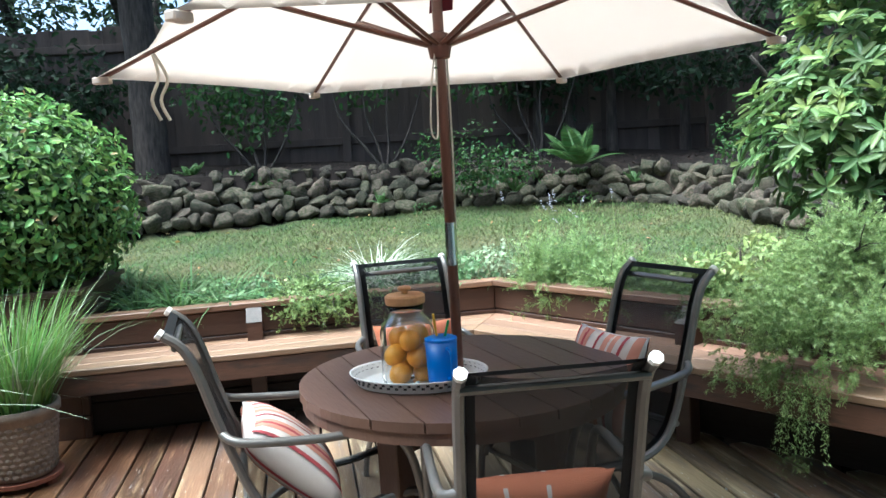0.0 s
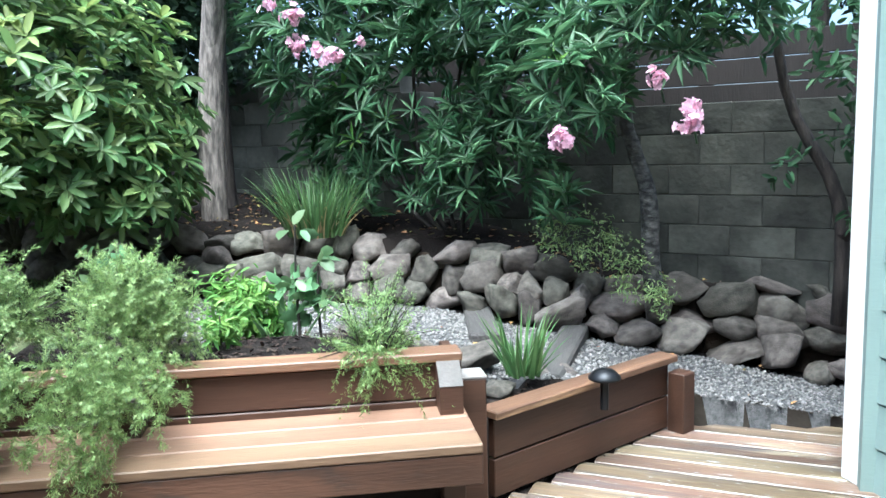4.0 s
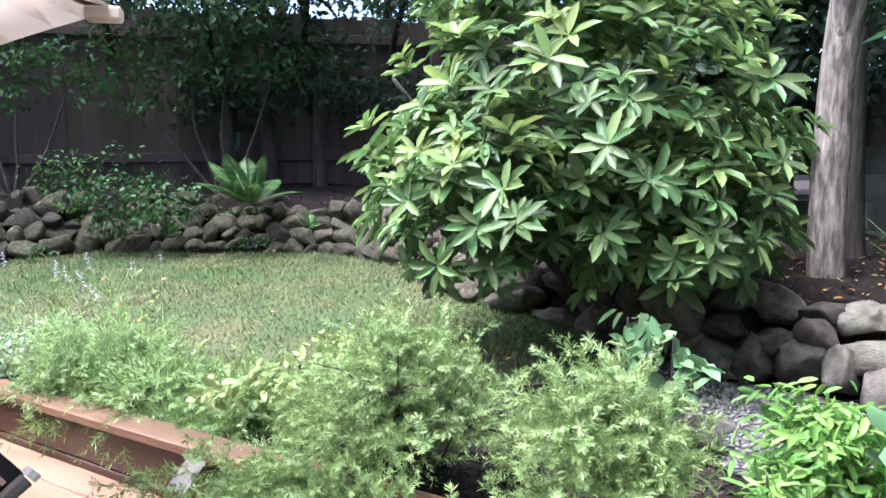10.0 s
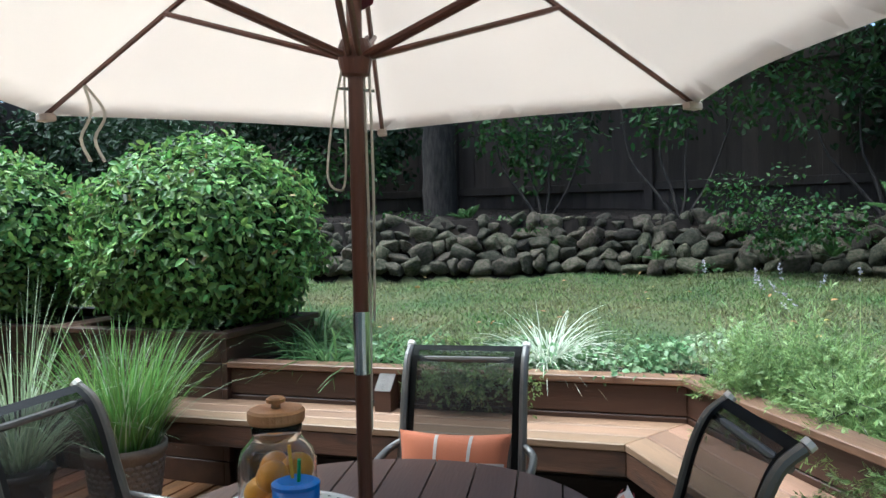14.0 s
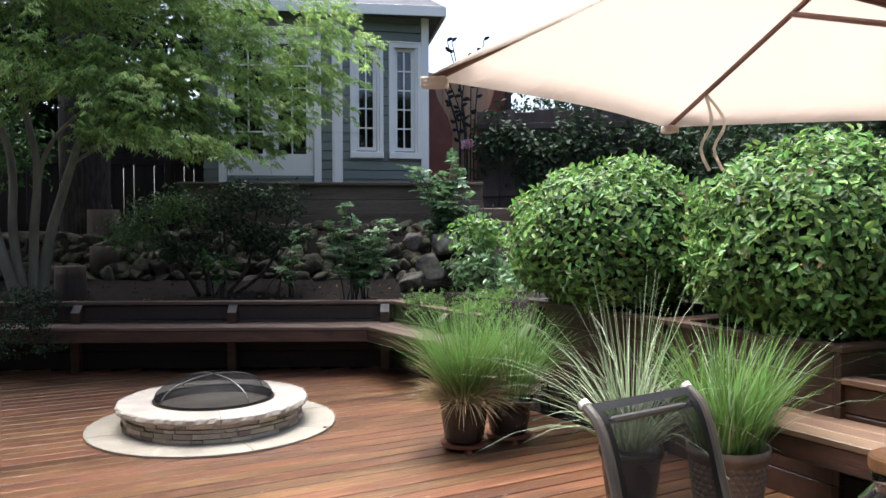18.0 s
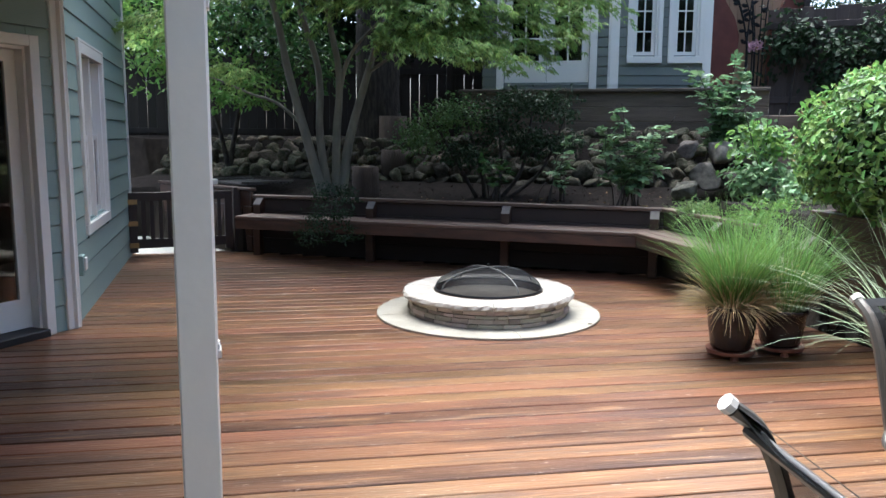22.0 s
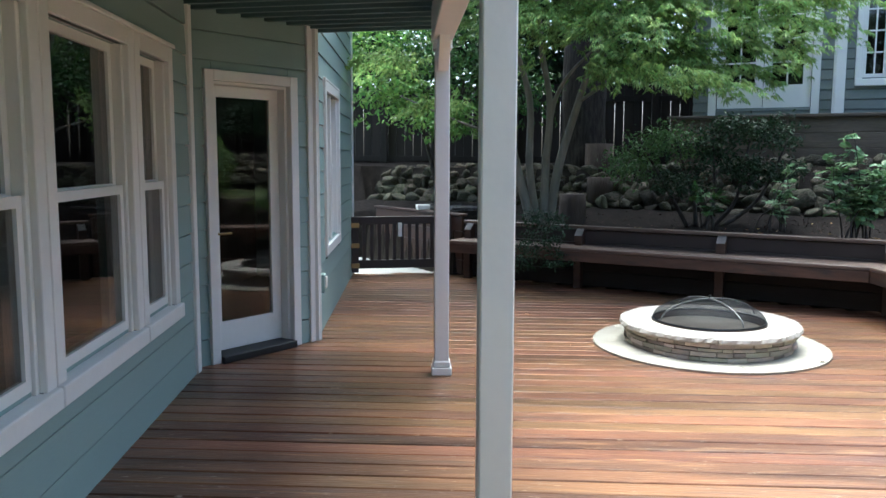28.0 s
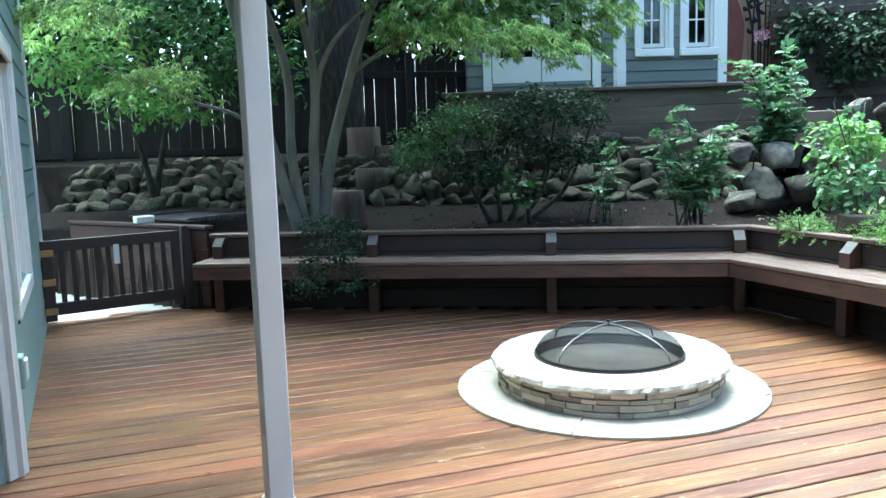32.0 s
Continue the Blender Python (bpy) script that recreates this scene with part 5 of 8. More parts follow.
for a, b in ((0.31, 0.895), (0.905, 1.49)):
    bm = bmesh.new()
    hole = (a + 0.1, b - 0.1, 2.50, 4.03)
    for r in rects(a, b, 2.2, 4.14, [hole]):
        box(bm, r[0], r[1], -0.05, -0.01, r[2], r[3])
    leaf = part("door_leaf", bm, M_WHITE, cd)
    g = part("pane", boxm(hole[0], hole[1], -0.034, -0.028, hole[2], hole[3]), M_PANE, leaf)
    g.visible_shadow = False
    part("muntin", boxm((hole[0] + hole[1]) / 2 - 0.01, (hole[0] + hole[1]) / 2 + 0.01, -0.045, -0.015, hole[2], hole[3]), M_WHITE, leaf)
    for k in range(1, 5):
        z = hole[2] + (hole[3] - hole[2]) * k / 5
        part("muntin", boxm(hole[0], hole[1], -0.043, -0.017, z - 0.01, z + 0.01), M_WHITE, leaf)
roof = thing("cottage_roof", "dark shingled cottage roof with white fascia", "roof", kind="structure")
bm = bmesh.new()
ring = [(2.0, 10.85), (5.45, 10.12), (6.2, 13.7), (2.5, 13.7)]
lo = [bm.verts.new((x, y, EAVE)) for x, y in ring]
mi = [bm.verts.new((x, y, EAVE + 0.1)) for x, y in ring]
ap = bm.verts.new((4.0, 12.3, EAVE + 1.5))
bm.faces.new(lo[::-1])
for k in range(4):
    bm.faces.new((lo[k], lo[(k + 1) % 4], mi[(k + 1) % 4], mi[k]))
    bm.faces.new((mi[k], mi[(k + 1) % 4], ap))
part("roof_slope", bm, M_ROOFS, roof)
m, ln = along(ring[0], ring[1])
placed(part("fascia", boxm(0, ln, -0.03, -0.005, EAVE - 0.05, EAVE + 0.09, 0.003), M_WHITE, roof), m)
m, ln = along(ring[1], ring[2])
placed(part("fascia", boxm(0, ln, -0.03, -0.005, EAVE - 0.05, EAVE + 0.09, 0.003), M_WHITE, roof), m)

# gate between house and bench
gate = thing("gate", "dark brown slatted garden gate, closed", "gate")
m, ln = along((-2.07, 8.93), (-0.93, 9.43))
gate.matrix_basis = m
for u in (0.02, ln - 0.11):
    part("gate_stile", boxm(u, u + 0.09, -0.025, 0.025, 0.04, 0.76, 0.004), M_DARKW, gate)
part("gate_rail", boxm(0.11, ln - 0.11, -0.025, 0.025, 0.09, 0.20, 0.004), M_DARKW, gate)
part("gate_rail", boxm(0.11, ln - 0.11, -0.025, 0.025, 0.66, 0.76, 0.004), M_DARKW, gate)
for k in range(10):
    u = 0.16 + k * (ln - 0.36) / 9
    part("slat", boxm(u, u + 0.045, -0.012, 0.012, 0.2, 0.66, 0.003), M_DARKW, gate)
for z in (0.10, 0.36, 0.62):
    part("hinge", boxm(-0.05, 0.12, -0.034, -0.026, z, z + 0.06, 0.002), M_BRASS, gate)
part("latch_tag", boxm(0.62, 0.67, -0.034, -0.026, 0.50, 0.68, 0.003), M_WHITE, gate, "white plastic latch tag")
gp = tagged(put("gate_post", boxm(ln, ln + 0.1, -0.05, 0.05, 0.0, 0.80, 0.005), M_DARKW), "dark wooden gate post", "post")
gp.matrix_basis = m


# ---- deck boards ----
def deck():
    d = thing("deck_floor", "reddish-brown worn wooden deck boards", "deck", kind="structure")
    rot = Matrix.Rotation(-DECK_ANG, 2)
    P = [tuple(rot @ Vector(p)) for p in DECK]
    W, G = 0.132, 0.012
    rnd = random.Random(11)
    y = min(p[1] for p in P) + 0.01
    back = Matrix.Rotation(DECK_ANG, 4, "Z")
    while y < max(p[1] for p in P):
        a, b = scan(P, y + 0.03), scan(P, y + W - 0.03)
        for s, e in (a or b):
            if b and a and len(a) == len(b):
                q = b[a.index((s, e))]
                s, e = min(s, q[0]), max(e, q[1])
            cut = [s]
            cut.append(e)
            for c0, c1 in zip(cut, cut[1:]):
                if c1 - c0 < 0.03:
                    continue
                ln = c1 - c0
                bm = boxm(-ln / 2 + 0.001, ln / 2 - 0.001, -W / 2, W / 2, -0.035, 0.0, 0.004)
                ob = part("deck_board", bm, M_DECK, d)
                ob.matrix_basis = back @ pose((c0 + c1) / 2, y + W / 2, rnd.uniform(-0.0015, 0.0015))
        y += W + G


deck()


# ---- table, umbrella, chairs ----
TABLE, POLE = (3.18, 0.67), (3.15, 0.683)


def dining_table():
    t = thing("dining_table", "round dark-stained plank patio table on the deck", "table", (*TABLE, 0), 20)
    R, Z = 0.60, 0.73
    n, w = 9, 2 * R / 9
    for k in range(n):
        y0 = -R + k * w
        pts = []
        for y in np.linspace(y0 + 0.003, y0 + w - 0.003, 7):
            pts.append((math.sqrt(max(R * R - y * y, 1e-4)), y))
        ring = pts + [(-x, y) for x, y in pts[::-1]]
        bm = bmesh.new()
        lo = [bm.verts.new((x, y, Z - 0.032)) for x, y in ring]
        hi = [bm.verts.new((x, y, Z)) for x, y in ring]
        bm.faces.new(lo[::-1])
        bm.faces.new(hi)
        for i in range(len(ring)):
            bm.faces.new((lo[i], lo[(i + 1) % len(ring)], hi[(i + 1) % len(ring)], hi[i]))
        part("tabletop_plank", bm, M_TABLE, t)
    bm = lathe(bmesh.new(), [(R - 0.035, Z - 0.075), (R - 0.01, Z - 0.075), (R - 0.01, Z - 0.034), (R - 0.035, Z - 0.034)], 40)
    part("rim", bm, M_TABLE, t)
    for k in range(4):
        a = k * math.pi / 2 + 0.5
        m = pose(0.38 * math.cos(a), 0.38 * math.sin(a), 0, 0, 0, math.degrees(a))
        placed(part("leg", boxm(-0.045, 0.045, -0.045, 0.045, 0.0, Z - 0.075, 0.005), M_TABLE, t), m)
        placed(part("stretcher", boxm(-0.36, -0.045, -0.02, 0.02, 0.52, 0.62, 0.004), M_TABLE, t), m)


def umbrella():
    u = thing("patio_umbrella", "cream canvas patio umbrella with brown wooden pole, open", "umbrella", (*POLE, 0), -31)
    part("pole", tube(bmesh.new(), [(0, 0, 0.03), (0, 0, 1.13)], 0.019, 16), M_POLE, u)
    part("ferrule", tube(bmesh.new(), [(0, 0, 1.13), (0, 0, 1.285)], 0.0215, 16), M_CHROME, u, "shiny steel joint sleeve")
    part("upper_pole", tube(bmesh.new(), [(0, 0, 1.285), (0, 0, 2.42)], 0.019, 16), M_POLE, u)
    part("hub", lathe(bmesh.new(), [(0.02, 1.86), (0.035, 1.865), (0.042, 1.90), (0.042, 1.93), (0.034, 1.95), (0.02, 1.955)], 18), M_POLE, u)
    part("top_hub", lathe(bmesh.new(), [(0.02, 2.33), (0.04, 2.335), (0.04, 2.38), (0.02, 2.385)], 18), M_POLE, u)
    part("finial", lathe(bmesh.new(), [(0.02, 2.42), (0.026, 2.44), (0.02, 2.47), (0.0, 2.48)], 12), M_POLE, u)
    part("pin", tube(bmesh.new(), [(-0.05, 0, 1.83), (0.05, 0, 1.83)], 0.004, 6), M_CHROME, u)
    R, ZT, ZE, N = 1.215, 2.39, 1.868, 6
    bm = bmesh.new()
    rows, top = 10, []
    per = 12
    for r in range(rows + 1):
        f = 0.04 + 0.96 * r / rows
        ring = []
        for k in range(N * per):
            a = 2 * math.pi * k / (N * per)
            s = (k % per) / per
            mid = math.cos(math.pi / N) / math.cos((s - 0.5) * 2 * math.pi / N)
            edge = 1 - 0.05 * math.sin(math.pi * s) * f ** 3
            rad = R * f * mid * edge
            z = ZT - (ZT - ZE) * (0.9 * f + 0.1 * f * f) - 0.02 * math.sin(math.pi * s) * math.sin(math.pi * f)
            ring.append(bm.verts.new((rad * math.cos(a), rad * math.sin(a), z)))
        top.append(ring)
    for p, q in zip(top, top[1:]):
        for k in range(N * per):
            bm.faces.new((p[k], q[k], q[(k + 1) % (N * per)], p[(k + 1) % (N * per)]))
    bmesh.ops.solidify(bm, geom=list(bm.faces), thickness=0.002)
    smooth(part("canopy", bm, M_CANVAS, u))
    bm = bmesh.new()
    rings = []
    for f, dz in ((0.03, 0.05), (0.12, 0.035), (0.2, 0.012)):
        rings.append([bm.verts.new((R * f * math.cos(a), R * f * math.sin(a), ZT - (ZT - ZE) * 0.9 * f + dz)) for a in [2 * math.pi * k / 24 for k in range(24)]])
    for p, q in zip(rings, rings[1:]):
        for k in range(24):
            bm.faces.new((p[k], q[k], q[(k + 1) % 24], p[(k + 1) % 24]))
    smooth(part("vent_canopy", bm, M_CANVAS, u))
    for k in range(N):
        a = 2 * math.pi * k / N
        c, s = math.cos(a), math.sin(a)

        def on(f, dz):
            return (R * f * c, R * f * s, ZT - (ZT - ZE) * (0.9 * f + 0.1 * f * f) + dz)
        rib_ = part("rib", tube(bmesh.new(), [on(0.03, -0.02), on(0.5, -0.018), on(0.985, -0.012)], 0.0085, 6), M_POLE, u)
        for o in (-0.012, 0.012):
            q = on(0.52, -0.03)
            part("strut", tube(bmesh.new(), [(0.035 * c - o * s, 0.035 * s + o * c, 1.91), (q[0] - o * s, q[1] + o * c, q[2])], 0.008, 6), M_POLE, rib_)
        q = on(1.0, -0.01)
        part("rib_pocket", boxm(-0.03, 0.03, -0.018, 0.018, -0.012, 0.012, 0.004), M_CANVAS, rib_).matrix_basis = Matrix.Translation((q[0] * 0.98, q[1] * 0.98, q[2])) @ Matrix.Rotation(a, 4, "Z")
    for x, y, l in ((0.028, 0.01, 0.9), (0.034, -0.008, 0.62)):
        pts = [(x, y, 1.88), (x + 0.004, y, 1.88 - l / 2), (x, y + 0.004, 1.88 - l)]
        part("pull_cord", tube(bmesh.new(), curve(pts, 10), 0.0035, 6), M_ROPE, u)
    pts = [(-0.03, 0.0, 1.9), (-0.06, 0.01, 1.75), (-0.075, 0.01, 1.62), (-0.05, 0.01, 1.585), (-0.028, 0.01, 1.62), (-0.03, 0.0, 1.86)]
    part("cord_loop", tube(bmesh.new(), curve(pts, 24), 0.003, 6), M_ROPE, u)
    bm = bmesh.new()
    rows = [[bm.verts.new((0.028 + 0.012 * math.sin(3 * v), x, 2.16 - 0.13 * v)) for x in (-0.045, -0.015, 0.02, 0.05)] for v in (0, 0.33, 0.66, 1.0)]
    for p, q in zip(rows, rows[1:]):
        for k in range(3):
            bm.faces.new((p[k], p[k + 1], q[k + 1], q[k]))
    bmesh.ops.solidify(bm, geom=list(bm.faces), thickness=0.003)
    part("cloth_tag", bm, M_MAROON, u, "maroon cloth tag")
    a = 2 * math.pi * 2 / N
    for o in (0.0, 0.04):
        b = Vector((R * 0.83 * math.cos(a), R * 0.83 * math.sin(a), 1.95))
        pts = [b, b + Vector((0.02 + o, 0.0, -0.09)), b + Vector((o - 0.01, 0.01, -0.17)), b + Vector((0.015 + o, 0, -0.24))]
        part("tie_strap", tube(bmesh.new(), curve(pts, 12), 0.006, 4), M_ROPE, u)


dining_table()
umbrella()


def patio_chair():
    c = thing("patio_chair", "bronze-framed patio chair with black mesh sling", "chair", (0, 0, 0), 0, "chairs round the table")
    W = 0.222
    prof = [(-0.475, 1.025), (-0.425, 0.985), (-0.385, 0.90), (-0.345, 0.76), (-0.30, 0.62), (-0.245, 0.48), (-0.17, 0.405), (-0.05, 0.375), (0.12, 0.385), (0.25, 0.41), (0.30, 0.395), (0.315, 0.36)]
    cur = curve([(0, y, z) for y, z in prof], 40)
    for s in (-1, 1):
        rail_ = part("side_rail", tube(bmesh.new(), [(s * W, p.y, p.z) for p in cur], 0.0155, 8), M_FRAME, c)
        part("end_cap", tube(bmesh.new(), [(s * W, -0.478, 1.028), (s * W, -0.490, 1.038)], 0.017, 8), M_WHITE, rail_, "pale end cap")
        arm = curve([(s * W, -0.33, 0.70), (s * (W + 0.045), -0.27, 0.675), (s * (W + 0.05), -0.05, 0.655), (s * (W + 0.05), 0.14, 0.65), (s * (W + 0.05), 0.235, 0.60), (s * (W + 0.045), 0.29, 0.42), (s * (W + 0.04), 0.335, 0.0)], 30)
        smooth(part("arm_and_leg", tube(bmesh.new(), arm, 0.0145, 8), M_FRAME, c))
        leg = curve([(s * W, 0.02, 0.37), (s * (W + 0.02), -0.18, 0.28), (s * (W + 0.03), -0.33, 0.12), (s * (W + 0.03), -0.40, 0.0)], 14)
        smooth(part("leg", tube(bmesh.new(), leg, 0.0145, 8), M_FRAME, c))
    for y, z in ((-0.445, 0.985), (0.29, 0.375), (-0.27, 0.47)):
        part("cross_bar", tube(bmesh.new(), [(-W, y, z), (W, y, z)], 0.0115, 8), M_FRAME, c)
    bm = bmesh.new()
    n = 8
    rows = []
    for p in cur[:-3]:
        row = []
        for k in range(n + 1):
            x = -W + 0.012 + (2 * W - 0.024) * k / n
            sag = 0.022 * (1 - (2 * k / n - 1) ** 2)
            row.append(bm.verts.new((x, p.y - sag * 0.35, p.z - sag + 0.006)))
        rows.append(row)
    for a, b in zip(rows, rows[1:]):
        for k in range(n):
            bm.faces.new((a[k], a[k + 1], b[k + 1], b[k]))
    smooth(part("sling", bm, M_SLING, c))
    for s in (-1, 1):
        bm = bmesh.new()
        rows = [[bm.verts.new((s * (W - x), p.y, p.z + 0.007)) for x in (0.01, 0.04)] for p in cur[:-3]]
        for a, b in zip(rows, rows[1:]):
            bm.faces.new((a[0], a[1], b[1], b[0]))
        bmesh.ops.solidify(bm, geom=list(bm.faces), thickness=0.003)
        part("sling_hem", bm, M_BLACK, c)
    bm = bmesh.new()
    rows = [[bm.verts.new((x, cur[k].y + 0.0, cur[k].z + 0.008)) for x in (-W + 0.012, W - 0.012)] for k in (0, 1, 2)]
    for a, b in zip(rows, rows[1:]):
        bm.faces.new((a[0], a[1], b[1], b[0]))
    bmesh.ops.solidify(bm, geom=list(bm.faces), thickness=0.004)
    part("top_hem", bm, M_BLACK, c)
    return c


def chair_pose(top, face, lift=0.0):
    """The pose of a chair whose backrest top is at top and that faces the direction face (degrees from +x)."""
    a = radians(face)
    return pose(top[0] + 0.475 * math.cos(a), top[1] + 0.475 * math.sin(a), lift, 0, 0, face - 90)


CH = {"N": ((2.02, 0.50), 4), "R": ((3.465, -0.205), 118), "M": ((4.205, 0.91), 194.5), "L": ((2.905, 1.645), -76)}
first = patio_chair()
first.matrix_basis = chair_pose(*CH["N"])
for k in ("R", "M", "L"):
    copy_thing(first, chair_pose(*CH[k]))


def pillow(label, m, w, h, t, stripes, base):
    """A stuffed cushion with woven stripes: a puffed body and raised bands."""
    p = thing("throw_pillow", label, "cushion")
    p.matrix_basis = m

    def surf(u, v, side, lift=0.0):
        e = ((1 - abs(u) ** 2.6) * (1 - abs(v) ** 2.6)) ** 0.42
        k = 1 - 0.07 * (1 - abs(v)) * abs(u) ** 3 * 0 - 0.06 * abs(u) * abs(v) * -1
        pin_u, pin_v = u * (1 - 0.08 * (1 - v * v)), v * (1 - 0.08 * (1 - u * u))
        return (pin_u * w / 2, side * (t / 2 * e + lift), pin_v * h / 2)
    n = 18
    bm = bmesh.new()
    for side in (-1, 1):
        g = [[bm.verts.new(surf(-1 + 2 * i / n, -1 + 2 * j / n, side)) for j in range(n + 1)] for i in range(n + 1)]
        for i in range(n):
            for j in range(n):
                q = (g[i][j], g[i + 1][j], g[i + 1][j + 1], g[i][j + 1])
                bm.faces.new(q if side < 0 else q[::-1])
    bmesh.ops.remove_doubles(bm, verts=bm.verts, dist=0.0005)
    smooth(part("cushion_body", bm, base, p))
    for axis, a, b, m_ in stripes:
        bm = bmesh.new()
        for side in (-1, 1):
            prev = None
            for j in range(n + 1):
                v = -0.97 + 1.94 * j / n
                row = [bm.verts.new(surf(q, v, side, 0.0022) if axis == "u" else surf(v, q, side, 0.0022)) for q in (a, (a + b) / 2, b)]
                if prev:
                    for k in range(2):
                        bm.faces.new((prev[k], prev[k + 1], row[k + 1], row[k]))
                prev = row
        smooth(part("stripe", bm, m_, p))


ST = [("u", -0.95, -0.74, M_STRIPE), ("u", -0.70, -0.62, M_RED), ("u", -0.40, -0.10, M_STRIPE), ("u", -0.30, -0.20, M_RED), ("u", 0.18, 0.25, M_RED), ("u", 0.45, 0.80, M_STRIPE), ("u", 0.56, 0.64, M_RED)]
M_PINK = mat("pink_cloth", (0.55, 0.25, 0.18), 0.9, scale=4, amount=0.12, bump=0.2, fine=250)
STP = [("u", -0.98, -0.80, M_PINK), ("u", -0.62, -0.54, M_RED), ("u", -0.40, -0.05, M_PINK), ("u", -0.27, -0.20, M_STRIPE), ("u", 0.10, 0.17, M_RED), ("u", 0.40, 0.72, M_PINK), ("u", 0.52, 0.60, M_RED), ("u", 0.86, 0.92, M_RED)]
ml = chair_pose(*CH["L"])
pillow("square cushion with pink, white and red stripes on a patio chair", ml @ pose(0.0, -0.115, 0.535, 46, 0, 0), 0.41, 0.40, 0.18, STP, M_STRIPE)
mr = chair_pose(*CH["R"])
pillow("striped red and white cushion leaning on a patio chair", mr @ pose(0.06, -0.15, 0.61, 22, 0, 0), 0.40, 0.40, 0.13, STP, M_STRIPE)
mm = chair_pose(*CH["M"])
pillow("orange cushion with a white square outline on a patio chair", mm @ pose(0.0, -0.17, 0.62, 20, 0, 0), 0.40, 0.32, 0.13,
       [("u", -0.36, -0.30, M_STRIPE), ("u", 0.26, 0.32, M_STRIPE), ("v", 0.28, 0.35, M_STRIPE), ("v", -0.45, -0.38, M_STRIPE)], M_PILLOW)
mn = chair_pose(*CH["N"])
pillow("rust-orange cushion with thin white stripes on a patio chair", mn @ pose(0.0, -0.14, 0.545, 22, 0, 0), 0.42, 0.26, 0.13, [("u", -0.47, -0.41, M_STRIPE), ("u", 0.08, 0.14, M_STRIPE)], M_PILLOW)


def tray_set():
    Z = 0.732
    t = thing("serving_tray", "white oval metal tray with pierced rim on the table", "tray", (3.06, 0.83, Z), 75)
    A, B = 0.25, 0.185
    bm = bmesh.new()
    N = 48
    prof = [(0.86, 0.0), (0.88, 0.003), (0.97, 0.038), (1.0, 0.043), (1.005, 0.040), (0.975, 0.033), (0.885, -0.001 + 0.001)]
    rings = [[bm.verts.new((A * f * math.cos(2 * math.pi * k / N), B * f * math.sin(2 * math.pi * k / N), z + 0.002)) for k in range(N)] for f, z in prof]
    for p, q in zip(rings, rings[1:]):
        for k in range(N):
            bm.faces.new((p[k], p[(k + 1) % N], q[(k + 1) % N], q[k]))
    bm.faces.new(rings[0][::-1])
    smooth(part("tray_body", bm, M_TRAY, t))
    for row, f in enumerate((0.925, 0.955)):
        bm = bmesh.new()
        for k in range(N):
            a = 2 * math.pi * (k + 0.5 * row) / N
            z = 0.006 + (f - 0.88) / 0.09 * 0.032
            m = Matrix.Translation((A * (f + 0.012) * math.cos(a), B * (f + 0.012) * math.sin(a), z)) @ Matrix.Rotation(a, 4, "Z")
            bmesh.ops.create_cube(bm, size=1, matrix=m @ Matrix.Diagonal((0.004, 0.011, 0.009, 1)))
        part("rim_hole", bm, M_BLACK, t, "dark pierced holes")
    j = thing("drink_jar", "clear glass drink jar of oranges with cork lid", "jar", (3.03, 0.86, Z + 0.004))
    prof = [(0.07, 0.0), (0.092, 0.008), (0.096, 0.03), (0.096, 0.185), (0.088, 0.215), (0.062, 0.245), (0.058, 0.255), (0.062, 0.262), (0.062, 0.285)]
    inner = [(r - 0.004, z + (0.006 if k == 0 else 0)) for k, (r, z) in enumerate(prof)]
    bm = lathe(bmesh.new(), prof + inner[::-1][:-1] + [(0.0005, 0.008)], 32)
    g = smooth(part("glass_body", bm, M_WATERG, j))
    g.visible_shadow = False
    lid_ = part("lid", lathe(bmesh.new(), [(0.0, 0.286), (0.068, 0.286), (0.070, 0.292), (0.070, 0.312), (0.064, 0.318), (0.0, 0.319)], 28), M_LID, j, "round cork lid")
    part("lid_knob", lathe(bmesh.new(), [(0.012, 0.319), (0.011, 0.330), (0.023, 0.333), (0.024, 0.341), (0.018, 0.346), (0.0, 0.347)], 16), M_LID, lid_)
    part("spigot", tube(bmesh.new(), [(-0.094, -0.02, 0.035), (-0.125, -0.026, 0.035), (-0.128, -0.027, 0.012)], 0.008, 8), M_CHROME, j, "small chrome tap")
    rnd = random.Random(4)
    spots = [(0.045, 0.02, 0.045), (-0.04, 0.03, 0.047), (0.0, -0.05, 0.043), (0.04, -0.02, 0.105), (-0.03, -0.035, 0.10), (-0.015, 0.045, 0.108), (0.025, 0.03, 0.160), (-0.03, -0.01, 0.158), (0.035, -0.035, 0.165)]
    bm0 = bmesh.new()
    bmesh.ops.create_uvsphere(bm0, u_segments=16, v_segments=10, radius=0.038)
    me = bpy.data.meshes.new("orange")
    bm0.to_mesh(me)
    bm0.free()
    me.materials.append(M_LEMON)
    me.polygons.foreach_set("use_smooth", [True] * len(me.polygons))
    for x, y, z in spots:
        o = tagged(new("orange", me), "whole orange in the glass jar", "fruit", "oranges in the jar")
        o.matrix_basis = pose(3.03 + x, 0.86 + y, Z + 0.004 + z, rnd.uniform(0, 90), rnd.uniform(0, 90), 0) @ Matrix.Diagonal((1, 1, 1.08, 1))
    p = thing("pitcher", "blue plastic tumbler with handle and straws on the tray", "cup", (2.955, 0.745, Z + 0.004), 200)
    bm = lathe(bmesh.new(), [(0.0, 0.0), (0.046, 0.0), (0.050, 0.004), (0.055, 0.165), (0.052, 0.165), (0.048, 0.008), (0.0, 0.008)], 28)
    smooth(part("cup_body", bm, M_BLUE, p))
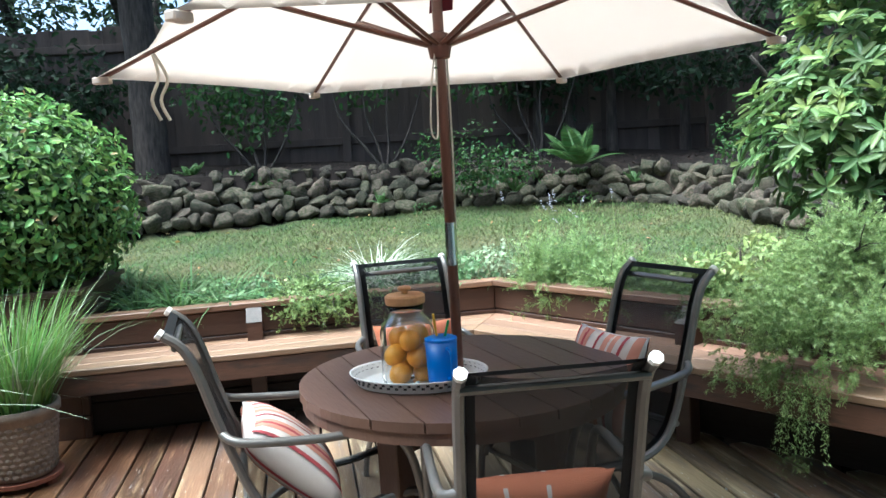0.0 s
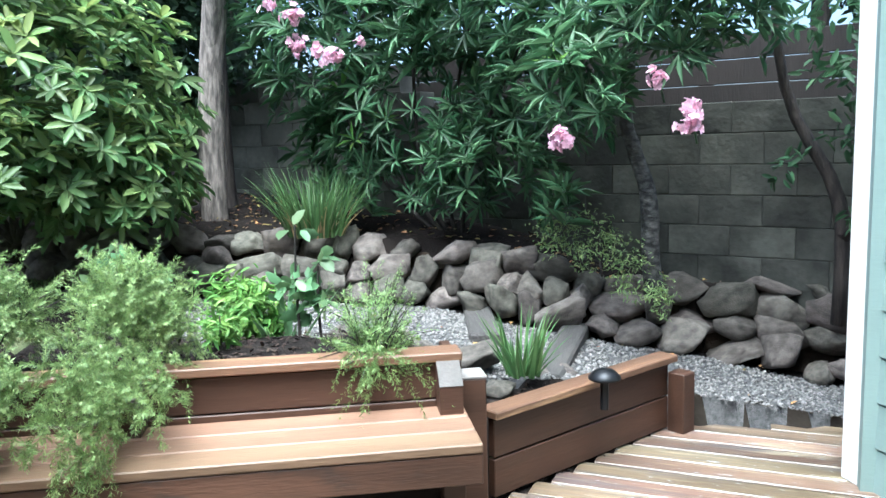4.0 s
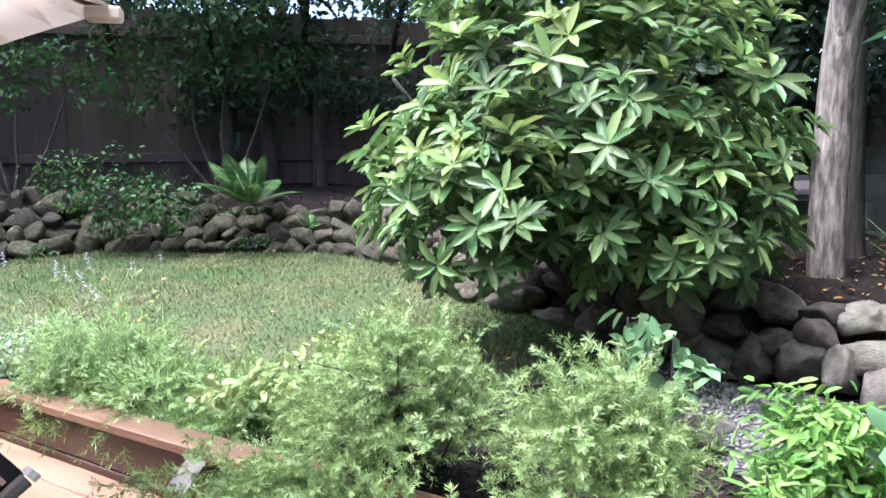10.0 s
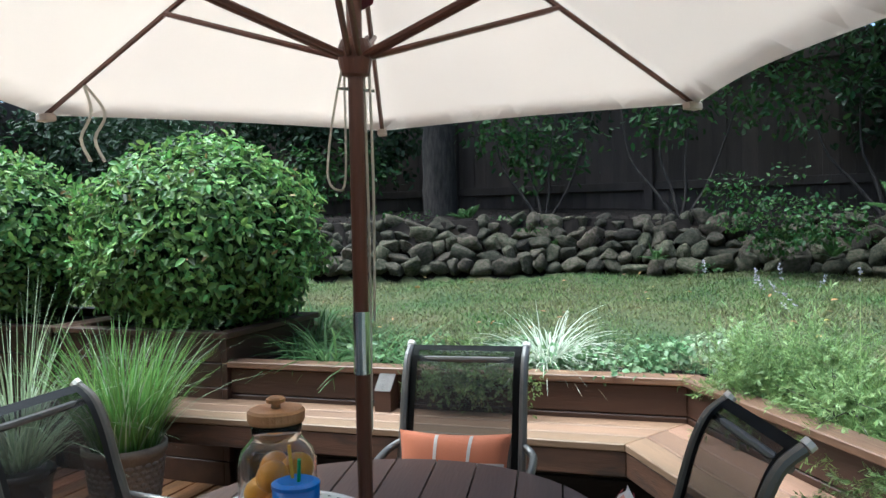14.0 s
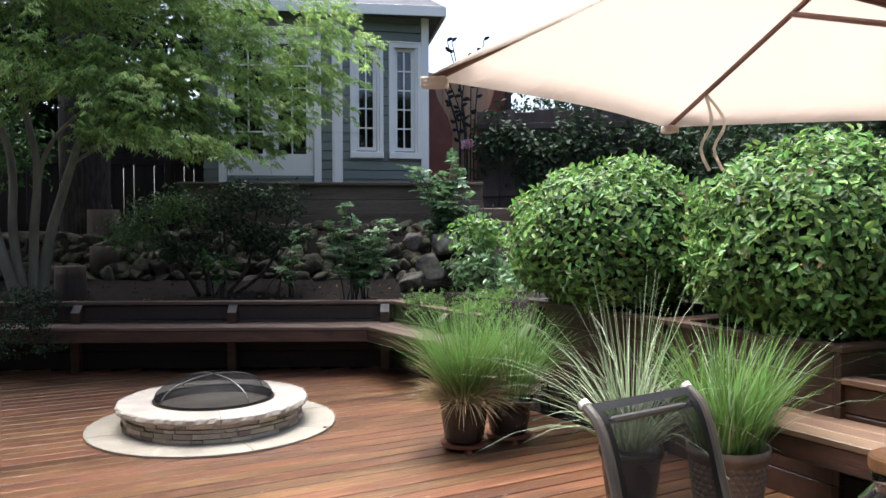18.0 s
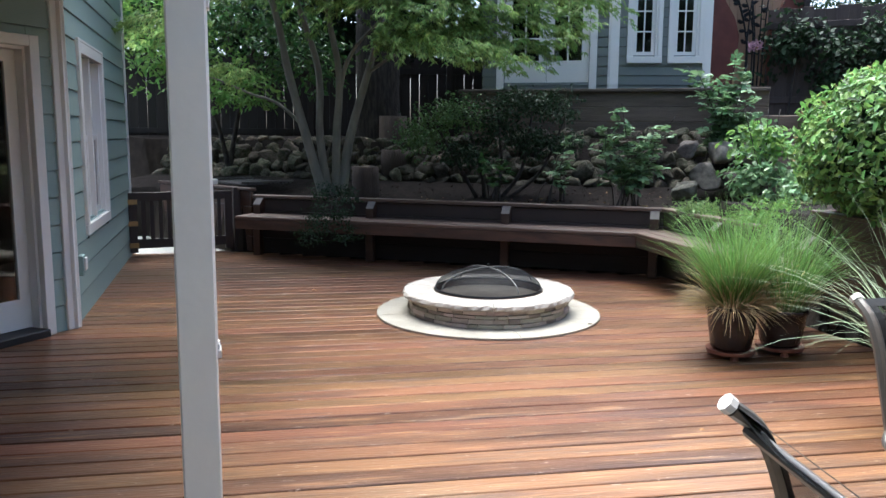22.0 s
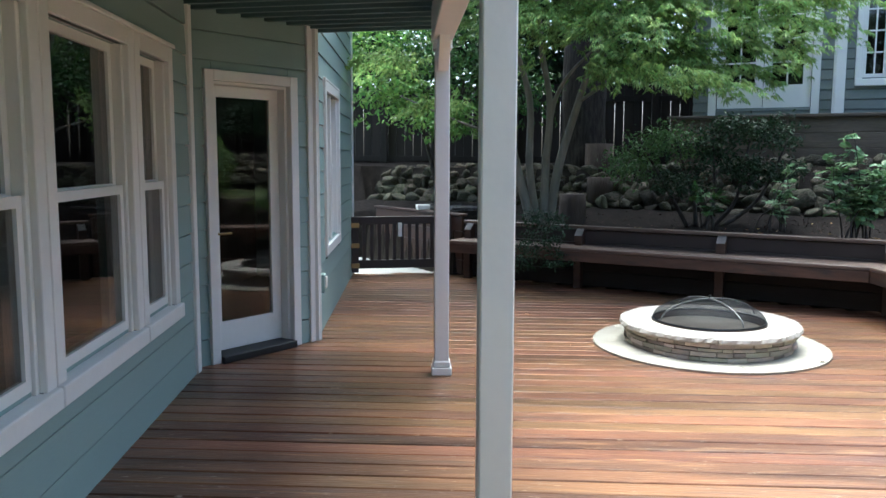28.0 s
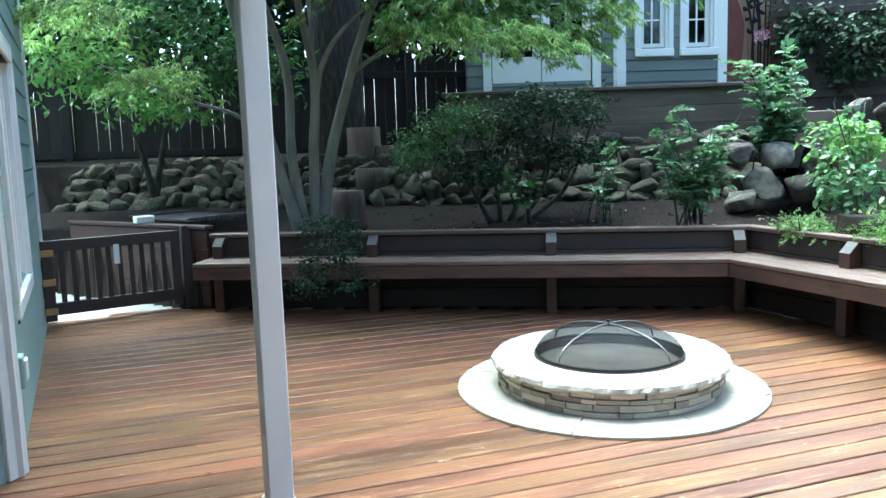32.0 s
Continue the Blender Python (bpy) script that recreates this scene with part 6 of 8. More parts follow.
    cl_ = part("cup_lid", lathe(bmesh.new(), [(0.0, 0.164), (0.056, 0.164), (0.056, 0.172), (0.042, 0.178), (0.0, 0.179)], 28), M_BLUE, p)
    part("handle", tube(bmesh.new(), curve([(0.052, 0, 0.145), (0.088, 0, 0.138), (0.094, 0, 0.09), (0.085, 0, 0.05), (0.049, 0, 0.04)], 16), 0.006, 8), M_BLUE, p)
    part("straw", tube(bmesh.new(), [(0.01, 0.01, 0.17), (0.03, 0.02, 0.235)], 0.0045, 8), M_GREEN, cl_, "green straw")
    part("straw", tube(bmesh.new(), [(-0.01, -0.01, 0.17), (-0.012, -0.018, 0.255)], 0.0045, 8), M_YELLOW, cl_, "yellow straw")


tray_set()


# ---- pots ----
def pot(label, at, r, h, material, feet=True, woven=False):
    p = thing("plant_pot", label, "pot", (*at, 0.0))
    z0 = 0.055 if feet else 0.0
    prof = [(r * 0.72, z0), (r * 0.78, z0 + 0.02), (r * 0.9, z0 + h * 0.5), (r * 0.96, z0 + h * 0.86), (r * 1.03, z0 + h * 0.88), (r * 1.04, z0 + h), (r * 0.95, z0 + h), (r * 0.9, z0 + h * 0.8)]
    smooth(part("pot_body", lathe(bmesh.new(), prof, 32), material, p))
    part("soil", cyl(bmesh.new(), r * 0.9, r * 0.9, z0 + h * 0.78, z0 + h * 0.86, 24), M_SOIL, p)
    if woven:
        n = 9
        for k in range(n):
            z = z0 + h * (0.08 + 0.76 * k / n)
            bm = bmesh.new()
            f = r * (0.79 + 0.17 * (k / n))
            for q in range(26):
                a = 2 * math.pi * (q + 0.5 * (k % 2)) / 26
                m = Matrix.Translation((f * math.cos(a), f * math.sin(a), z)) @ Matrix.Rotation(a, 4, "Z")
                bmesh.ops.create_uvsphere(bm, u_segments=6, v_segments=4, radius=1, matrix=m @ Matrix.Diagonal((0.008, f * 0.115, h * 0.038, 1)))
            part("weave_band", bm, material, p)
    if feet:
        sa_ = part("saucer", lathe(bmesh.new(), [(r * 0.8, 0.03), (r * 0.92, 0.032), (r * 0.95, 0.055), (r * 0.9, 0.055), (r * 0.78, 0.045)], 28), M_TERRA, p, "terracotta saucer")
        for k in range(3):
            a = k * 2.09 + 0.4
            part("pot_foot", lathe(bmesh.new(), [(0.03, 0.0), (0.025, 0.015), (0.02, 0.033)], 8, (r * 0.72 * math.cos(a), r * 0.72 * math.sin(a), 0)), M_TERRA, sa_)
    return p


def tuft(name, label, cat, base, n, length, width, material, spread=0.5, bend=0.9, radius=0.08, extra=None):
    """A clump of arching blades."""
    g = thing(name, label, cat)
    a = RNG.uniform(0, 2 * np.pi, n)
    r = radius * np.sqrt(RNG.uniform(0, 1, n))
    roots = np.stack([base[0] + r * np.cos(a), base[1] + r * np.sin(a), np.full(n, base[2])], 1)
    tilt = spread * RNG.uniform(0, 1, n) ** 0.7
    b = a + RNG.normal(0, 0.4, n)
    d = np.stack([np.sin(tilt) * np.cos(b), np.sin(tilt) * np.sin(b), np.cos(tilt)], 1)
    blades("foliage", roots, d, length * RNG.uniform(0.5, 1.1, n), width, material, g, bend * RNG.uniform(0.5, 1.3, n))
    if extra:
        k = int(n * extra[1])
        blades(extra[2], roots[:k], d[:k] * [1.2, 1.2, 1], length * extra[3] * RNG.uniform(0.5, 1.1, k), width, extra[0], g, bend * RNG.uniform(0.8, 1.6, k))
    return g


pot("dark glazed pot on terracotta feet", (3.55, 4.66), 0.17, 0.30, M_CERAM)
pot("dark glazed pot on a terracotta saucer beside another", (3.93, 4.76), 0.17, 0.26, M_CERAM)
pot("dark ceramic pot behind a patio chair", (4.02, 3.36), 0.17, 0.30, M_CERAM, False)
pot("brown woven-pattern pot on a terracotta saucer", (4.29, 2.90), 0.20, 0.36, M_WICKER, True, True)
g1 = tuft("ornamental_grass", "green and straw ornamental grass spilling over its pot", "grass", (3.55, 4.66, 0.30), 950, 0.84, 0.006, L_GRASS, 0.28, 0.75, 0.11, (L_STRAW, 0.2, "dry_blades", 0.62))
a = RNG.uniform(0, 6.28, 700)
blades("dry_foliage", np.stack([3.55 + 0.12 * np.cos(a), 4.66 + 0.12 * np.sin(a), np.full(700, 0.33)], 1), np.stack([np.cos(a) * 0.8, np.sin(a) * 0.8, RNG.uniform(0.25, 1.6, 700)], 1), RNG.uniform(0.2, 0.38, 700), 0.005, L_STRAW, g1, RNG.uniform(0.5, 1.6, 700), 6)
tuft("ornamental_grass", "tall green ornamental grass in a pot", "grass", (3.93, 4.76, 0.26), 800, 0.82, 0.006, L_GRASS, 0.38, 0.75, 0.12, (L_STRAW, 0.2, "dry_foliage", 0.6))
tuft("variegated_grass", "pale variegated grass arching out of a pot", "grass", (4.02, 3.36, 0.30), 190, 1.02, 0.008, L_PALE, 0.62, 1.0, 0.09)
tuft("variegated_grass", "stiff pale upright grass stems in the same pot", "grass", (4.02, 3.36, 0.30), 46, 1.0, 0.008, L_PALE, 0.26, 0.2, 0.08)
tuft("ornamental_grass", "bright green grass in the woven pot", "grass", (4.29, 2.90, 0.36), 560, 0.70, 0.010, L_GRASS, 0.3, 0.6, 0.15, (L_PALE, 0.12, "pale_foliage", 1.1))


# ---- shrubs and trees ----
def ellipsoid(n, c, r, lo=0.85, hi=1.0, rough=0.12, seed=0.0, zmin=-1.0):
    d = rand_dirs(int(n * 1.6))
    d = d[d[:, 2] > zmin][:n]
    f = RNG.uniform(lo, hi, len(d)) * (1 + rough * np.array([noise.noise(Vector(q * 2.6) + Vector((seed, 0, 0))) for q in d]))
    return np.asarray(c) + d * np.asarray(r) * f[:, None], d


def limbs(parent, paths, r0, r1, material, name="limb"):
    for p in paths:
        smooth(part(name, tube(bmesh.new(), curve(p, 10), r0, 8, r1), material, parent))


def clipped_shrub(label, c, r, n, z_soil):
    s = thing("clipped_shrub", label, "shrub")
    stems = []
    for k in range(5):
        a = k * 1.26
        stems.append([(c[0] + 0.06 * math.cos(a), c[1] + 0.06 * math.sin(a), z_soil), (c[0] + 0.15 * math.cos(a), c[1] + 0.15 * math.sin(a), c[2] - r[2] * 0.6), (c[0] + r[0] * 0.55 * math.cos(a), c[1] + r[1] * 0.55 * math.sin(a), c[2])])
    limbs(s, stems, 0.028, 0.012, M_BARK2, "stem")
    p, d = ellipsoid(n, c, r, 0.82, 1.06, 0.2, c[0], -0.92)
    nn = len(p)
    out = unit(d + RNG.normal(size=(nn, 3)) * 0.5 + [0, 0, 0.35])
    dr = unit(np.cross(out, RNG.normal(size=(nn, 3))) + out * 0.35 - [0, 0, 0.25])
    leaves("crown", p, dr, out, RNG.uniform(0.038, 0.074, nn), 0.5, L_HEDGE, s, 0.16, 0.25, 0.4)
    # Near-black inner leaves: shade inside the crown put into leaf colour.
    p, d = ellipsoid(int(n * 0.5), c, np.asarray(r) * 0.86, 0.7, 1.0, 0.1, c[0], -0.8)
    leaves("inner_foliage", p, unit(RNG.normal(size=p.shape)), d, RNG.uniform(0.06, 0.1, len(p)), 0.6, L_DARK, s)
    k = 300
    p, d = ellipsoid(k, c, np.asarray(r) * 1.03, 0.98, 1.05, 0.1, c[0], 0.0)
    leaves("young_foliage", p, unit(d + [0, 0, 0.2] + RNG.normal(size=p.shape) * 0.6), unit(d + RNG.normal(size=p.shape) * 0.5), RNG.uniform(0.045, 0.075, len(p)), 0.46, L_LIME, s)
    p, d = ellipsoid(60, c, np.asarray(r) * 1.04, 1.0, 1.06, 0.1, c[0], -0.2)
    leaves("red_tip", p, unit(d + [0, 0, 0.3] + RNG.normal(size=p.shape) * 0.5), unit(d + RNG.normal(size=p.shape) * 0.5), RNG.uniform(0.03, 0.055, len(p)), 0.46, L_TIP, s)
    return s


def cloud(name, label, cat, blobs, n, size, ratio, material, stems=(), bark=None, r0=0.03, r1=0.012, fold=0.12, lo=0.35, up=0.4, second=None):
    """A loose shrub or crown: leaves scattered through uneven blobs, in sprays, with stems."""
    s = thing(name, label, cat)
    if stems:
        limbs(s, stems, r0, r1, bark or M_BARK2, "stem")
    vol = np.array([b[1][0] * b[1][1] * b[1][2] for b in blobs]) ** 0.67
    cnt = (n * vol / vol.sum()).astype(int)
    P, D = [], []
    for (c, r), k in zip(blobs, cnt):
        m = max(4, k // 14)
        q, d = ellipsoid(m, c, r, lo, 1.0, 0.3, c[0] + c[1], -0.9)
        rep = max(1, k // len(q))
        spread = np.asarray(r) * 0.22
        P.append(np.repeat(q, rep, 0) + RNG.normal(size=(len(q) * rep, 3)) * np.minimum(spread, 0.13) * [1, 1, 0.55])
        D.append(np.repeat(d, rep, 0))
    P, D = np.concatenate(P), np.concatenate(D)
    nn = len(P)
    out = unit(D * 0.4 + RNG.normal(size=(nn, 3)) * 0.45 + [0, 0, up])
    dr = unit(np.cross(out, RNG.normal(size=(nn, 3))) + D * 0.3 - [0, 0, 0.15])
    if second:
        k = int(nn * second[1])
        leaves("young_foliage", P[:k], dr[:k], out[:k], RNG.uniform(size[0], size[1], k), ratio, second[0], s, fold)
        P, dr, out = P[k:], dr[k:], out[k:]
    leaves("crown", P, dr, out, RNG.uniform(size[0], size[1], len(P)), ratio, material, s, fold)
    return s


def whorls(name, label, cat, blobs, n, per, size, ratio, material, stems=(), bark=None, young=None, lift=0.35, zmin=-0.9, r0=0.03):
    """A shrub with leaves in rosettes at the twig ends."""
    s = thing(name, label, cat)
    if stems:
        limbs(s, stems, r0, 0.01, bark or M_BARK2, "stem")
    vol = np.array([b[1][0] * b[1][1] * b[1][2] for b in blobs]) ** 0.67
    groups = {0: [], 1: []}
    for (c, r), k in zip(blobs, (n * vol / vol.sum()).astype(int)):
        q, d = ellipsoid(max(k, 3), c, r, 0.72, 1.05, 0.28, c[0] * 3 + c[1], zmin)
        for p, o in zip(q, d):
            ax = o * 0.75 + np.array([0, 0, 0.75]) + RNG.normal(size=3) * 0.25
            ax = ax / np.linalg.norm(ax)
            a0 = RNG.uniform(0, 6.28)
            u = np.cross(ax, [0.3, 0.5, 0.8])
            u = u / np.linalg.norm(u)
            v = np.cross(ax, u)
            sz = RNG.uniform(*size)
            yg = 1 if young and o[2] > 0.1 and RNG.uniform() < young[1] else 0
            for j in range(per):
                a = a0 + j * 2.4
                l = lift + (0.5 if yg and j > per * 0.5 else 0) + RNG.uniform(-0.15, 0.15)
                dd = (u * math.cos(a) + v * math.sin(a)) + ax * l
                groups[yg and (1 if j > per * 0.3 else 0)].append((p + RNG.normal(size=3) * 0.008, dd, ax, sz * RNG.uniform(0.75, 1.1)))
    for key, m_, nm in ((0, material, "crown"), (1, young[0] if young else None, "young_foliage")):
        g = groups[key]
        if g:
            leaves(nm, np.array([x[0] for x in g]), np.array([x[1] for x in g]), np.array([x[2] for x in g]), np.array([x[3] for x in g]), ratio, m_, s, 0.10, 0.22, 0.55)
    return s


def trunk(parent, pts, r0, r1, material, name="trunk"):
    bm = tube(bmesh.new(), curve(pts, 24), r0, 14, r1)
    for v in bm.verts:
        k = noise.noise(v.co * 5) * 0.12 + noise.noise(v.co * 17) * 0.05
        c = min(curve(pts, 24), key=lambda q: (q - v.co).length)
        v.co = c + (v.co - c) * (1 + k)
    return smooth(part(name, bm, material, parent))


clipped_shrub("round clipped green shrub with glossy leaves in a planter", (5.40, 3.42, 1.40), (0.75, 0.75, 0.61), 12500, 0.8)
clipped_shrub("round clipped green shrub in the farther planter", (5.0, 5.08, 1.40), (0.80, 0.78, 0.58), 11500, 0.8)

RH = (5.2, -2.34, 1.88)
whorls("rhododendron", "large glossy rhododendron above the rock wall", "shrub", [(RH, (0.88, 0.86, 0.80)), ((RH[0] - 0.1, RH[1] + 0.5, 1.5), (0.6, 0.6, 0.42)), ((RH[0] + 0.2, RH[1] - 0.55, 1.52), (0.62, 0.58, 0.42)), ((RH[0] - 0.35, RH[1] - 0.2, 1.42), (0.55, 0.6, 0.42)), ((RH[0] + 0.35, RH[1] - 1.15, 1.72), (0.3, 0.4, 0.2)), ((RH[0] - 0.05, RH[1] + 0.1, 2.45), (0.6, 0.65, 0.3))], 1020, 9, (0.10, 0.15), 0.32, L_RHODO,
       [[(RH[0] + 0.4, RH[1] - 0.1, 1.0), (RH[0] + 0.2 * k, RH[1] + 0.15 * (k - 1), 1.5), (RH[0] + 0.3 * (k - 1), RH[1] + 0.4 * (k - 1), 2.1)] for k in range(4)], None, (L_RHODY, 0.42))
OB = [((3.85, -4.35, 1.75), (0.85, 0.5, 0.75)), ((4.5, -4.2, 2.4), (0.8, 0.5, 0.6)), ((3.0, -4.25, 2.45), (0.9, 0.5, 0.6)), ((2.1, -4.1, 2.4), (0.7, 0.45, 0.5)), ((1.75, -3.95, 2.2), (0.35, 0.3, 0.3)), ((3.4, -4.2, 3.1), (1.6, 0.6, 0.6)), ((2.35, -3.7, 1.85), (0.25, 0.25, 0.3)), ((3.15, -4.2, 1.35), (0.5, 0.3, 0.35)), ((2.75, -4.25, 1.9), (0.45, 0.35, 0.4)), ((2.65, -4.0, 1.15), (0.16, 0.14, 0.12)), ((4.4, -4.3, 1.5), (0.4, 0.3, 0.4))]
OLE = whorls("oleander", "tall oleander with narrow dark green leaves", "shrub", OB, 1250, 10, (0.12, 0.21), 0.15, L_OLEA,
       [[(3.6 + 0.05 * k, -4.6, 0.85), (3.45 + 0.2 * k, -4.45, 1.35), (2.9 + 0.45 * k, -4.3, 2.3)] for k in range(5)], None, (L_LIME, 0.05), 0.6, -0.9, 0.02)
ot = thing("oleander_tree", "oleander trunk with mottled dark bark", "tree")
trunk(ot, [(2.10, -4.27, 0.60), (2.115, -4.25, 0.85), (2.13, -4.25, 1.19), (2.21, -4.25, 1.45), (2.26, -4.22, 1.7), (2.2, -4.2, 2.3)], 0.06, 0.034, M_MOTTLE)


def bloom(at, n, r):
    P, D, N = [], [], []
    for k in range(n):
        c = RNG.normal(size=3) * r * 0.6
        ax = unit(c + [0, 0, 0.02] + RNG.normal(size=3) * 0.03)
        u = unit(np.cross(ax, [0.2, 0.9, 0.3]))
        v = np.cross(ax, u)
        for j in range(5):
            a = j * 1.2566
            P.append(c + np.asarray(at))
            D.append(u * math.cos(a) + v * math.sin(a) + ax * 0.25)
            N.append(ax)
    leaves("flower_head", np.array(P), np.array(D), np.array(N), 0.027, 0.8, L_PINK, OLE, 0.1, 0.1, 0.65)["label"] = "pink oleander flowers"
    part("flower_stem", tube(bmesh.new(), [at, (at[0] + 0.05, at[1] - 0.2, at[2] + 0.02), (at[0] + 0.1, at[1] - 0.5, at[2] - 0.1)], 0.006, 5), L_OLEA, OLE)


for at, n, r in (((2.25, -3.2, 1.545), 24, 0.05), ((1.67, -3.4, 1.60), 24, 0.055), ((1.69, -3.45, 1.68), 14, 0.04), ((1.9, -3.6, 1.83), 16, 0.04), ((4.08, -3.4, 2.32), 26, 0.06), ((4.05, -3.4, 2.15), 24, 0.055), ((3.78, -3.4, 2.07), 26, 0.055), ((3.9, -3.42, 2.10), 12, 0.04), ((4.26, -3.4, 2.41), 14, 0.045), ((3.72, -3.6, 2.17), 8, 0.03)):
    bloom(at, int(n * 1.2), r * 0.8)

tt = thing("tree", "straight grey-barked tree in the mulch bed", "tree")
trunk(tt, [(5.25, -3.77, 0.96), (5.25, -3.77, 1.2), (5.24, -3.78, 1.7), (5.22, -3.79, 2.1), (5.16, -3.82, 2.6), (5.08, -3.85, 3.6)], 0.098, 0.08, M_BARK)
trunk(tt, [(5.22, -3.79, 2.0), (5.26, -3.86, 2.4), (5.36, -4.0, 3.3)], 0.08, 0.055, M_BARK, "limb")
trunk(tt, [(5.2, -3.79, 2.2), (5.1, -3.74, 2.55), (4.85, -3.68, 3.2)], 0.06, 0.045, M_BARK, "limb")
pl = [((5.6, -4.3, 5.0), (1.3, 1.2, 0.8)), ((6.6, -4.6, 2.6), (1.1, 0.5, 0.9)), ((7.6, -4.2, 2.4), (1.0, 0.7, 0.9))]
cloud("evergreen_screen", "dark green leaves behind the tree", "tree", pl, 12000, (0.08, 0.14), 0.5, L_DARK, [[(c[0], c[1], 0.9), (c[0] + 0.05, c[1], 1.6), (c[0], c[1], c[2])] for c, r in pl], M_BARK2, 0.08, 0.03)
tuft("daylily", "clump of strappy green leaves in the mulch", "plant", (4.22, -3.70, 0.94), 330, 0.50, 0.013, L_LILY, 0.46, 0.45, 0.19, (L_STRAW, 0.12, "dry_foliage", 0.55))
tuft("young_iris", "small clump of iris leaves beside the path light", "plant", (2.35, -2.95, 0.42), 70, 0.32, 0.02, L_LILY, 0.55, 0.3, 0.08)

# maple
mp = thing("maple_tree", "multi-stemmed green maple above the bench", "tree")
for pts, r, e in (([(0.22, 9.42, 0.62), (0.02, 9.4, 1.35), (-0.2, 9.4, 2.18), (-0.34, 9.35, 2.9), (-0.66, 9.2, 4.0)], 0.066, 0.03),
                  ([(0.28, 9.46, 0.62), (0.16, 9.45, 1.4), (0.15, 9.45, 2.25), (-0.1, 9.4, 3.1), (-0.25, 9.3, 4.0)], 0.055, 0.026),
                  ([(0.36, 9.40, 0.62), (0.37, 9.4, 1.4), (0.41, 9.4, 2.17), (0.29, 9.38, 2.9), (0.2, 9.3, 3.9)], 0.058, 0.026),
                  ([(0.42, 9.42, 0.62), (0.52, 9.4, 1.35), (0.67, 9.4, 1.9), (0.86, 9.35, 2.5), (1.06, 9.3, 2.95), (1.6, 9.1, 3.8)], 0.064, 0.026),
                  ([(0.42, 9.4, 2.0), (0.5, 9.38, 2.3), (0.72, 9.3, 2.62), (1.3, 9.0, 3.1)], 0.032, 0.014),
                  ([(0.76, 9.38, 2.2), (1.2, 9.1, 2.45), (1.9, 8.7, 2.7)], 0.024, 0.01),
                  ([(0.02, 9.4, 1.5), (-0.33, 9.4, 1.82), (-0.71, 9.38, 1.96), (-1.5, 9.3, 2.3)], 0.022, 0.01)):
    trunk(mp, pts, r, e, M_MAPLEB, "stem" if r > 0.04 else "limb")
# The first pads, high and out of view, are added to cast shade.
LAY = [((0.4, 8.7, 4.2), (1.9, 1.3, 0.3)), ((2.0, 8.7, 4.3), (1.6, 1.2, 0.3)), ((-1.2, 9.0, 4.3), (1.6, 1.3, 0.3)), ((0.8, 9.4, 4.8), (2.2, 1.2, 0.35)), ((0.6, 8.2, 3.9), (1.8, 0.9, 0.25)), ((1.9, 8.3, 2.6), (0.95, 0.8, 0.18)), ((2.75, 8.2, 2.75), (0.8, 0.7, 0.16)), ((1.4, 8.0, 2.95), (1.3, 0.8, 0.2)), ((0.4, 8.7, 3.3), (1.7, 1.0, 0.25)), ((2.2, 8.6, 3.25), (1.2, 0.9, 0.2)), ((-1.7, 8.9, 2.75), (0.8, 0.6, 0.15)), ((1.0, 8.9, 3.75), (1.9, 1.1, 0.3)), ((0.7, 8.9, 4.2), (1.8, 1.2, 0.35)), ((2.4, 8.6, 3.75), (0.9, 0.8, 0.25)), ((1.5, 7.7, 2.42), (0.45, 0.35, 0.08)), ((2.1, 7.7, 2.35), (0.6, 0.45, 0.1)), ((-1.1, 9.0, 2.2), (0.5, 0.4, 0.08)), ((3.3, 8.3, 3.2), (0.6, 0.6, 0.16)), ((3.6, 8.4, 3.65), (0.65, 0.6, 0.18)), ((2.9, 8.4, 3.5), (0.9, 0.7, 0.22)), ((2.45, 8.2, 2.42), (0.65, 0.5, 0.12)), ((1.35, 8.1, 2.5), (0.6, 0.5, 0.12)), ((1.6, 8.5, 3.3), (1.2, 0.8, 0.2)), ((3.0, 8.2, 2.95), (0.8, 0.6, 0.16)), ((0.4, 8.4, 3.2), (0.9, 0.6, 0.18)), ((-0.5, 8.6, 3.6), (1.0, 0.7, 0.2)), ((1.8, 8.1, 2.75), (0.9, 0.6, 0.16)), ((2.6, 8.5, 4.0), (1.3, 0.9, 0.25)), ((0.95, 8.2, 3.0), (0.7, 0.6, 0.14)), ((0.3, 8.1, 3.05), (0.6, 0.5, 0.1))]


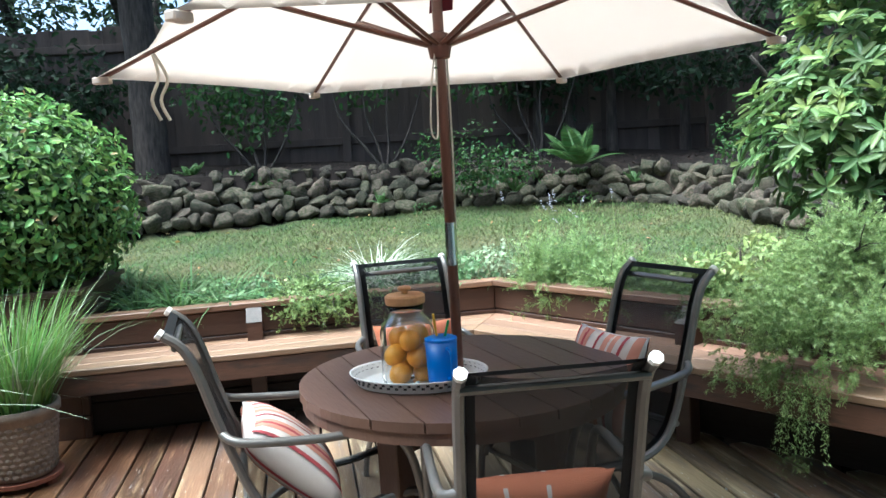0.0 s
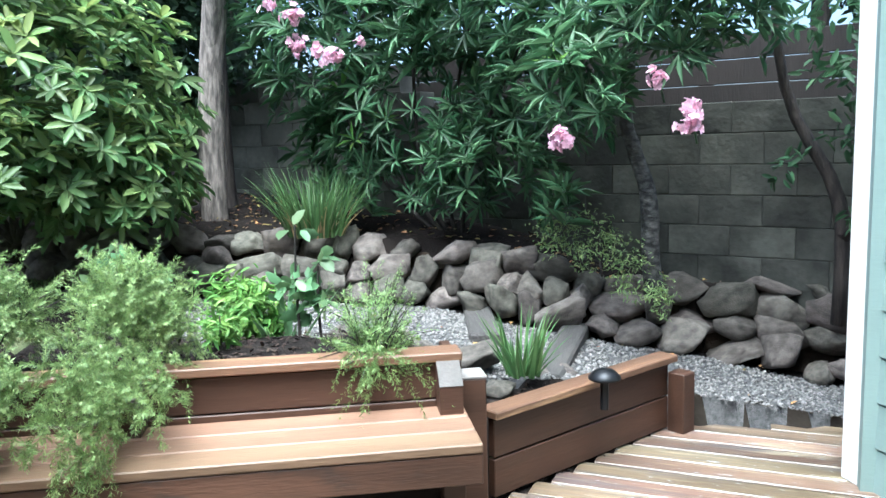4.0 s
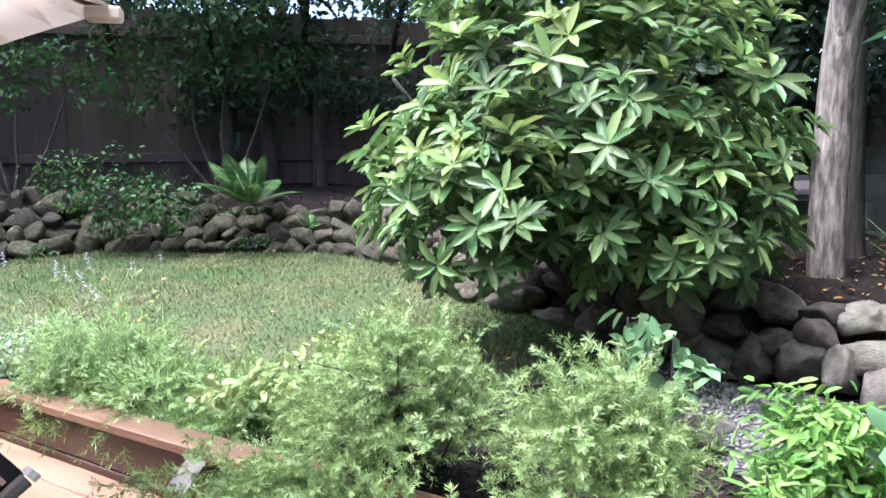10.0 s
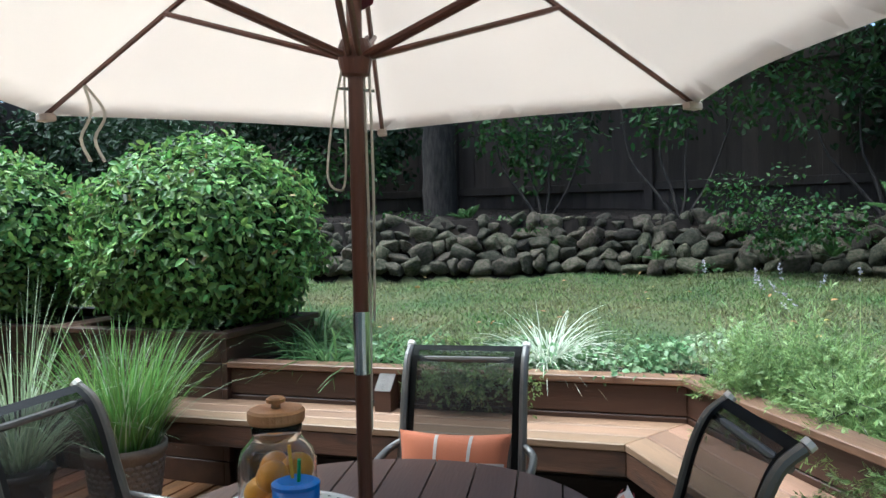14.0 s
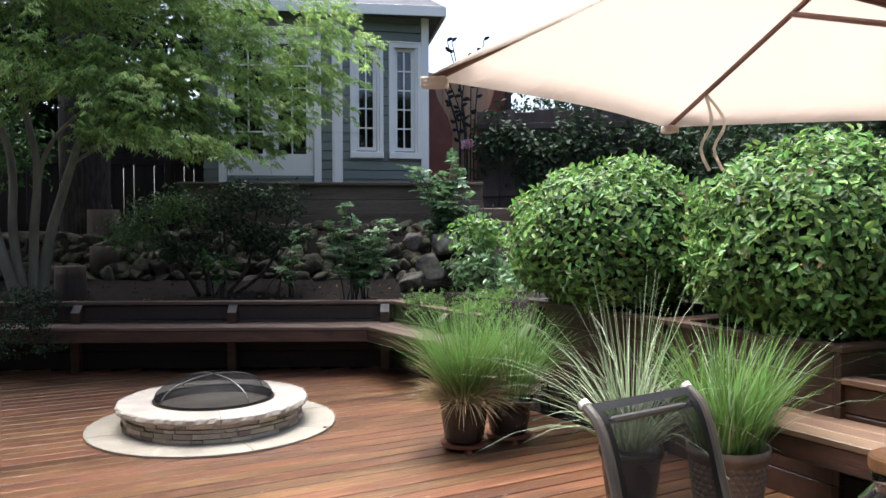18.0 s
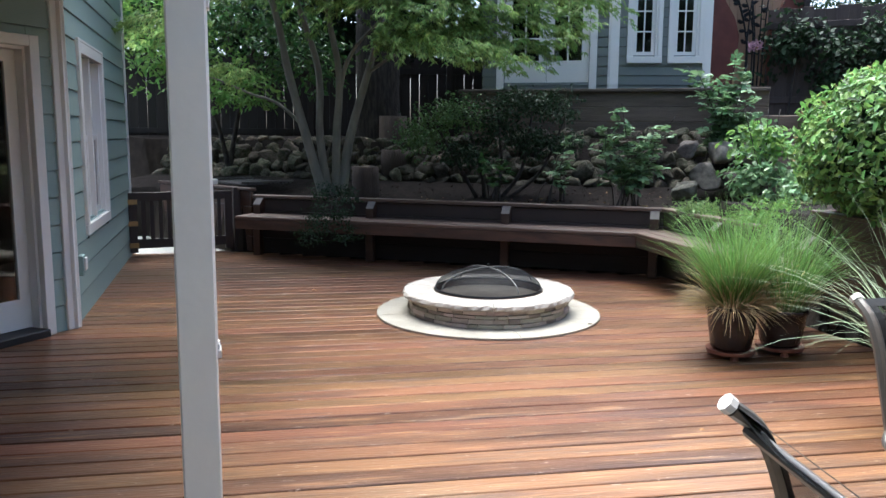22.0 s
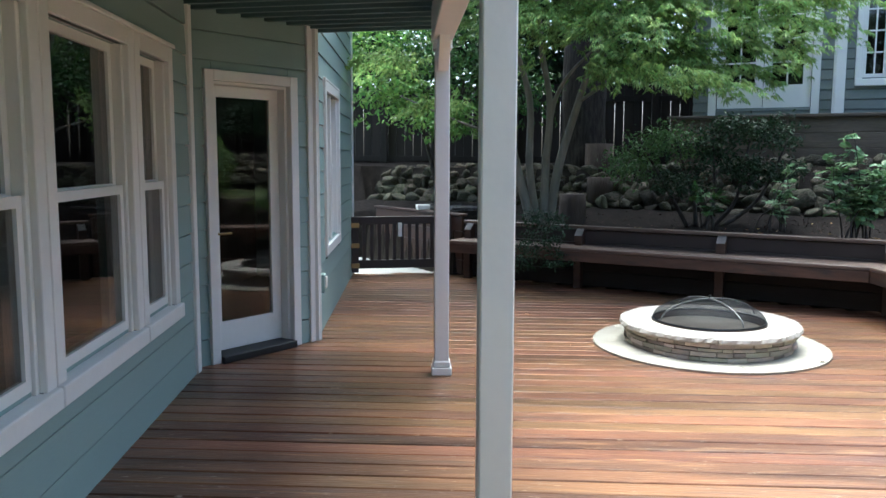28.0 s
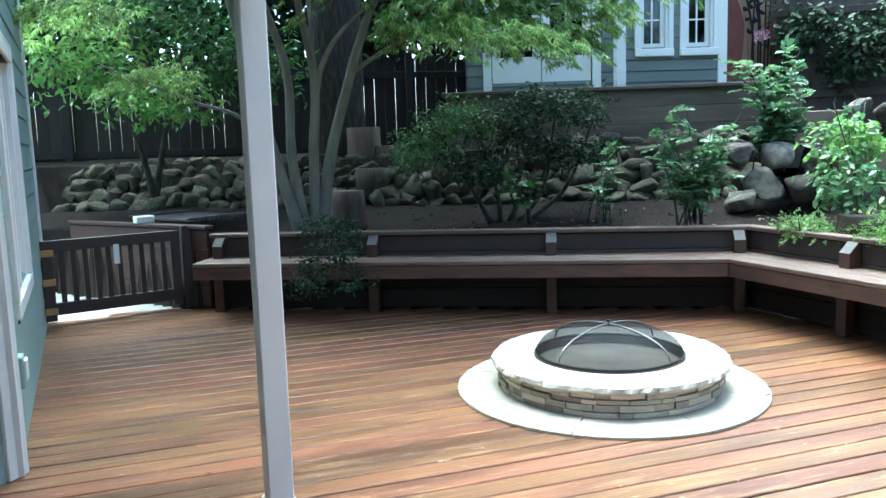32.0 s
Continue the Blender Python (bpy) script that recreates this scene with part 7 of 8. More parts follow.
def maple_leaves():
    """Flat pads of foliage: palmate leaves in clusters along twigs that fan out from the stems."""
    P, D, N = [], [], []
    for c, r in LAY:
        twigs = int(26 * (r[0] * r[1]) ** 0.75) + 5
        for k in range(twigs):
            a, q = RNG.uniform(0, 6.28), math.sqrt(RNG.uniform(0.05, 1))
            end = np.array([c[0] + r[0] * q * math.cos(a), c[1] + r[1] * q * math.sin(a), c[2] + RNG.normal(0, r[2] * 0.55) - 0.14 * q * q])
            hub = np.array([c[0] * 0.8 + 0.06, c[1] * 0.8 + 1.86, c[2] + 0.05])
            run = unit(end - hub + RNG.normal(size=3) * [0.2, 0.2, 0.0]) * RNG.uniform(0.3, 0.55)
            cross = unit(np.cross(run, [0, 0, 1.0]))
            for j in range(22):
                u = RNG.uniform(0, 1)
                p = end - run * u + cross * RNG.normal(0, 0.05 + 0.09 * u) + [0, 0, RNG.normal(0, 0.022) - 0.1 * (1 - u) ** 2]
                ax = unit(np.array([0.3 * run[0], 0.3 * run[1], 1.0]) + RNG.normal(size=3) * 0.22)
                f = unit(run + cross * RNG.normal() * 0.8 - ax * 0.2)
                v = np.cross(ax, f)
                for t in (-1.3, -0.65, 0.0, 0.65, 1.3):
                    P.append(p)
                    D.append(f * math.cos(t) + v * math.sin(t) - ax * 0.2)
                    N.append(ax)
    P, D, N = np.array(P), np.array(D), np.array(N)
    size = np.repeat(RNG.uniform(0.055, 0.10, len(P) // 5), 5) * np.tile([0.7, 0.92, 1.0, 0.92, 0.7], len(P) // 5)
    leaves("crown", P, D, N, size, 0.195, L_MAPLE, mp, 0.05, 0.2, 0.45)


maple_leaves()
stump = thing("log_stump", "weathered cut log standing in the bed", "log", (0.70, 9.72, 0.62))
smooth(part("bark", lathe(bmesh.new(), [(0.175, 0.0), (0.18, 0.1), (0.172, 0.3), (0.165, 0.43), (0.0, 0.432)], 20), M_STUMP, stump))
rw = thing("redwood_trunk", "thick dark tree trunk behind the maple", "tree")
trunk(rw, [(0.75, 11.6, 1.2), (0.75, 11.6, 3.0), (0.72, 11.6, 6.0)], 0.34, 0.30, M_BARK2)
# Unseen crown on the redwood, added and spread deckwards to block sun and sky.
rb = [((-0.9 + 0.75 * k, 10.7 + 0.5 * (k % 2), 5.7 + 0.5 * (k % 3)), (1.0, 1.4, 0.8)) for k in range(4)] + [((-0.6 + 1.1 * k, 11.6, 8.0), (1.2, 1.2, 1.2)) for k in range(3)] + [((-2.4 + 1.0 * k, 9.0 + 0.9 * (k % 2), 6.9 + 0.4 * (k % 3)), (1.0, 1.4, 0.7)) for k in range(5)]
cl = cloud("redwood_crown", "unseen dark crown added above the redwood to shade deck and bench", "tree", rb, 23000, (0.12, 0.2), 0.4, L_DARK, [[(0.73, 11.6, 4.6), (0.4 * c[0] + 0.4, 11.5, c[2] - 0.6), c] for c, r in rb], M_BARK2, 0.07, 0.025)
for o in list(cl.children):
    o.parent = rw
bpy.data.objects.remove(cl)
lt = thing("fence_tree", "dark rough tree trunk at the lawn fence", "tree")
trunk(lt, [(9.35, 3.75, 1.3), (9.35, 3.75, 2.2), (9.4, 3.8, 4.5)], 0.20, 0.17, M_BARK2)

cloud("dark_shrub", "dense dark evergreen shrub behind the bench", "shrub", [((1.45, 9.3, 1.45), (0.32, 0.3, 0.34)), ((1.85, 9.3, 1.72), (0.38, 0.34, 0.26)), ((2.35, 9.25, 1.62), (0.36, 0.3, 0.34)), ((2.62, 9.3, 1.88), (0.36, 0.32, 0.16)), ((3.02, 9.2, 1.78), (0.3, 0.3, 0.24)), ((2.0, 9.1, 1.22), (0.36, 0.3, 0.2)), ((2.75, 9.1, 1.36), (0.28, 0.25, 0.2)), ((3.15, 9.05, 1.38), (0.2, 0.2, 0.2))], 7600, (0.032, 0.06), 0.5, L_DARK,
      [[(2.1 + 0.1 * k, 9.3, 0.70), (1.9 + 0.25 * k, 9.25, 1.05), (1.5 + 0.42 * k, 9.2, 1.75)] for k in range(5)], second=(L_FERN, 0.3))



def rose(label, base, low, high, canes, sprays, size, material):
    """A leggy rose: bare canes from one root, with sprays of five leaflets on their upper parts."""
    g = thing("rose_bush", label, "shrub")
    P, D, N = [], [], []
    for k in range(canes):
        tip = RNG.uniform(low, high)
        foot = np.asarray(base, float) + RNG.normal(size=3) * [0.09, 0.06, 0.0]
        mid = foot * 0.5 + tip * 0.5 + RNG.normal(size=3) * 0.04 + [0, 0, 0.06]
        cv = np.array(curve([foot, foot * 0.72 + mid * 0.28 + [0, 0, 0.08], mid, tip], 14))
        smooth(part("cane", tube(bmesh.new(), cv, 0.009, 6, 0.003), M_BARK2, g))
        for u in RNG.uniform(0.42, 1.0, sprays):
            p = cv[int(u * 14)]
            out = unit(RNG.normal(size=3) * [1, 1, 0.5] + [0, -0.3, 0.15])
            side = unit(np.cross(out, [0, 0, 1.0]))
            up = np.cross(side, out)
            ln = RNG.uniform(*size)
            for f, a in ((0.5, 1.0), (0.5, -1.0), (1.0, 0.9), (1.0, -0.9), (1.3, 0.0)):
                P.append(p + out * ln * f)
                D.append(out * (1 if a == 0 else 0.55) + side * a)
                N.append(up + RNG.normal(size=3) * 0.25)
    P = np.array(P)
    leaves("foliage", P, np.array(D), np.array(N), RNG.uniform(size[0], size[1], len(P)), 0.66, material, g, 0.12, 0.15, 0.45)
    return g


rose("leggy rose bush with glossy leaves in the mulch bed", (3.72, 8.2, 0.70), (3.35, 8.0, 1.15), (4.25, 8.4, 1.95), 14, 17, (0.055, 0.09), L_ROSE)
rose("rose bush below the cottage windows", (5.0, 9.0, 1.1), (4.55, 8.75, 1.55), (5.45, 9.15, 2.42), 16, 22, (0.06, 0.10), L_ROSE)
rose("small shaded rose with bare canes in the bed", (2.95, 8.55, 0.72), (2.75, 8.4, 1.1), (3.35, 8.75, 1.62), 6, 8, (0.045, 0.07), L_ROSE)
rose("low shaded rose beside the dark shrub", (2.2, 8.7, 0.72), (2.0, 8.55, 1.0), (2.55, 8.85, 1.45), 5, 8, (0.045, 0.07), L_MID)
cloud("laurel", "sunlit laurel leaves above the gate fence", "shrub", [((-2.1, 11.2, 2.5), (0.9, 0.7, 0.5)), ((-1.3, 10.9, 2.1), (0.7, 0.6, 0.35)), ((-2.6, 11.5, 3.3), (1.1, 0.8, 0.6)), ((-1.2, 11.5, 3.2), (1.1, 0.7, 0.7)), ((-0.4, 11.3, 2.5), (0.8, 0.6, 0.5))], 6500, (0.07, 0.12), 0.42, L_MID,
      [[(-1.5, 11.6, 0.9), (-1.6, 11.4, 1.6), (-1.9, 11.2, 2.6)], [(-1.5, 11.6, 0.9), (-1.3, 11.4, 1.7), (-1.0, 11.2, 2.7)]], M_BARK2, 0.045, 0.015, second=(L_LIME, 0.5))
cloud("trailing_shrub", "dark trailing plant hanging over the bench", "plant", [((0.45, 8.45, 0.80), (0.28, 0.22, 0.16)), ((0.42, 8.15, 0.55), (0.26, 0.16, 0.22)), ((0.2, 8.05, 0.35), (0.16, 0.12, 0.16)), ((0.62, 8.1, 0.36), (0.15, 0.12, 0.12))], 1500, (0.03, 0.05), 0.45, L_DARK,
      [[(0.5, 8.75, 0.7), (0.45, 8.45, 0.86), (0.3 + 0.12 * k, 8.1, 0.45)] for k in range(3)], M_BARK2, 0.008, 0.004)
# screen of trees outside the fences
def boles(blobs, z0):
    """A bole for each clump of foliage, from the ground up into it."""
    return [[(c[0], c[1], z0), (c[0] + 0.05, c[1], (z0 + c[2]) / 2), (c[0], c[1], c[2])] for c, r in blobs]


scr = []
for k in range(9):
    scr.append(((10.6 + RNG.uniform(-0.5, 0.6), -4.5 + k * 1.7, 3.6 + RNG.uniform(-0.4, 0.5)), (0.9, 1.1, 1.0)))
for k in range(5):
    scr.append(((10.0, -4.3 + k * 0.9, 2.4 + 0.2 * (k % 2)), (0.55, 0.6, 0.5)))
bl = scr
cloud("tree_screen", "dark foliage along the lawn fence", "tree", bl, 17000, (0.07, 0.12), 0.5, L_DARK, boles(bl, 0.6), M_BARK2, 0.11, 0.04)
# Boughs above the visible range, added to darken the lawn fence by their shade.
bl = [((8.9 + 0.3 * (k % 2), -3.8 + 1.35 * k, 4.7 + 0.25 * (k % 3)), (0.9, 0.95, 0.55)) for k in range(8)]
cloud("overhanging_tree", "unseen dark branches added above the lawn fence to shade it", "tree", bl, 9000, (0.10, 0.16), 0.55, L_DARK, [[(10.9, c[1], 1.0), (10.6, c[1], 3.2), c] for c, r in bl], M_BARK2, 0.09, 0.03)
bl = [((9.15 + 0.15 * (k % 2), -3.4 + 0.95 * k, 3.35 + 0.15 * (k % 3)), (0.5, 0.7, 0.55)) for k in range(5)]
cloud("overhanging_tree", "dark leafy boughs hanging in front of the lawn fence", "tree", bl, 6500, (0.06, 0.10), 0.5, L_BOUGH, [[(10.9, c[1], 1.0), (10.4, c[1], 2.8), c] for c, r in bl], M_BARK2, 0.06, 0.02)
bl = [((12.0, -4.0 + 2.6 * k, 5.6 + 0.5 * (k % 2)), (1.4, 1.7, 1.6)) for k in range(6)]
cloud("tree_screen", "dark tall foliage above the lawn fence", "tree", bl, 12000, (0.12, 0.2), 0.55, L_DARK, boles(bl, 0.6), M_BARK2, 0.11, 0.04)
cloud("fence_shrub", "loose green shrub in front of the lawn fence", "shrub", [((9.55, 2.6, 2.2), (0.25, 0.6, 0.45)), ((9.5, 3.1, 2.45), (0.25, 0.5, 0.4)), ((9.6, 1.2, 2.55), (0.25, 0.5, 0.45)), ((9.5, 0.2, 2.6), (0.3, 0.6, 0.5)), ((9.6, -0.9, 2.9), (0.3, 0.7, 0.5)), ((9.3, 5.2, 2.1), (0.3, 0.8, 0.4))], 3000, (0.06, 0.10), 0.5, L_MID,
      [[(9.4, y, 1.42), (9.44, y + 0.4 * d, 1.75), (9.47, y + 0.75 * d + 0.05, 2.1), (9.5, y + d, 2.65)] for y in (2.55, 1.15, -0.6) for d in (-0.55, -0.12, 0.2, 0.6)], M_BARK2, 0.019, 0.005)
bl = [((7.2 + 1.1 * k, 12.0 - 0.5 * k, 3.1 + 0.3 * (k % 2)), (0.9, 0.9, 1.0)) for k in range(4)] + [((8.6, 7.6, 2.6), (0.8, 0.9, 0.8)), ((8.9, 9.0, 3.0), (0.9, 0.9, 1.0)), ((8.2, 6.6, 2.2), (0.5, 0.7, 0.5))]
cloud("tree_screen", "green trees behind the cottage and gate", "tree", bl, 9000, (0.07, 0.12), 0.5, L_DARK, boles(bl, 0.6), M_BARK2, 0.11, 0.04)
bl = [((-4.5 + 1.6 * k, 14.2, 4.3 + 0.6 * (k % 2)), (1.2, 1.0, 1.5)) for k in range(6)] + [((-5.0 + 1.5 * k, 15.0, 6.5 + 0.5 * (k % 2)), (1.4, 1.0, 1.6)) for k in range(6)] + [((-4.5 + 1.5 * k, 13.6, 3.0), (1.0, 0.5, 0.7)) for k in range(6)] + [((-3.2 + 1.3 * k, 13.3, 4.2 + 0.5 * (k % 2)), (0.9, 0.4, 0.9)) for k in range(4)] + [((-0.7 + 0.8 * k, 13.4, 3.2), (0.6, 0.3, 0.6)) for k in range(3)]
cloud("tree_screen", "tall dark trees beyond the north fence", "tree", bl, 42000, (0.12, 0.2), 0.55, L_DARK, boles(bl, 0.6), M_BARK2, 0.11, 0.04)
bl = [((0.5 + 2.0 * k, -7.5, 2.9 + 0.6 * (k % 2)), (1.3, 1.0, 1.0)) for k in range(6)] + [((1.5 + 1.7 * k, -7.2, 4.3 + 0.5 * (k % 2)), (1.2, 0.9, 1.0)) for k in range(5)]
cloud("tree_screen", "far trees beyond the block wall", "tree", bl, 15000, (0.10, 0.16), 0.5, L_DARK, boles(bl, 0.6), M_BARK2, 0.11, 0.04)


def fern(label, at, n, length):
    """Arching fronds with paired leaflets."""
    f = thing("fern", label, "fern")
    for k in range(n):
        a, tilt = 2 * math.pi * k / n + RNG.uniform(-0.3, 0.3), RNG.uniform(0.25, 1.05)
        h = np.array([math.cos(a), math.sin(a), 0])
        u = np.linspace(0.08, 1, 26)[:, None]
        ln = length * RNG.uniform(0.7, 1.1)
        p = np.asarray(at) + h * (u * ln * math.sin(tilt)) + np.array([0, 0, 1.0]) * (u * math.cos(tilt) - 0.45 * u * u * math.sin(tilt)) * ln
        t = unit(np.gradient(p, axis=0))
        sd = unit(np.cross(t, [0, 0, 1.0]))
        w = (0.24 * ln * np.sin(np.pi * np.clip(u, 0.02, 0.98)) ** 0.6 * (1.1 - 0.6 * u))[:, 0]
        nn = np.cross(sd, t)
        leaves("frond", np.concatenate([p, p]), np.concatenate([sd + t * 0.35, -sd + t * 0.35]), np.concatenate([nn, nn]), np.concatenate([w, w]), 0.24, L_FERN, f, 0.0, 0.15, 0.35)


fern("large sword fern on top of the lawn wall", (8.35, -0.85, 1.38), 13, 0.62)

cloud("fence_ivy", "dark green ivy covering the board fence beside the steps", "climber", [((9.5 - 0.55 * k, 9.55 + 0.28 * k, 2.5 + 0.25 * (k % 2)), (0.5, 0.3, 0.65)) for k in range(6)] + [((9.55, 4.6 + 0.8 * k, 2.5 + 0.2 * (k % 3)), (0.3, 0.6, 0.6)) for k in range(6)], 9000, (0.06, 0.11), 0.6, L_DARK, [[(9.4 - 0.55 * k, 9.45 + 0.28 * k, 1.3), (9.4 - 0.55 * k, 9.5 + 0.28 * k, 1.9), (9.5 - 0.55 * k, 9.55 + 0.28 * k, 2.7)] for k in range(6)], M_BARK2, 0.025, 0.01)
cloud("perennial", "tall green leafy perennial beside the rose bush", "plant", [((4.98, 7.8, 1.40), (0.34, 0.3, 0.35)), ((4.95, 7.6, 1.05), (0.35, 0.35, 0.28)), ((5.1, 7.1, 0.95), (0.3, 0.35, 0.2))], 1300, (0.06, 0.105), 0.5, L_ROSE, [[(4.95, 7.6, 0.68), (4.9 + 0.05 * k, 7.6 + 0.05 * k, 1.1), (4.75 + 0.15 * k, 7.7 + 0.06 * k, 1.75)] for k in range(4)], M_BARK2, 0.008, 0.004, second=(L_LIME, 0.25))


# ---- herbs and low plants ----
def sprigs(name, label, cat, roots, tips, per, leaf, ratio, material, wood=None):
    """Needle-leaved twigs along arching stems from roots to tips."""
    s = thing(name, label, cat)
    P, D, N = [], [], []
    bm = bmesh.new()
    for r, t in zip(roots, tips):
        r, t = np.asarray(r, float), np.asarray(t, float)
        mid = (r + t) / 2 + [0, 0, 0.12 * np.linalg.norm(t - r)] + RNG.normal(size=3) * 0.03
        u = np.sort(RNG.uniform(0.2, 1.0, per))[:, None]
        p = (1 - u) ** 2 * r + 2 * u * (1 - u) * mid + u * u * t
        tan = unit(2 * (1 - u) * (mid - r) + 2 * u * (t - mid))
        rd = unit(np.cross(tan, RNG.normal(size=(per, 3))))
        P.append(p)
        D.append(rd + tan * 0.7)
        N.append(tan)
    P, D, N = map(np.concatenate, (P, D, N))
    leaves("foliage", P, D, N, RNG.uniform(leaf * 0.7, leaf * 1.2, len(P)), ratio, material, s, 0.0, 0.0, 0.5)
    k = min(len(roots), 60)
    for r, t in zip(roots[:k], tips[:k]):
        m = (Vector(r) + Vector(t)) / 2 + Vector((0, 0, 0.12 * (Vector(t) - Vector(r)).length))
        tube(bm, [r, m, t], 0.004, 4, 0.0015)
    tagged(part("twig", bm, wood or M_BARK2, s), kind="stuff")
    return s


def mound(c, r, n, root_r=0.1, droop=0.0):
    a = RNG.uniform(0, 6.28, n)
    roots = np.stack([c[0] + root_r * np.cos(a), c[1] + root_r * np.sin(a), np.full(n, c[2])], 1)
    d = rand_dirs(n)
    d[:, 2] = np.abs(d[:, 2]) - droop * RNG.uniform(0, 1, n)
    tips = np.asarray(c) + d * np.asarray(r) * RNG.uniform(0.5, 1.0, (n, 1))
    return roots, tips


U = (Vector((*RM, 0)) - Vector((*R_END, 0))).normalized()
NR = Vector((U.y, -U.x, 0))


def on_r(s, d, z):
    """A point s metres along the rosemary planter, d metres behind its back line."""
    p = Vector((*R_END, 0)) + U * s + NR * d
    return (p.x, p.y, z)


c1, c2, c3 = on_r(1.88, 0.12, 0.66), on_r(1.26, 0.08, 0.66), on_r(2.12, 0.25, 0.66)
def spray(c, ahead, rise, reach, fall, n=16, twig=0.17):
    """One arching branch: short leafy twigs all along its outer part."""
    c, ahead = np.asarray(c, float), np.asarray(ahead, float)
    u = RNG.uniform(0.25, 1.0, n)[:, None]
    p = c + ahead * reach * u + np.array([0, 0, 1.0]) * (rise * u * (2 - u) * 0.75 - fall * u ** 3)
    p = p + RNG.normal(size=(n, 3)) * 0.018
    out = unit(ahead * reach + np.array([0, 0, 1.0]) * (rise * (1.1 - u) - 2.2 * fall * u * u) + RNG.normal(size=(n, 3)) * 0.30)
    return p, p + out * twig * RNG.uniform(0.6, 1.15, (n, 1))


ro, ti = [], []
for c, rise, reach, n in ((c1, 0.53, 0.36, 60), (c2, 0.50, 0.25, 40), (c3, 0.36, 0.28, 20)):
    for k in range(n):
        g = RNG.uniform(0, 6.28)
        q = RNG.uniform(0.15, 1.0)
        ah = np.array([math.cos(g), math.sin(g), 0])
        a, b = spray(c, ah, rise * (1.15 - 0.6 * q * q), reach * q, 0.22 * q * RNG.uniform(0, 1), 13)
        ro.append(a)
        ti.append(b)
fr = -np.array([NR.x, NR.y, 0.0])
for k in range(80):
    s0 = RNG.choice([1.12, 1.25, 1.38, 1.65, 1.8, 1.92, 2.05, 2.18]) + RNG.normal() * 0.05
    ah = unit(fr + np.array([U.x, U.y, 0]) * RNG.normal() * 0.35)
    a, b = spray(on_r(s0, -0.02, 0.72), ah, RNG.uniform(0.02, 0.2), RNG.uniform(0.25, 0.56), RNG.uniform(0.08, 0.2), 13, 0.12)
    a[:, 2], b[:, 2] = np.maximum(a[:, 2], 0.555), np.maximum(b[:, 2], 0.55)
    ro.append(a)
    ti.append(b)
a, b = np.zeros((0, 3)), np.zeros((0, 3))
h0 = RNG.choice([1.30, 1.80, 1.86, 2.0, 2.14], 120) + RNG.normal(0, 0.05, 120)
a = np.concatenate([a, np.array([on_r(s, -0.42, 0.60) for s in h0])])
b = np.concatenate([b, np.array([on_r(s + o, -d, z) for s, o, d, z in zip(h0, RNG.normal(0, 0.04, 120), RNG.uniform(0.52, 0.58, 120), 0.52 - (0.07 + 0.26 * (np.abs(h0 - 1.83) < 0.09)) * RNG.uniform(0.2, 1.2, 120))])])
sprigs("rosemary", "large grey-green rosemary spilling over the bench", "shrub", np.concatenate(ro + [a]), np.concatenate(ti + [b]), 76, 0.021, 0.17, L_ROSEM)
a, b = mound(on_r(0.34, 0.10, 0.68), (0.28, 0.28, 0.48), 190, 0.05, 0.2)
a2 = np.array([on_r(0.28 + 0.1 * k / 20, 0.03, 0.72) for k in range(26)])
b2 = np.array([on_r(s, d, z) for s, d, z in zip(RNG.uniform(0.05, 0.6, 26), -RNG.uniform(0.12, 0.32, 26), RNG.uniform(0.5, 0.72, 26))])
sprigs("trailing_rosemary", "light green trailing rosemary over the planter edge", "shrub", np.concatenate([a, a2]), np.concatenate([b, b2]), 70, 0.020, 0.18, L_LAV)
ro, ti = [], []
for s, d, r, n in ((3.25, 0.24, 0.42, 380), (2.8, 0.34, 0.36, 260), (3.6, 0.35, 0.42, 330), (3.75, 0.12, 0.34, 260)):
    x = mound(on_r(s, d, 0.66), (r, r, 0.36 if s < 3.3 else 0.64), n, 0.08, 0.4)
    ro.append(x[0])
    ti.append(x[1])
sprigs("lavender", "grey-green lavender bushes at the lawn edge", "shrub", np.concatenate(ro), np.concatenate(ti), 48, 0.036, 0.13, L_LAV)
lf = thing("lavender_flower", "long lavender stalks with faded purple flowers", "flower")
n = 9
base = np.array([on_r(s, d, 0.78) for s, d in zip(RNG.uniform(3.1, 4.0, n), RNG.uniform(0.0, 0.5, n))])
dr = unit(np.stack([RNG.normal(0.2, 0.35, n), RNG.normal(0.1, 0.35, n), np.ones(n)], 1))
blades("flower_stalk", base, dr, np.full(n, 0.5), 0.004, L_LAV, lf, 0.0)
tip = base + dr * 0.45
rep = np.repeat(tip, 14, 0) + np.repeat(dr, 14, 0) * RNG.uniform(0, 0.07, (n * 14, 1))
leaves("blossom", rep, RNG.normal(size=rep.shape), RNG.normal(size=rep.shape), 0.013, 0.6, L_PURP, lf)
cloud("pale_shrub", "pale yellow-green leafy shrub in the planter", "shrub", [(on_r(2.62, 0.3, 0.85), (0.2, 0.2, 0.16)), (on_r(2.45, 0.4, 0.92), (0.16, 0.16, 0.14))], 380, (0.035, 0.06), 0.6, L_YELL, [[on_r(2.55, 0.35, 0.64), on_r(2.55, 0.35, 0.8), on_r(2.55, 0.35, 0.95)]], None, 0.01, 0.005)
UM = (Vector((*MK, 0)) - Vector((*RM, 0))).normalized()
NM = Vector((UM.y, -UM.x, 0))


def on_m(s, d, z):
    p = Vector((*RM, 0)) + UM * s + NM * d
    return (p.x, p.y, z)


a, b = mound(on_m(1.15, 0.12, 0.66), (0.42, 0.48, 0.26), 260, 0.12, 0.5)
a2 = np.array([on_m(s, 0.05, 0.7) for s in RNG.uniform(0.8, 1.4, 70)])
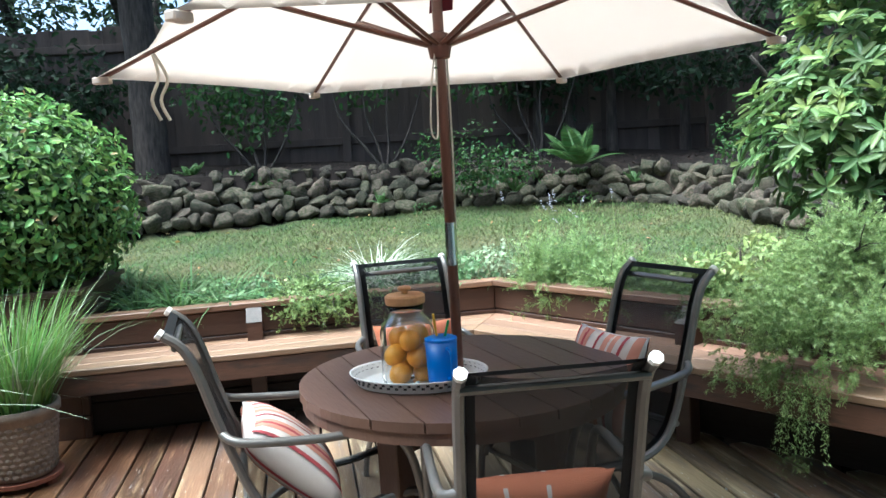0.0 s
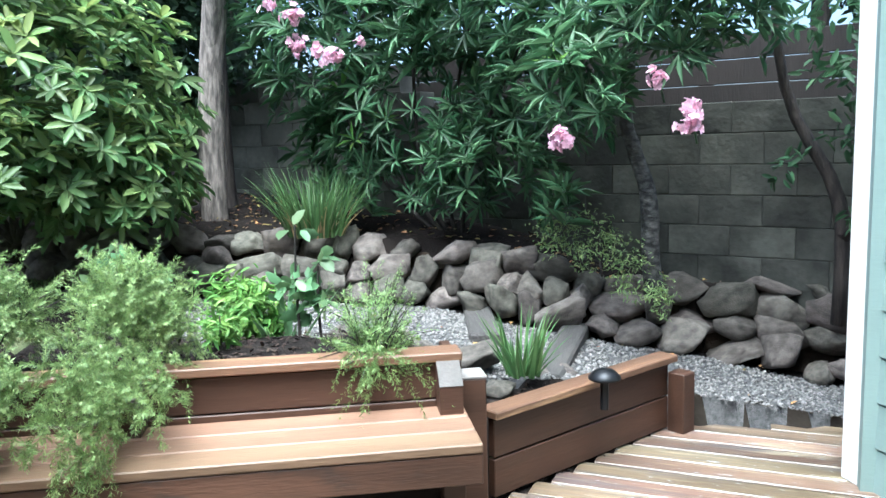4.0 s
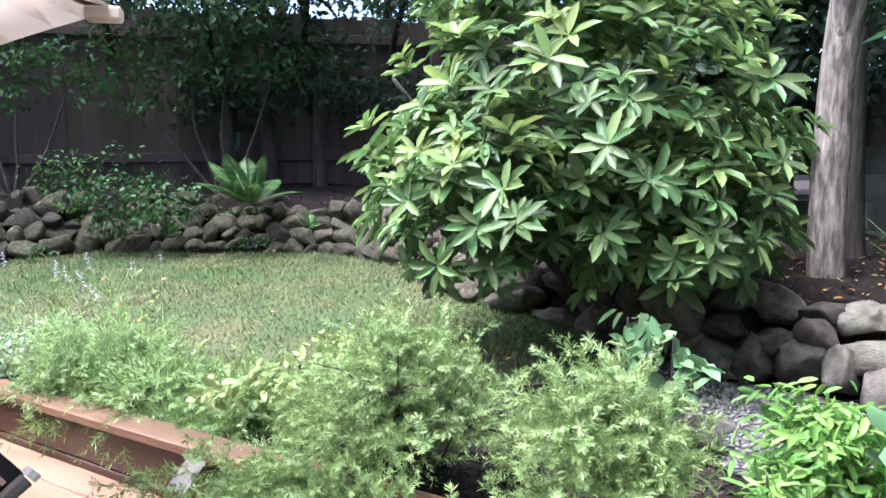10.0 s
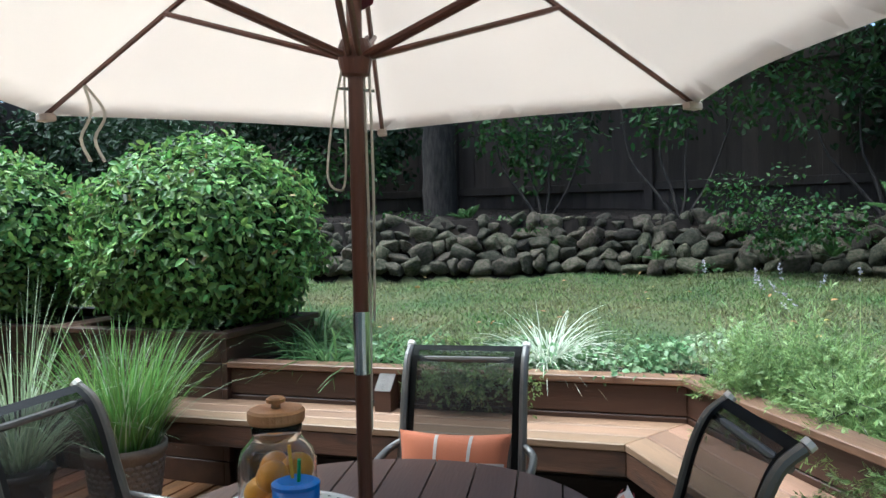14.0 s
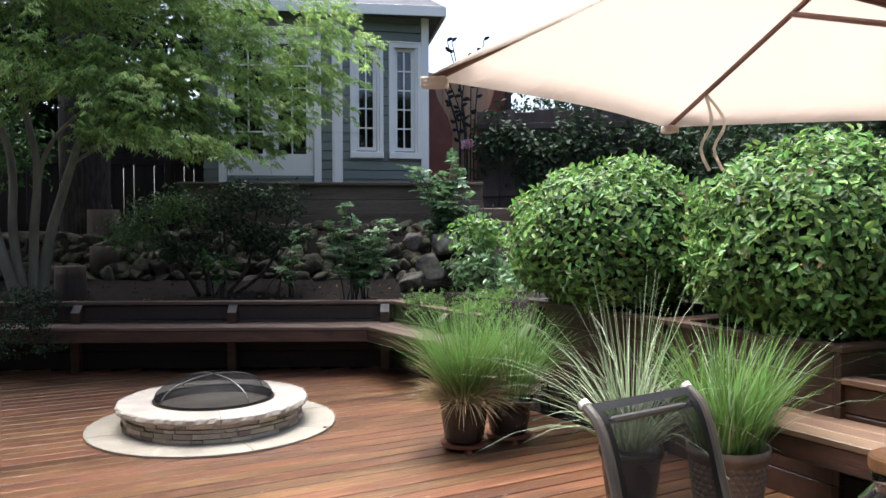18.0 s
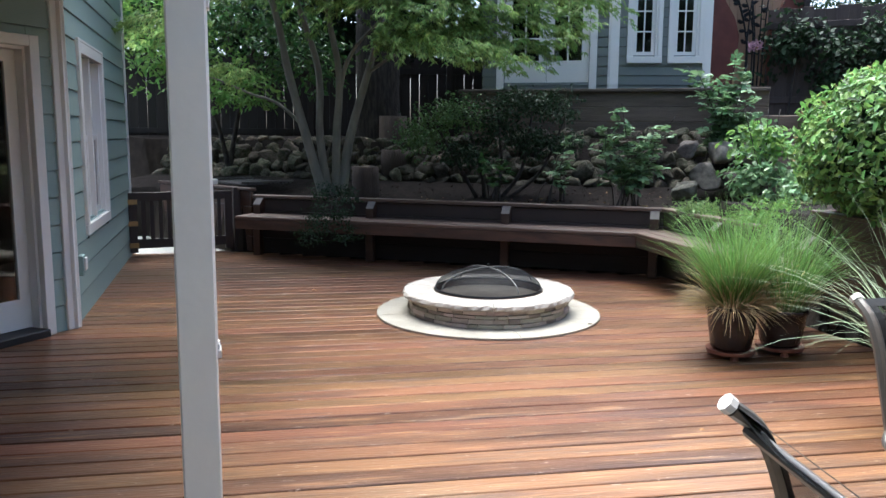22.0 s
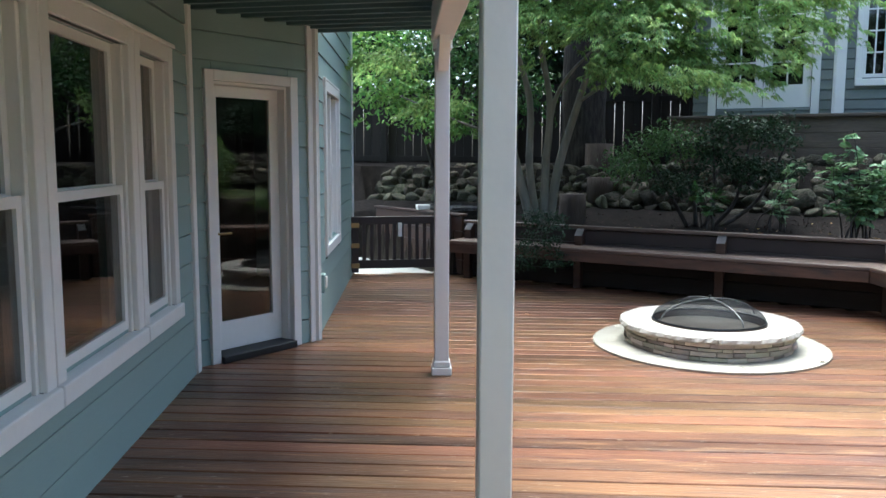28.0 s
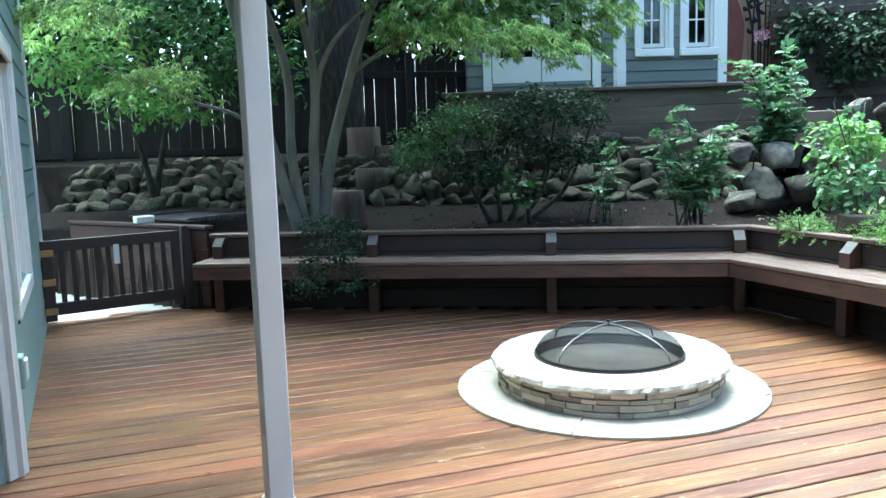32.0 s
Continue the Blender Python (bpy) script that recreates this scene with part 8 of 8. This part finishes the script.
b2 = np.array([on_m(s, -d, z) for s, d, z in zip(RNG.uniform(0.7, 1.45, 70), RNG.uniform(0.06, 0.2, 70), RNG.uniform(0.5, 0.74, 70))])
sprigs("trailing_herb", "low blue-green herb hanging over the planter wall", "plant", np.concatenate([a, a2]), np.concatenate([b, b2]), 34, 0.024, 0.4, L_ROSEM)
tuft("variegated_grass", "white-striped grass tuft at the lawn edge", "grass", on_m(0.75, 0.30, 0.68), 420, 0.46, 0.008, L_WHITE, 1.0, 1.3, 0.07)
cloud("groundcover", "low bright green groundcover at the lawn edge", "plant", [(on_m(-0.15, 0.5, 0.76), (0.35, 0.3, 0.12)), (on_m(0.9, 0.45, 0.74), (0.35, 0.25, 0.09)), (on_m(1.6, 0.4, 0.74), (0.4, 0.25, 0.09)), (on_m(0.35, 0.25, 0.74), (0.3, 0.3, 0.10)), (on_m(0.6, 0.15, 0.74), (0.2, 0.2, 0.08)), (on_m(0.1, 0.35, 0.74), (0.3, 0.3, 0.1))], 2200, (0.022, 0.045), 0.7, L_ROSE, second=(L_PALE, 0.2))
for s, d, n, l in ((1.75, 0.2, 60, 0.45), (2.05, 0.25, 70, 0.5), (2.3, 0.35, 50, 0.42), (1.6, 0.4, 40, 0.35), (2.35, 0.75, 100, 0.5), (2.5, 1.05, 100, 0.5), (2.0, 0.6, 70, 0.45)):
    tuft("daylily", "arching strappy leaves at the planter edge", "plant", on_m(s, d, 0.66), n, l, 0.014, L_LILY, 0.9, 1.3, 0.06)
# herbs on the corner by the rose bed
a, b = mound((4.55, 6.5, 0.70), (0.55, 0.7, 0.32), 330, 0.2, 0.4)
sprigs("thyme", "low yellow-green creeping herb over the planter corner", "plant", a, b, 34, 0.022, 0.45, L_LIME)
a, b = mound((4.2, 7.2, 0.70), (0.35, 0.4, 0.25), 160, 0.15, 0.5)
sprigs("thyme", "creeping herb hanging at the bench corner", "plant", a, b, 30, 0.022, 0.45, L_LAV)
# bed between rosemary planter and gravel
cloud("lime_shrub", "small bright lime-green shrub in the mulch", "shrub", [((3.56, -2.32, 0.76), (0.19, 0.19, 0.18)), ((3.56, -2.32, 0.66), (0.2, 0.2, 0.12))], 1900, (0.045, 0.075), 0.34, L_LIME, [[(3.56, -2.32, 0.5), (3.56, -2.32, 0.7), (3.56, -2.32, 0.86)]], None, 0.01, 0.004)
for x, y, h in ((3.22, -2.36, 0.50), (3.16, -2.44, 0.3), (4.1, -2.17, 0.34), (4.2, -2.12, 0.26), (4.36, -2.13, 0.36)):
    cloud("dahlia", "upright plant with broad pale green leaves", "plant", [((x, y, 0.66 + h * 0.5), (0.1, 0.1, h * 0.4)), ((x, y, 0.66 + h), (0.06, 0.06, 0.06))], 40, (0.06, 0.11), 0.6, L_ROSE, [[(x, y, 0.6), (x + 0.01, y, 0.66 + h * 0.5), (x, y, 0.68 + h)]], None, 0.008, 0.004)
tuft("iris", "fan of broad blue-green iris leaves", "plant", (3.3, -2.36, 0.5), 13, 0.45, 0.045, L_ROSE, 0.5, 0.2, 0.05)
cloud("seedling", "small yellow-green lily shoot in the mulch", "plant", [((3.33, -1.97, 0.74), (0.06, 0.06, 0.1))], 90, (0.05, 0.09), 0.22, L_LIME, [[(3.33, -1.97, 0.6), (3.33, -1.97, 0.7), (3.33, -1.97, 0.82)]], None, 0.006, 0.003)
cloud("sage", "grey-green sage on the rock wall", "shrub", [((2.45, -4.2, 0.9), (0.18, 0.16, 0.2)), ((2.2, -4.15, 0.75), (0.16, 0.14, 0.2)), ((2.72, -4.25, 0.95), (0.15, 0.15, 0.18)), ((2.02, -4.1, 0.6), (0.1, 0.1, 0.16))], 1500, (0.02, 0.04), 0.3, L_ROSEM, [[(2.4, -4.2, 0.7), (2.4, -4.15, 0.85), (2.4, -4.15, 1.05)]], None, 0.008, 0.004)
cloud("side_tree", "slender tree with few leaves at the block wall", "tree", [((1.42, -4.65, 1.3), (0.14, 0.12, 0.14)), ((1.0, -4.62, 1.1), (0.16, 0.14, 0.14)), ((1.12, -4.6, 1.8), (0.28, 0.25, 0.25)), ((1.25, -4.6, 2.2), (0.4, 0.3, 0.2)), ((1.1, -4.65, 1.45), (0.18, 0.15, 0.12)), ((0.95, -4.6, 2.1), (0.3, 0.25, 0.3))], 520, (0.07, 0.11), 0.35, L_OLEA,
      [[(1.125, -4.75, 0.4), (1.125, -4.75, 0.97), (1.21, -4.75, 1.29), (1.40, -4.75, 1.63), (1.51, -4.72, 2.06), (1.54, -4.7, 2.7)], [(1.125, -4.75, 0.92), (0.99, -4.74, 1.2), (1.02, -4.72, 1.74), (0.98, -4.7, 2.5)]], M_BARK2, 0.05, 0.022)
# climbers, ferns and tufts on the lawn wall
for at, n, s in (((8.5, -0.15, 1.42), 420, (0.25, 0.45, 0.22)), ((8.55, 0.35, 1.62), 500, (0.25, 0.5, 0.25)), ((8.6, 0.2, 1.3), 300, (0.15, 0.25, 0.2)), ((7.55, -2.2, 1.55), 420, (0.35, 0.3, 0.3)), ((8.75, 4.1, 1.5), 260, (0.25, 0.5, 0.14)), ((8.7, 5.3, 1.55), 300, (0.3, 0.6, 0.2)), ((8.75, 2.6, 1.46), 150, (0.2, 0.4, 0.1))):
    cloud("wall_plant", "small-leaved plant growing over the lawn wall", "plant", [(at, s)], n, (0.03, 0.055), 0.6, L_MID)
wr = random.Random(21)
for k in range(16):
    y = wr.uniform(-1.0, 6.5)
    h = wr.uniform(0.0, 0.4)
    cloud("wall_plant", "tiny plant rooted between the stones of the lawn wall", "plant", [((8.50 + 0.45 * h + wr.uniform(0, 0.06), y, 1.04 + h), (0.07, wr.uniform(0.07, 0.18), 0.06))], 60, (0.02, 0.04), 0.55, wr.choice((L_FERN, L_MID, L_LIME)))
for at, l in (((8.60, 5.4, 1.15), 0.24), ((8.58, 1.2, 1.12), 0.2), ((8.70, 4.6, 1.38), 0.24), ((8.72, 2.2, 1.18), 0.22), ((8.62, 3.8, 1.1), 0.25), ((8.55, -0.2, 1.15), 0.22), ((8.9, 3.2, 1.5), 0.3), ((8.0, -1.3, 1.2), 0.22)):
    fern("small fern in the stone wall", at, 8, l)


# ---- path details ----
def sleeper(at, rz, l, w=0.2, tilt=0.0):
    o = tagged(put("sleeper", boxm(-l / 2, l / 2, -w / 2, w / 2, -0.1, 0.06, 0.015), M_SLEEPER), "weathered grey timber step in the gravel", "timber step", "timber steps in the gravel")
    o.matrix_basis = pose(*at, 0, tilt, rz)


sleeper((3.06, -3.84, 0.40), -58, 0.85, 0.18)
sleeper((2.48, -3.76, 0.30), -76, 1.2, 0.17)
sleeper((1.92, -4.25, 0.10), -66, 0.75)
pl_ = thing("path_light", "black mushroom path light by the planter", "lamp", (1.95, -2.98, 0.30))
part("stake", cyl(bmesh.new(), 0.02, 0.02, 0.0, 0.14, 10), M_METAL, pl_)
smooth(part("lamp_cap", lathe(bmesh.new(), [(0.02, 0.14), (0.075, 0.145), (0.075, 0.155), (0.045, 0.185), (0.0, 0.195)], 20), M_METAL, pl_))
rr = random.Random(9)
for k, (x, y, z, s) in enumerate(((2.4, -3.2, 0.36, 0.2), (2.65, -3.05, 0.45, 0.26), (2.9, -2.85, 0.5, 0.22), (2.42, -2.85, 0.36, 0.16), (3.3, -2.75, 0.56, 0.2), (3.7, -2.5, 0.6, 0.22), (2.75, -3.3, 0.40, 0.2), (3.1, -3.0, 0.48, 0.24), (2.3, -3.4, 0.32, 0.14), (4.1, -2.3, 0.66, 0.2))):
    o = tagged(new("edging_stone", STONES[k % 10]), "rough brown edging stone beside the gravel", "stone", "edging stones")
    o.matrix_basis = pose(x, y, z, rr.uniform(-10, 10), rr.uniform(-10, 10), rr.uniform(0, 180)) @ Matrix.Diagonal((s, s * 0.8, s * 0.6, 1))


def scatter(poly, n):
    xs, ys = [p[0] for p in poly], [p[1] for p in poly]
    x, y = RNG.uniform(min(xs), max(xs), n), RNG.uniform(min(ys), max(ys), n)
    k = inside(poly, x, y)
    return x[k], y[k]


def on_ground(x, y, want):
    c, z = ground_class(x, y)
    k = c == want
    w = np.array([noise.noise((a * 1.3, b * 1.3, 0)) for a, b in zip(x[k], y[k])]) * 0.03
    return x[k], y[k], z[k] + w


# gravel, mulch chips, grass
x, y = scatter(GRAVEL, 42000)
x, y, z = on_ground(x, y, 3)
n = len(x)
oc = np.array([[1, 0, 0], [-1, 0, 0], [0, 1, 0], [0, -1, 0], [0, 0, 1], [0, 0, -1.0]])
s = RNG.uniform(0.006, 0.0145, (n, 1, 1)) * RNG.uniform(0.6, 1.4, (n, 6, 1))
a = RNG.uniform(0, 6.28, n)
rot = np.stack([np.stack([np.cos(a), -np.sin(a), 0 * a], 1), np.stack([np.sin(a), np.cos(a), 0 * a], 1), np.tile([0, 0, 0.7], (n, 1))], 1)
v = np.einsum("nij,nkj->nki", rot, oc[None] * s) + np.stack([x, y, z + 0.004], 1)[:, None]
f = np.array([[0, 2, 4], [2, 1, 4], [1, 3, 4], [3, 0, 4], [2, 0, 5], [1, 2, 5], [3, 1, 5], [0, 3, 5]])
ff_ = (np.arange(n)[:, None, None] * 6 + f[None]).reshape(-1, 3)
tagged(arrays("gravel", v.reshape(-1, 3), ff_, M_PEBBLE), "loose grey gravel stones on the path", "gravel", kind="stuff")

P = []
for poly, k in ((((1.0, -5.0), (9.5, -5.0), (9.5, 6.0), (2.0, -2.0)), 20000), (((-0.5, 7.0), (5.3, 7.0), (5.3, 9.3), (-0.5, 10.5)), 7000), (((2.0, -3.2), (5.5, -3.2), (6.2, 2.8), (2.0, -1.0)), 22000)):
    x, y = scatter(list(poly), k)
    x, y, z = on_ground(x, y, 2)
    P.append(np.stack([x, y, z + 0.006], 1))
P = np.concatenate(P)
d = RNG.normal(size=P.shape) * [1, 1, 0.45]
leaves("mulch", P, d, np.tile([0, 0, 1.0], (len(P), 1)) + RNG.normal(size=P.shape) * 0.4, RNG.uniform(0.014, 0.045, len(P)), 0.38, M_CHIP, None, 0, 0)
tagged(bpy.data.objects["mulch"], "dark bark chips on the planted beds", "mulch", kind="stuff")
x, y = scatter([(3.5, -3.5), (9.2, -2.5), (9.2, 8.0), (3.5, 8.0)], 300000)
x, y, z = on_ground(x, y, 1)
n = len(x)
thick = np.array([noise.noise((a * 0.9, b * 0.9, 4)) for a, b in zip(x, y)])
d = np.stack([RNG.normal(0, 0.45, n), RNG.normal(0, 0.45, n), np.ones(n)], 1)
blades("lawn_grass", np.stack([x, y, z - 0.004], 1), d, RNG.uniform(0.028, 0.06, n) * (1 + 0.5 * thick), 0.0055, M_BLADE, None, 0.6, 2)
tagged(bpy.data.objects["lawn_grass"], "short green lawn grass with dry patches", "lawn", kind="stuff")
# fallen leaves
P = []
for poly, k, want in ((((1.5, -5.0), (7.0, -5.0), (7.0, -2.5), (1.5, -3.5)), 900, 2), (tuple(GRAVEL), 130, 3), (((4.5, -2.5), (8.8, -2.0), (8.8, 6.0), (5.2, 6.0)), 130, 1), (((0, 7.6), (5, 7.6), (5, 9), (0, 9.6)), 160, 2)):
    x, y = scatter(list(poly), k)
    x, y, z = on_ground(x, y, want)
    P.append(np.stack([x, y, z + (0.05 if want == 1 else 0.02)], 1))
for at in ((2.78, 5.47, 0.024), (0.9, 5.7, 0.004), (1.3, 6.5, 0.004), (0.4, 6.9, 0.004), (0.1, 5.9, 0.004), (1.5, 4.6, 0.004), (-0.3, 5.2, 0.004), (0.6, 7.6, 0.004), (2.9, 3.3, 0.004)):
    P.append(np.array([at]))
P = np.concatenate(P)
leaves("fallen_leaves", P, RNG.normal(size=P.shape) * [1, 1, 0.15], np.tile([0, 0, 1.0], (len(P), 1)) + RNG.normal(size=P.shape) * 0.3, RNG.uniform(0.025, 0.055, len(P)), 0.5, L_FALL, None, 0.2, 0.1)
tagged(bpy.data.objects["fallen_leaves"], "scattered yellow and brown fallen leaves", "leaves", kind="stuff")


# ---- garden art, steps, gate planter ----
art = thing("garden_screen", "rust-red steel screen with vase-shaped opening and vines", "garden art")
ma, la = along((5.42, 11.05), (6.95, 11.35))
art.matrix_basis = ma


def goblet(z):
    """Half the width of the opening at a height above the ground of the screen."""
    pts = [(0.0, 0.30), (0.35, 0.24), (0.7, 0.22), (0.95, 0.30), (1.2, 0.48), (1.42, 0.56), (1.55, 0.57)]
    for (a, p), (b, q) in zip(pts, pts[1:]):
        if z <= b:
            return p + (q - p) * (z - a) / (b - a)
    return pts[-1][1]


for s in (-1, 1):
    bm = bmesh.new()
    rows = []
    for k in range(25):
        z = 1.55 * k / 24
        inner, outer = la / 2 + s * goblet(z), la / 2 + s * la / 2
        rows.append([bm.verts.new((x, y, 2.2 + z)) for x, y in ((inner, -0.006), (outer, -0.006), (outer, 0.006), (inner, 0.006))])
    for a, b in zip(rows, rows[1:]):
        for e in range(4):
            bm.faces.new((a[e], a[(e + 1) % 4], b[(e + 1) % 4], b[e]))
    bm.faces.new(rows[0])
    bm.faces.new(rows[-1])
    bmesh.ops.recalc_face_normals(bm, faces=bm.faces)
    part("steel_plate", bm, M_RUST, art)
part("post", boxm(-0.06, 0.0, -0.04, 0.04, 1.9, 4.05, 0.004), M_DARKW, art)
part("post", boxm(la, la + 0.09, -0.05, 0.05, 1.9, 3.75, 0.004), M_DARKW, art)
part("frame_rail", boxm(0, la, -0.03, 0.03, 2.13, 2.2, 0.004), M_TIMBER, art)
for k in range(10):
    part("back_board", boxm(0.05 + k * 0.14, 0.185 + k * 0.14, 0.14, 0.16, 2.1, 3.85 - 0.01 * (k % 3), 0.003), M_TANW, art)
rv = random.Random(21)
for k in range(8):
    x0 = la / 2 + rv.uniform(-0.16, 0.16)
    lean = rv.uniform(-0.55, 0.55)
    h = rv.uniform(1.2, 2.35)
    pts = [(x0, -0.02, 2.2), (x0 + 0.03 * lean, -0.03, 2.2 + h * 0.35), (x0 + 0.3 * lean, -0.03, 2.2 + h * 0.7), (x0 + 0.75 * lean, -0.02, 2.2 + h)]
    cv = curve(pts, 18)
    stem = part("vine", tube(bmesh.new(), cv, 0.012, 6, 0.008), M_METAL, art)
    P_ = np.array([cv[i] for i in range(8, 19, 2)])
    for i_, p_ in enumerate(P_):
        leaves("steel_leaf", np.array([p_]), np.array([[1 if i_ % 2 else -1, 0, RNG.uniform(0, 0.8)]]), np.array([[0, 1.0, 0.2]]), 0.12, 0.5, M_METAL, stem)
leaves("pink_blossom", np.array([[la / 2 + RNG.uniform(-0.1, 0.12), -0.05, 2.75 + RNG.uniform(-0.05, 0.08)] for k in range(60)]), RNG.normal(size=(60, 3)), RNG.normal(size=(60, 3)), 0.05, 0.8, L_PINK, art)
for k, (x, y, z) in enumerate(((5.55, 9.15, 1.38), (5.75, 9.5, 1.56), (5.95, 9.85, 1.74))):
    o = tagged(put("garden_step", boxm(-0.45, 0.45, -0.16, 0.16, -0.25, 0.0, 0.012), M_TIMBER), "old timber garden step up to the cottage", "step", "timber steps to the cottage")
    o.matrix_basis = pose(x, y, z, 0, 0, -18)
rr = random.Random(31)
for k, (x, y, z, s) in enumerate(((4.75, 8.75, 1.0, 0.42), (5.1, 8.6, 0.95, 0.38), (4.95, 8.8, 1.28, 0.36), (5.35, 8.7, 1.2, 0.34), (4.55, 8.85, 1.3, 0.3), (6.3, 9.4, 1.75, 0.3), (6.55, 9.3, 1.7, 0.28), (4.5, 8.7, 0.85, 0.3))):
    o = tagged(new("boulder", STONES[(k * 3) % 10]), "rounded grey boulder stacked beside the garden steps", "boulder", "boulders by the garden steps")
    o.matrix_basis = pose(x, y, z, rr.uniform(-10, 10), rr.uniform(-10, 10), rr.uniform(0, 180)) @ Matrix.Diagonal((s, s * 0.85, s * 0.8, 1))
for x, y, h, r in ((1.05, 10.6, 1.25, 0.2), (1.3, 10.9, 1.5, 0.2), (1.0, 11.0, 1.72, 0.2)):
    o = thing("log_step", "cut log round standing as a garden step", "log", (x, y, 0.9), 0, "log rounds behind the maple")
    smooth(part("log_body", lathe(bmesh.new(), [(r, 0.0), (r * 1.02, 0.2), (r * 0.98, h - 0.9), (0.0, h - 0.9 + 0.003)], 18), M_STUMP, o))
# planter and vent grate behind the gate
gpl = thing("gate_planter", "reddish plank planter side behind the gate", "planter")
mg, lg = along((-0.66, 9.28), (-2.25, 10.75))
for k in range(4):
    placed(part("board", boxm(0, lg, -0.02, 0.02, 0.02 + 0.185 * k, 0.20 + 0.185 * k, 0.004), M_PLANT, gpl), mg)
placed(part("top_rail", boxm(-0.02, lg, -0.05, 0.05, 0.765, 0.80, 0.005), M_PLANT, gpl), mg)
gr_ = thing("ground_grate", "grey slatted grate lying on the planter", "grate", (-0.95, 10.35, 0.80), 135)
for k in range(12):
    part("grate_slat", boxm(-0.5, 0.5, -0.36 + k * 0.062, -0.33 + k * 0.062, 0.0, 0.02, 0.002), M_SLEEPER, gr_)
for x in (-0.5, 0.46):
    part("grate_frame", boxm(x, x + 0.04, -0.4, 0.4, 0.02, 0.045, 0.003), M_SLEEPER, gr_)
mb2 = tagged(put("utility_box", boxm(-0.09, 0.09, -0.06, 0.06, 0.0, 0.07, 0.008), M_WHITE), "pale utility box lid behind the gate", "box")
mb2.matrix_basis = pose(-1.35, 9.95, 0.80, 0, 0, 30)
wp = tagged(put("gate_paving", boxm(-3.2, -0.75, 9.0, 11.0, -0.12, -0.015), M_PAVE), "pale concrete path beyond the gate", "paving", kind="structure")
ob_ = thing("wall_outlet", "small pale green outdoor outlet box on the siding", "outlet")
ob_.matrix_basis = m3
part("outlet_cover", boxm(3.55, 3.66, 0.03, 0.07, 0.36, 0.52, 0.006), M_SIDING, ob_)
part("outlet_lid", boxm(3.565, 3.645, 0.07, 0.085, 0.40, 0.50, 0.004), M_WHITE, ob_)
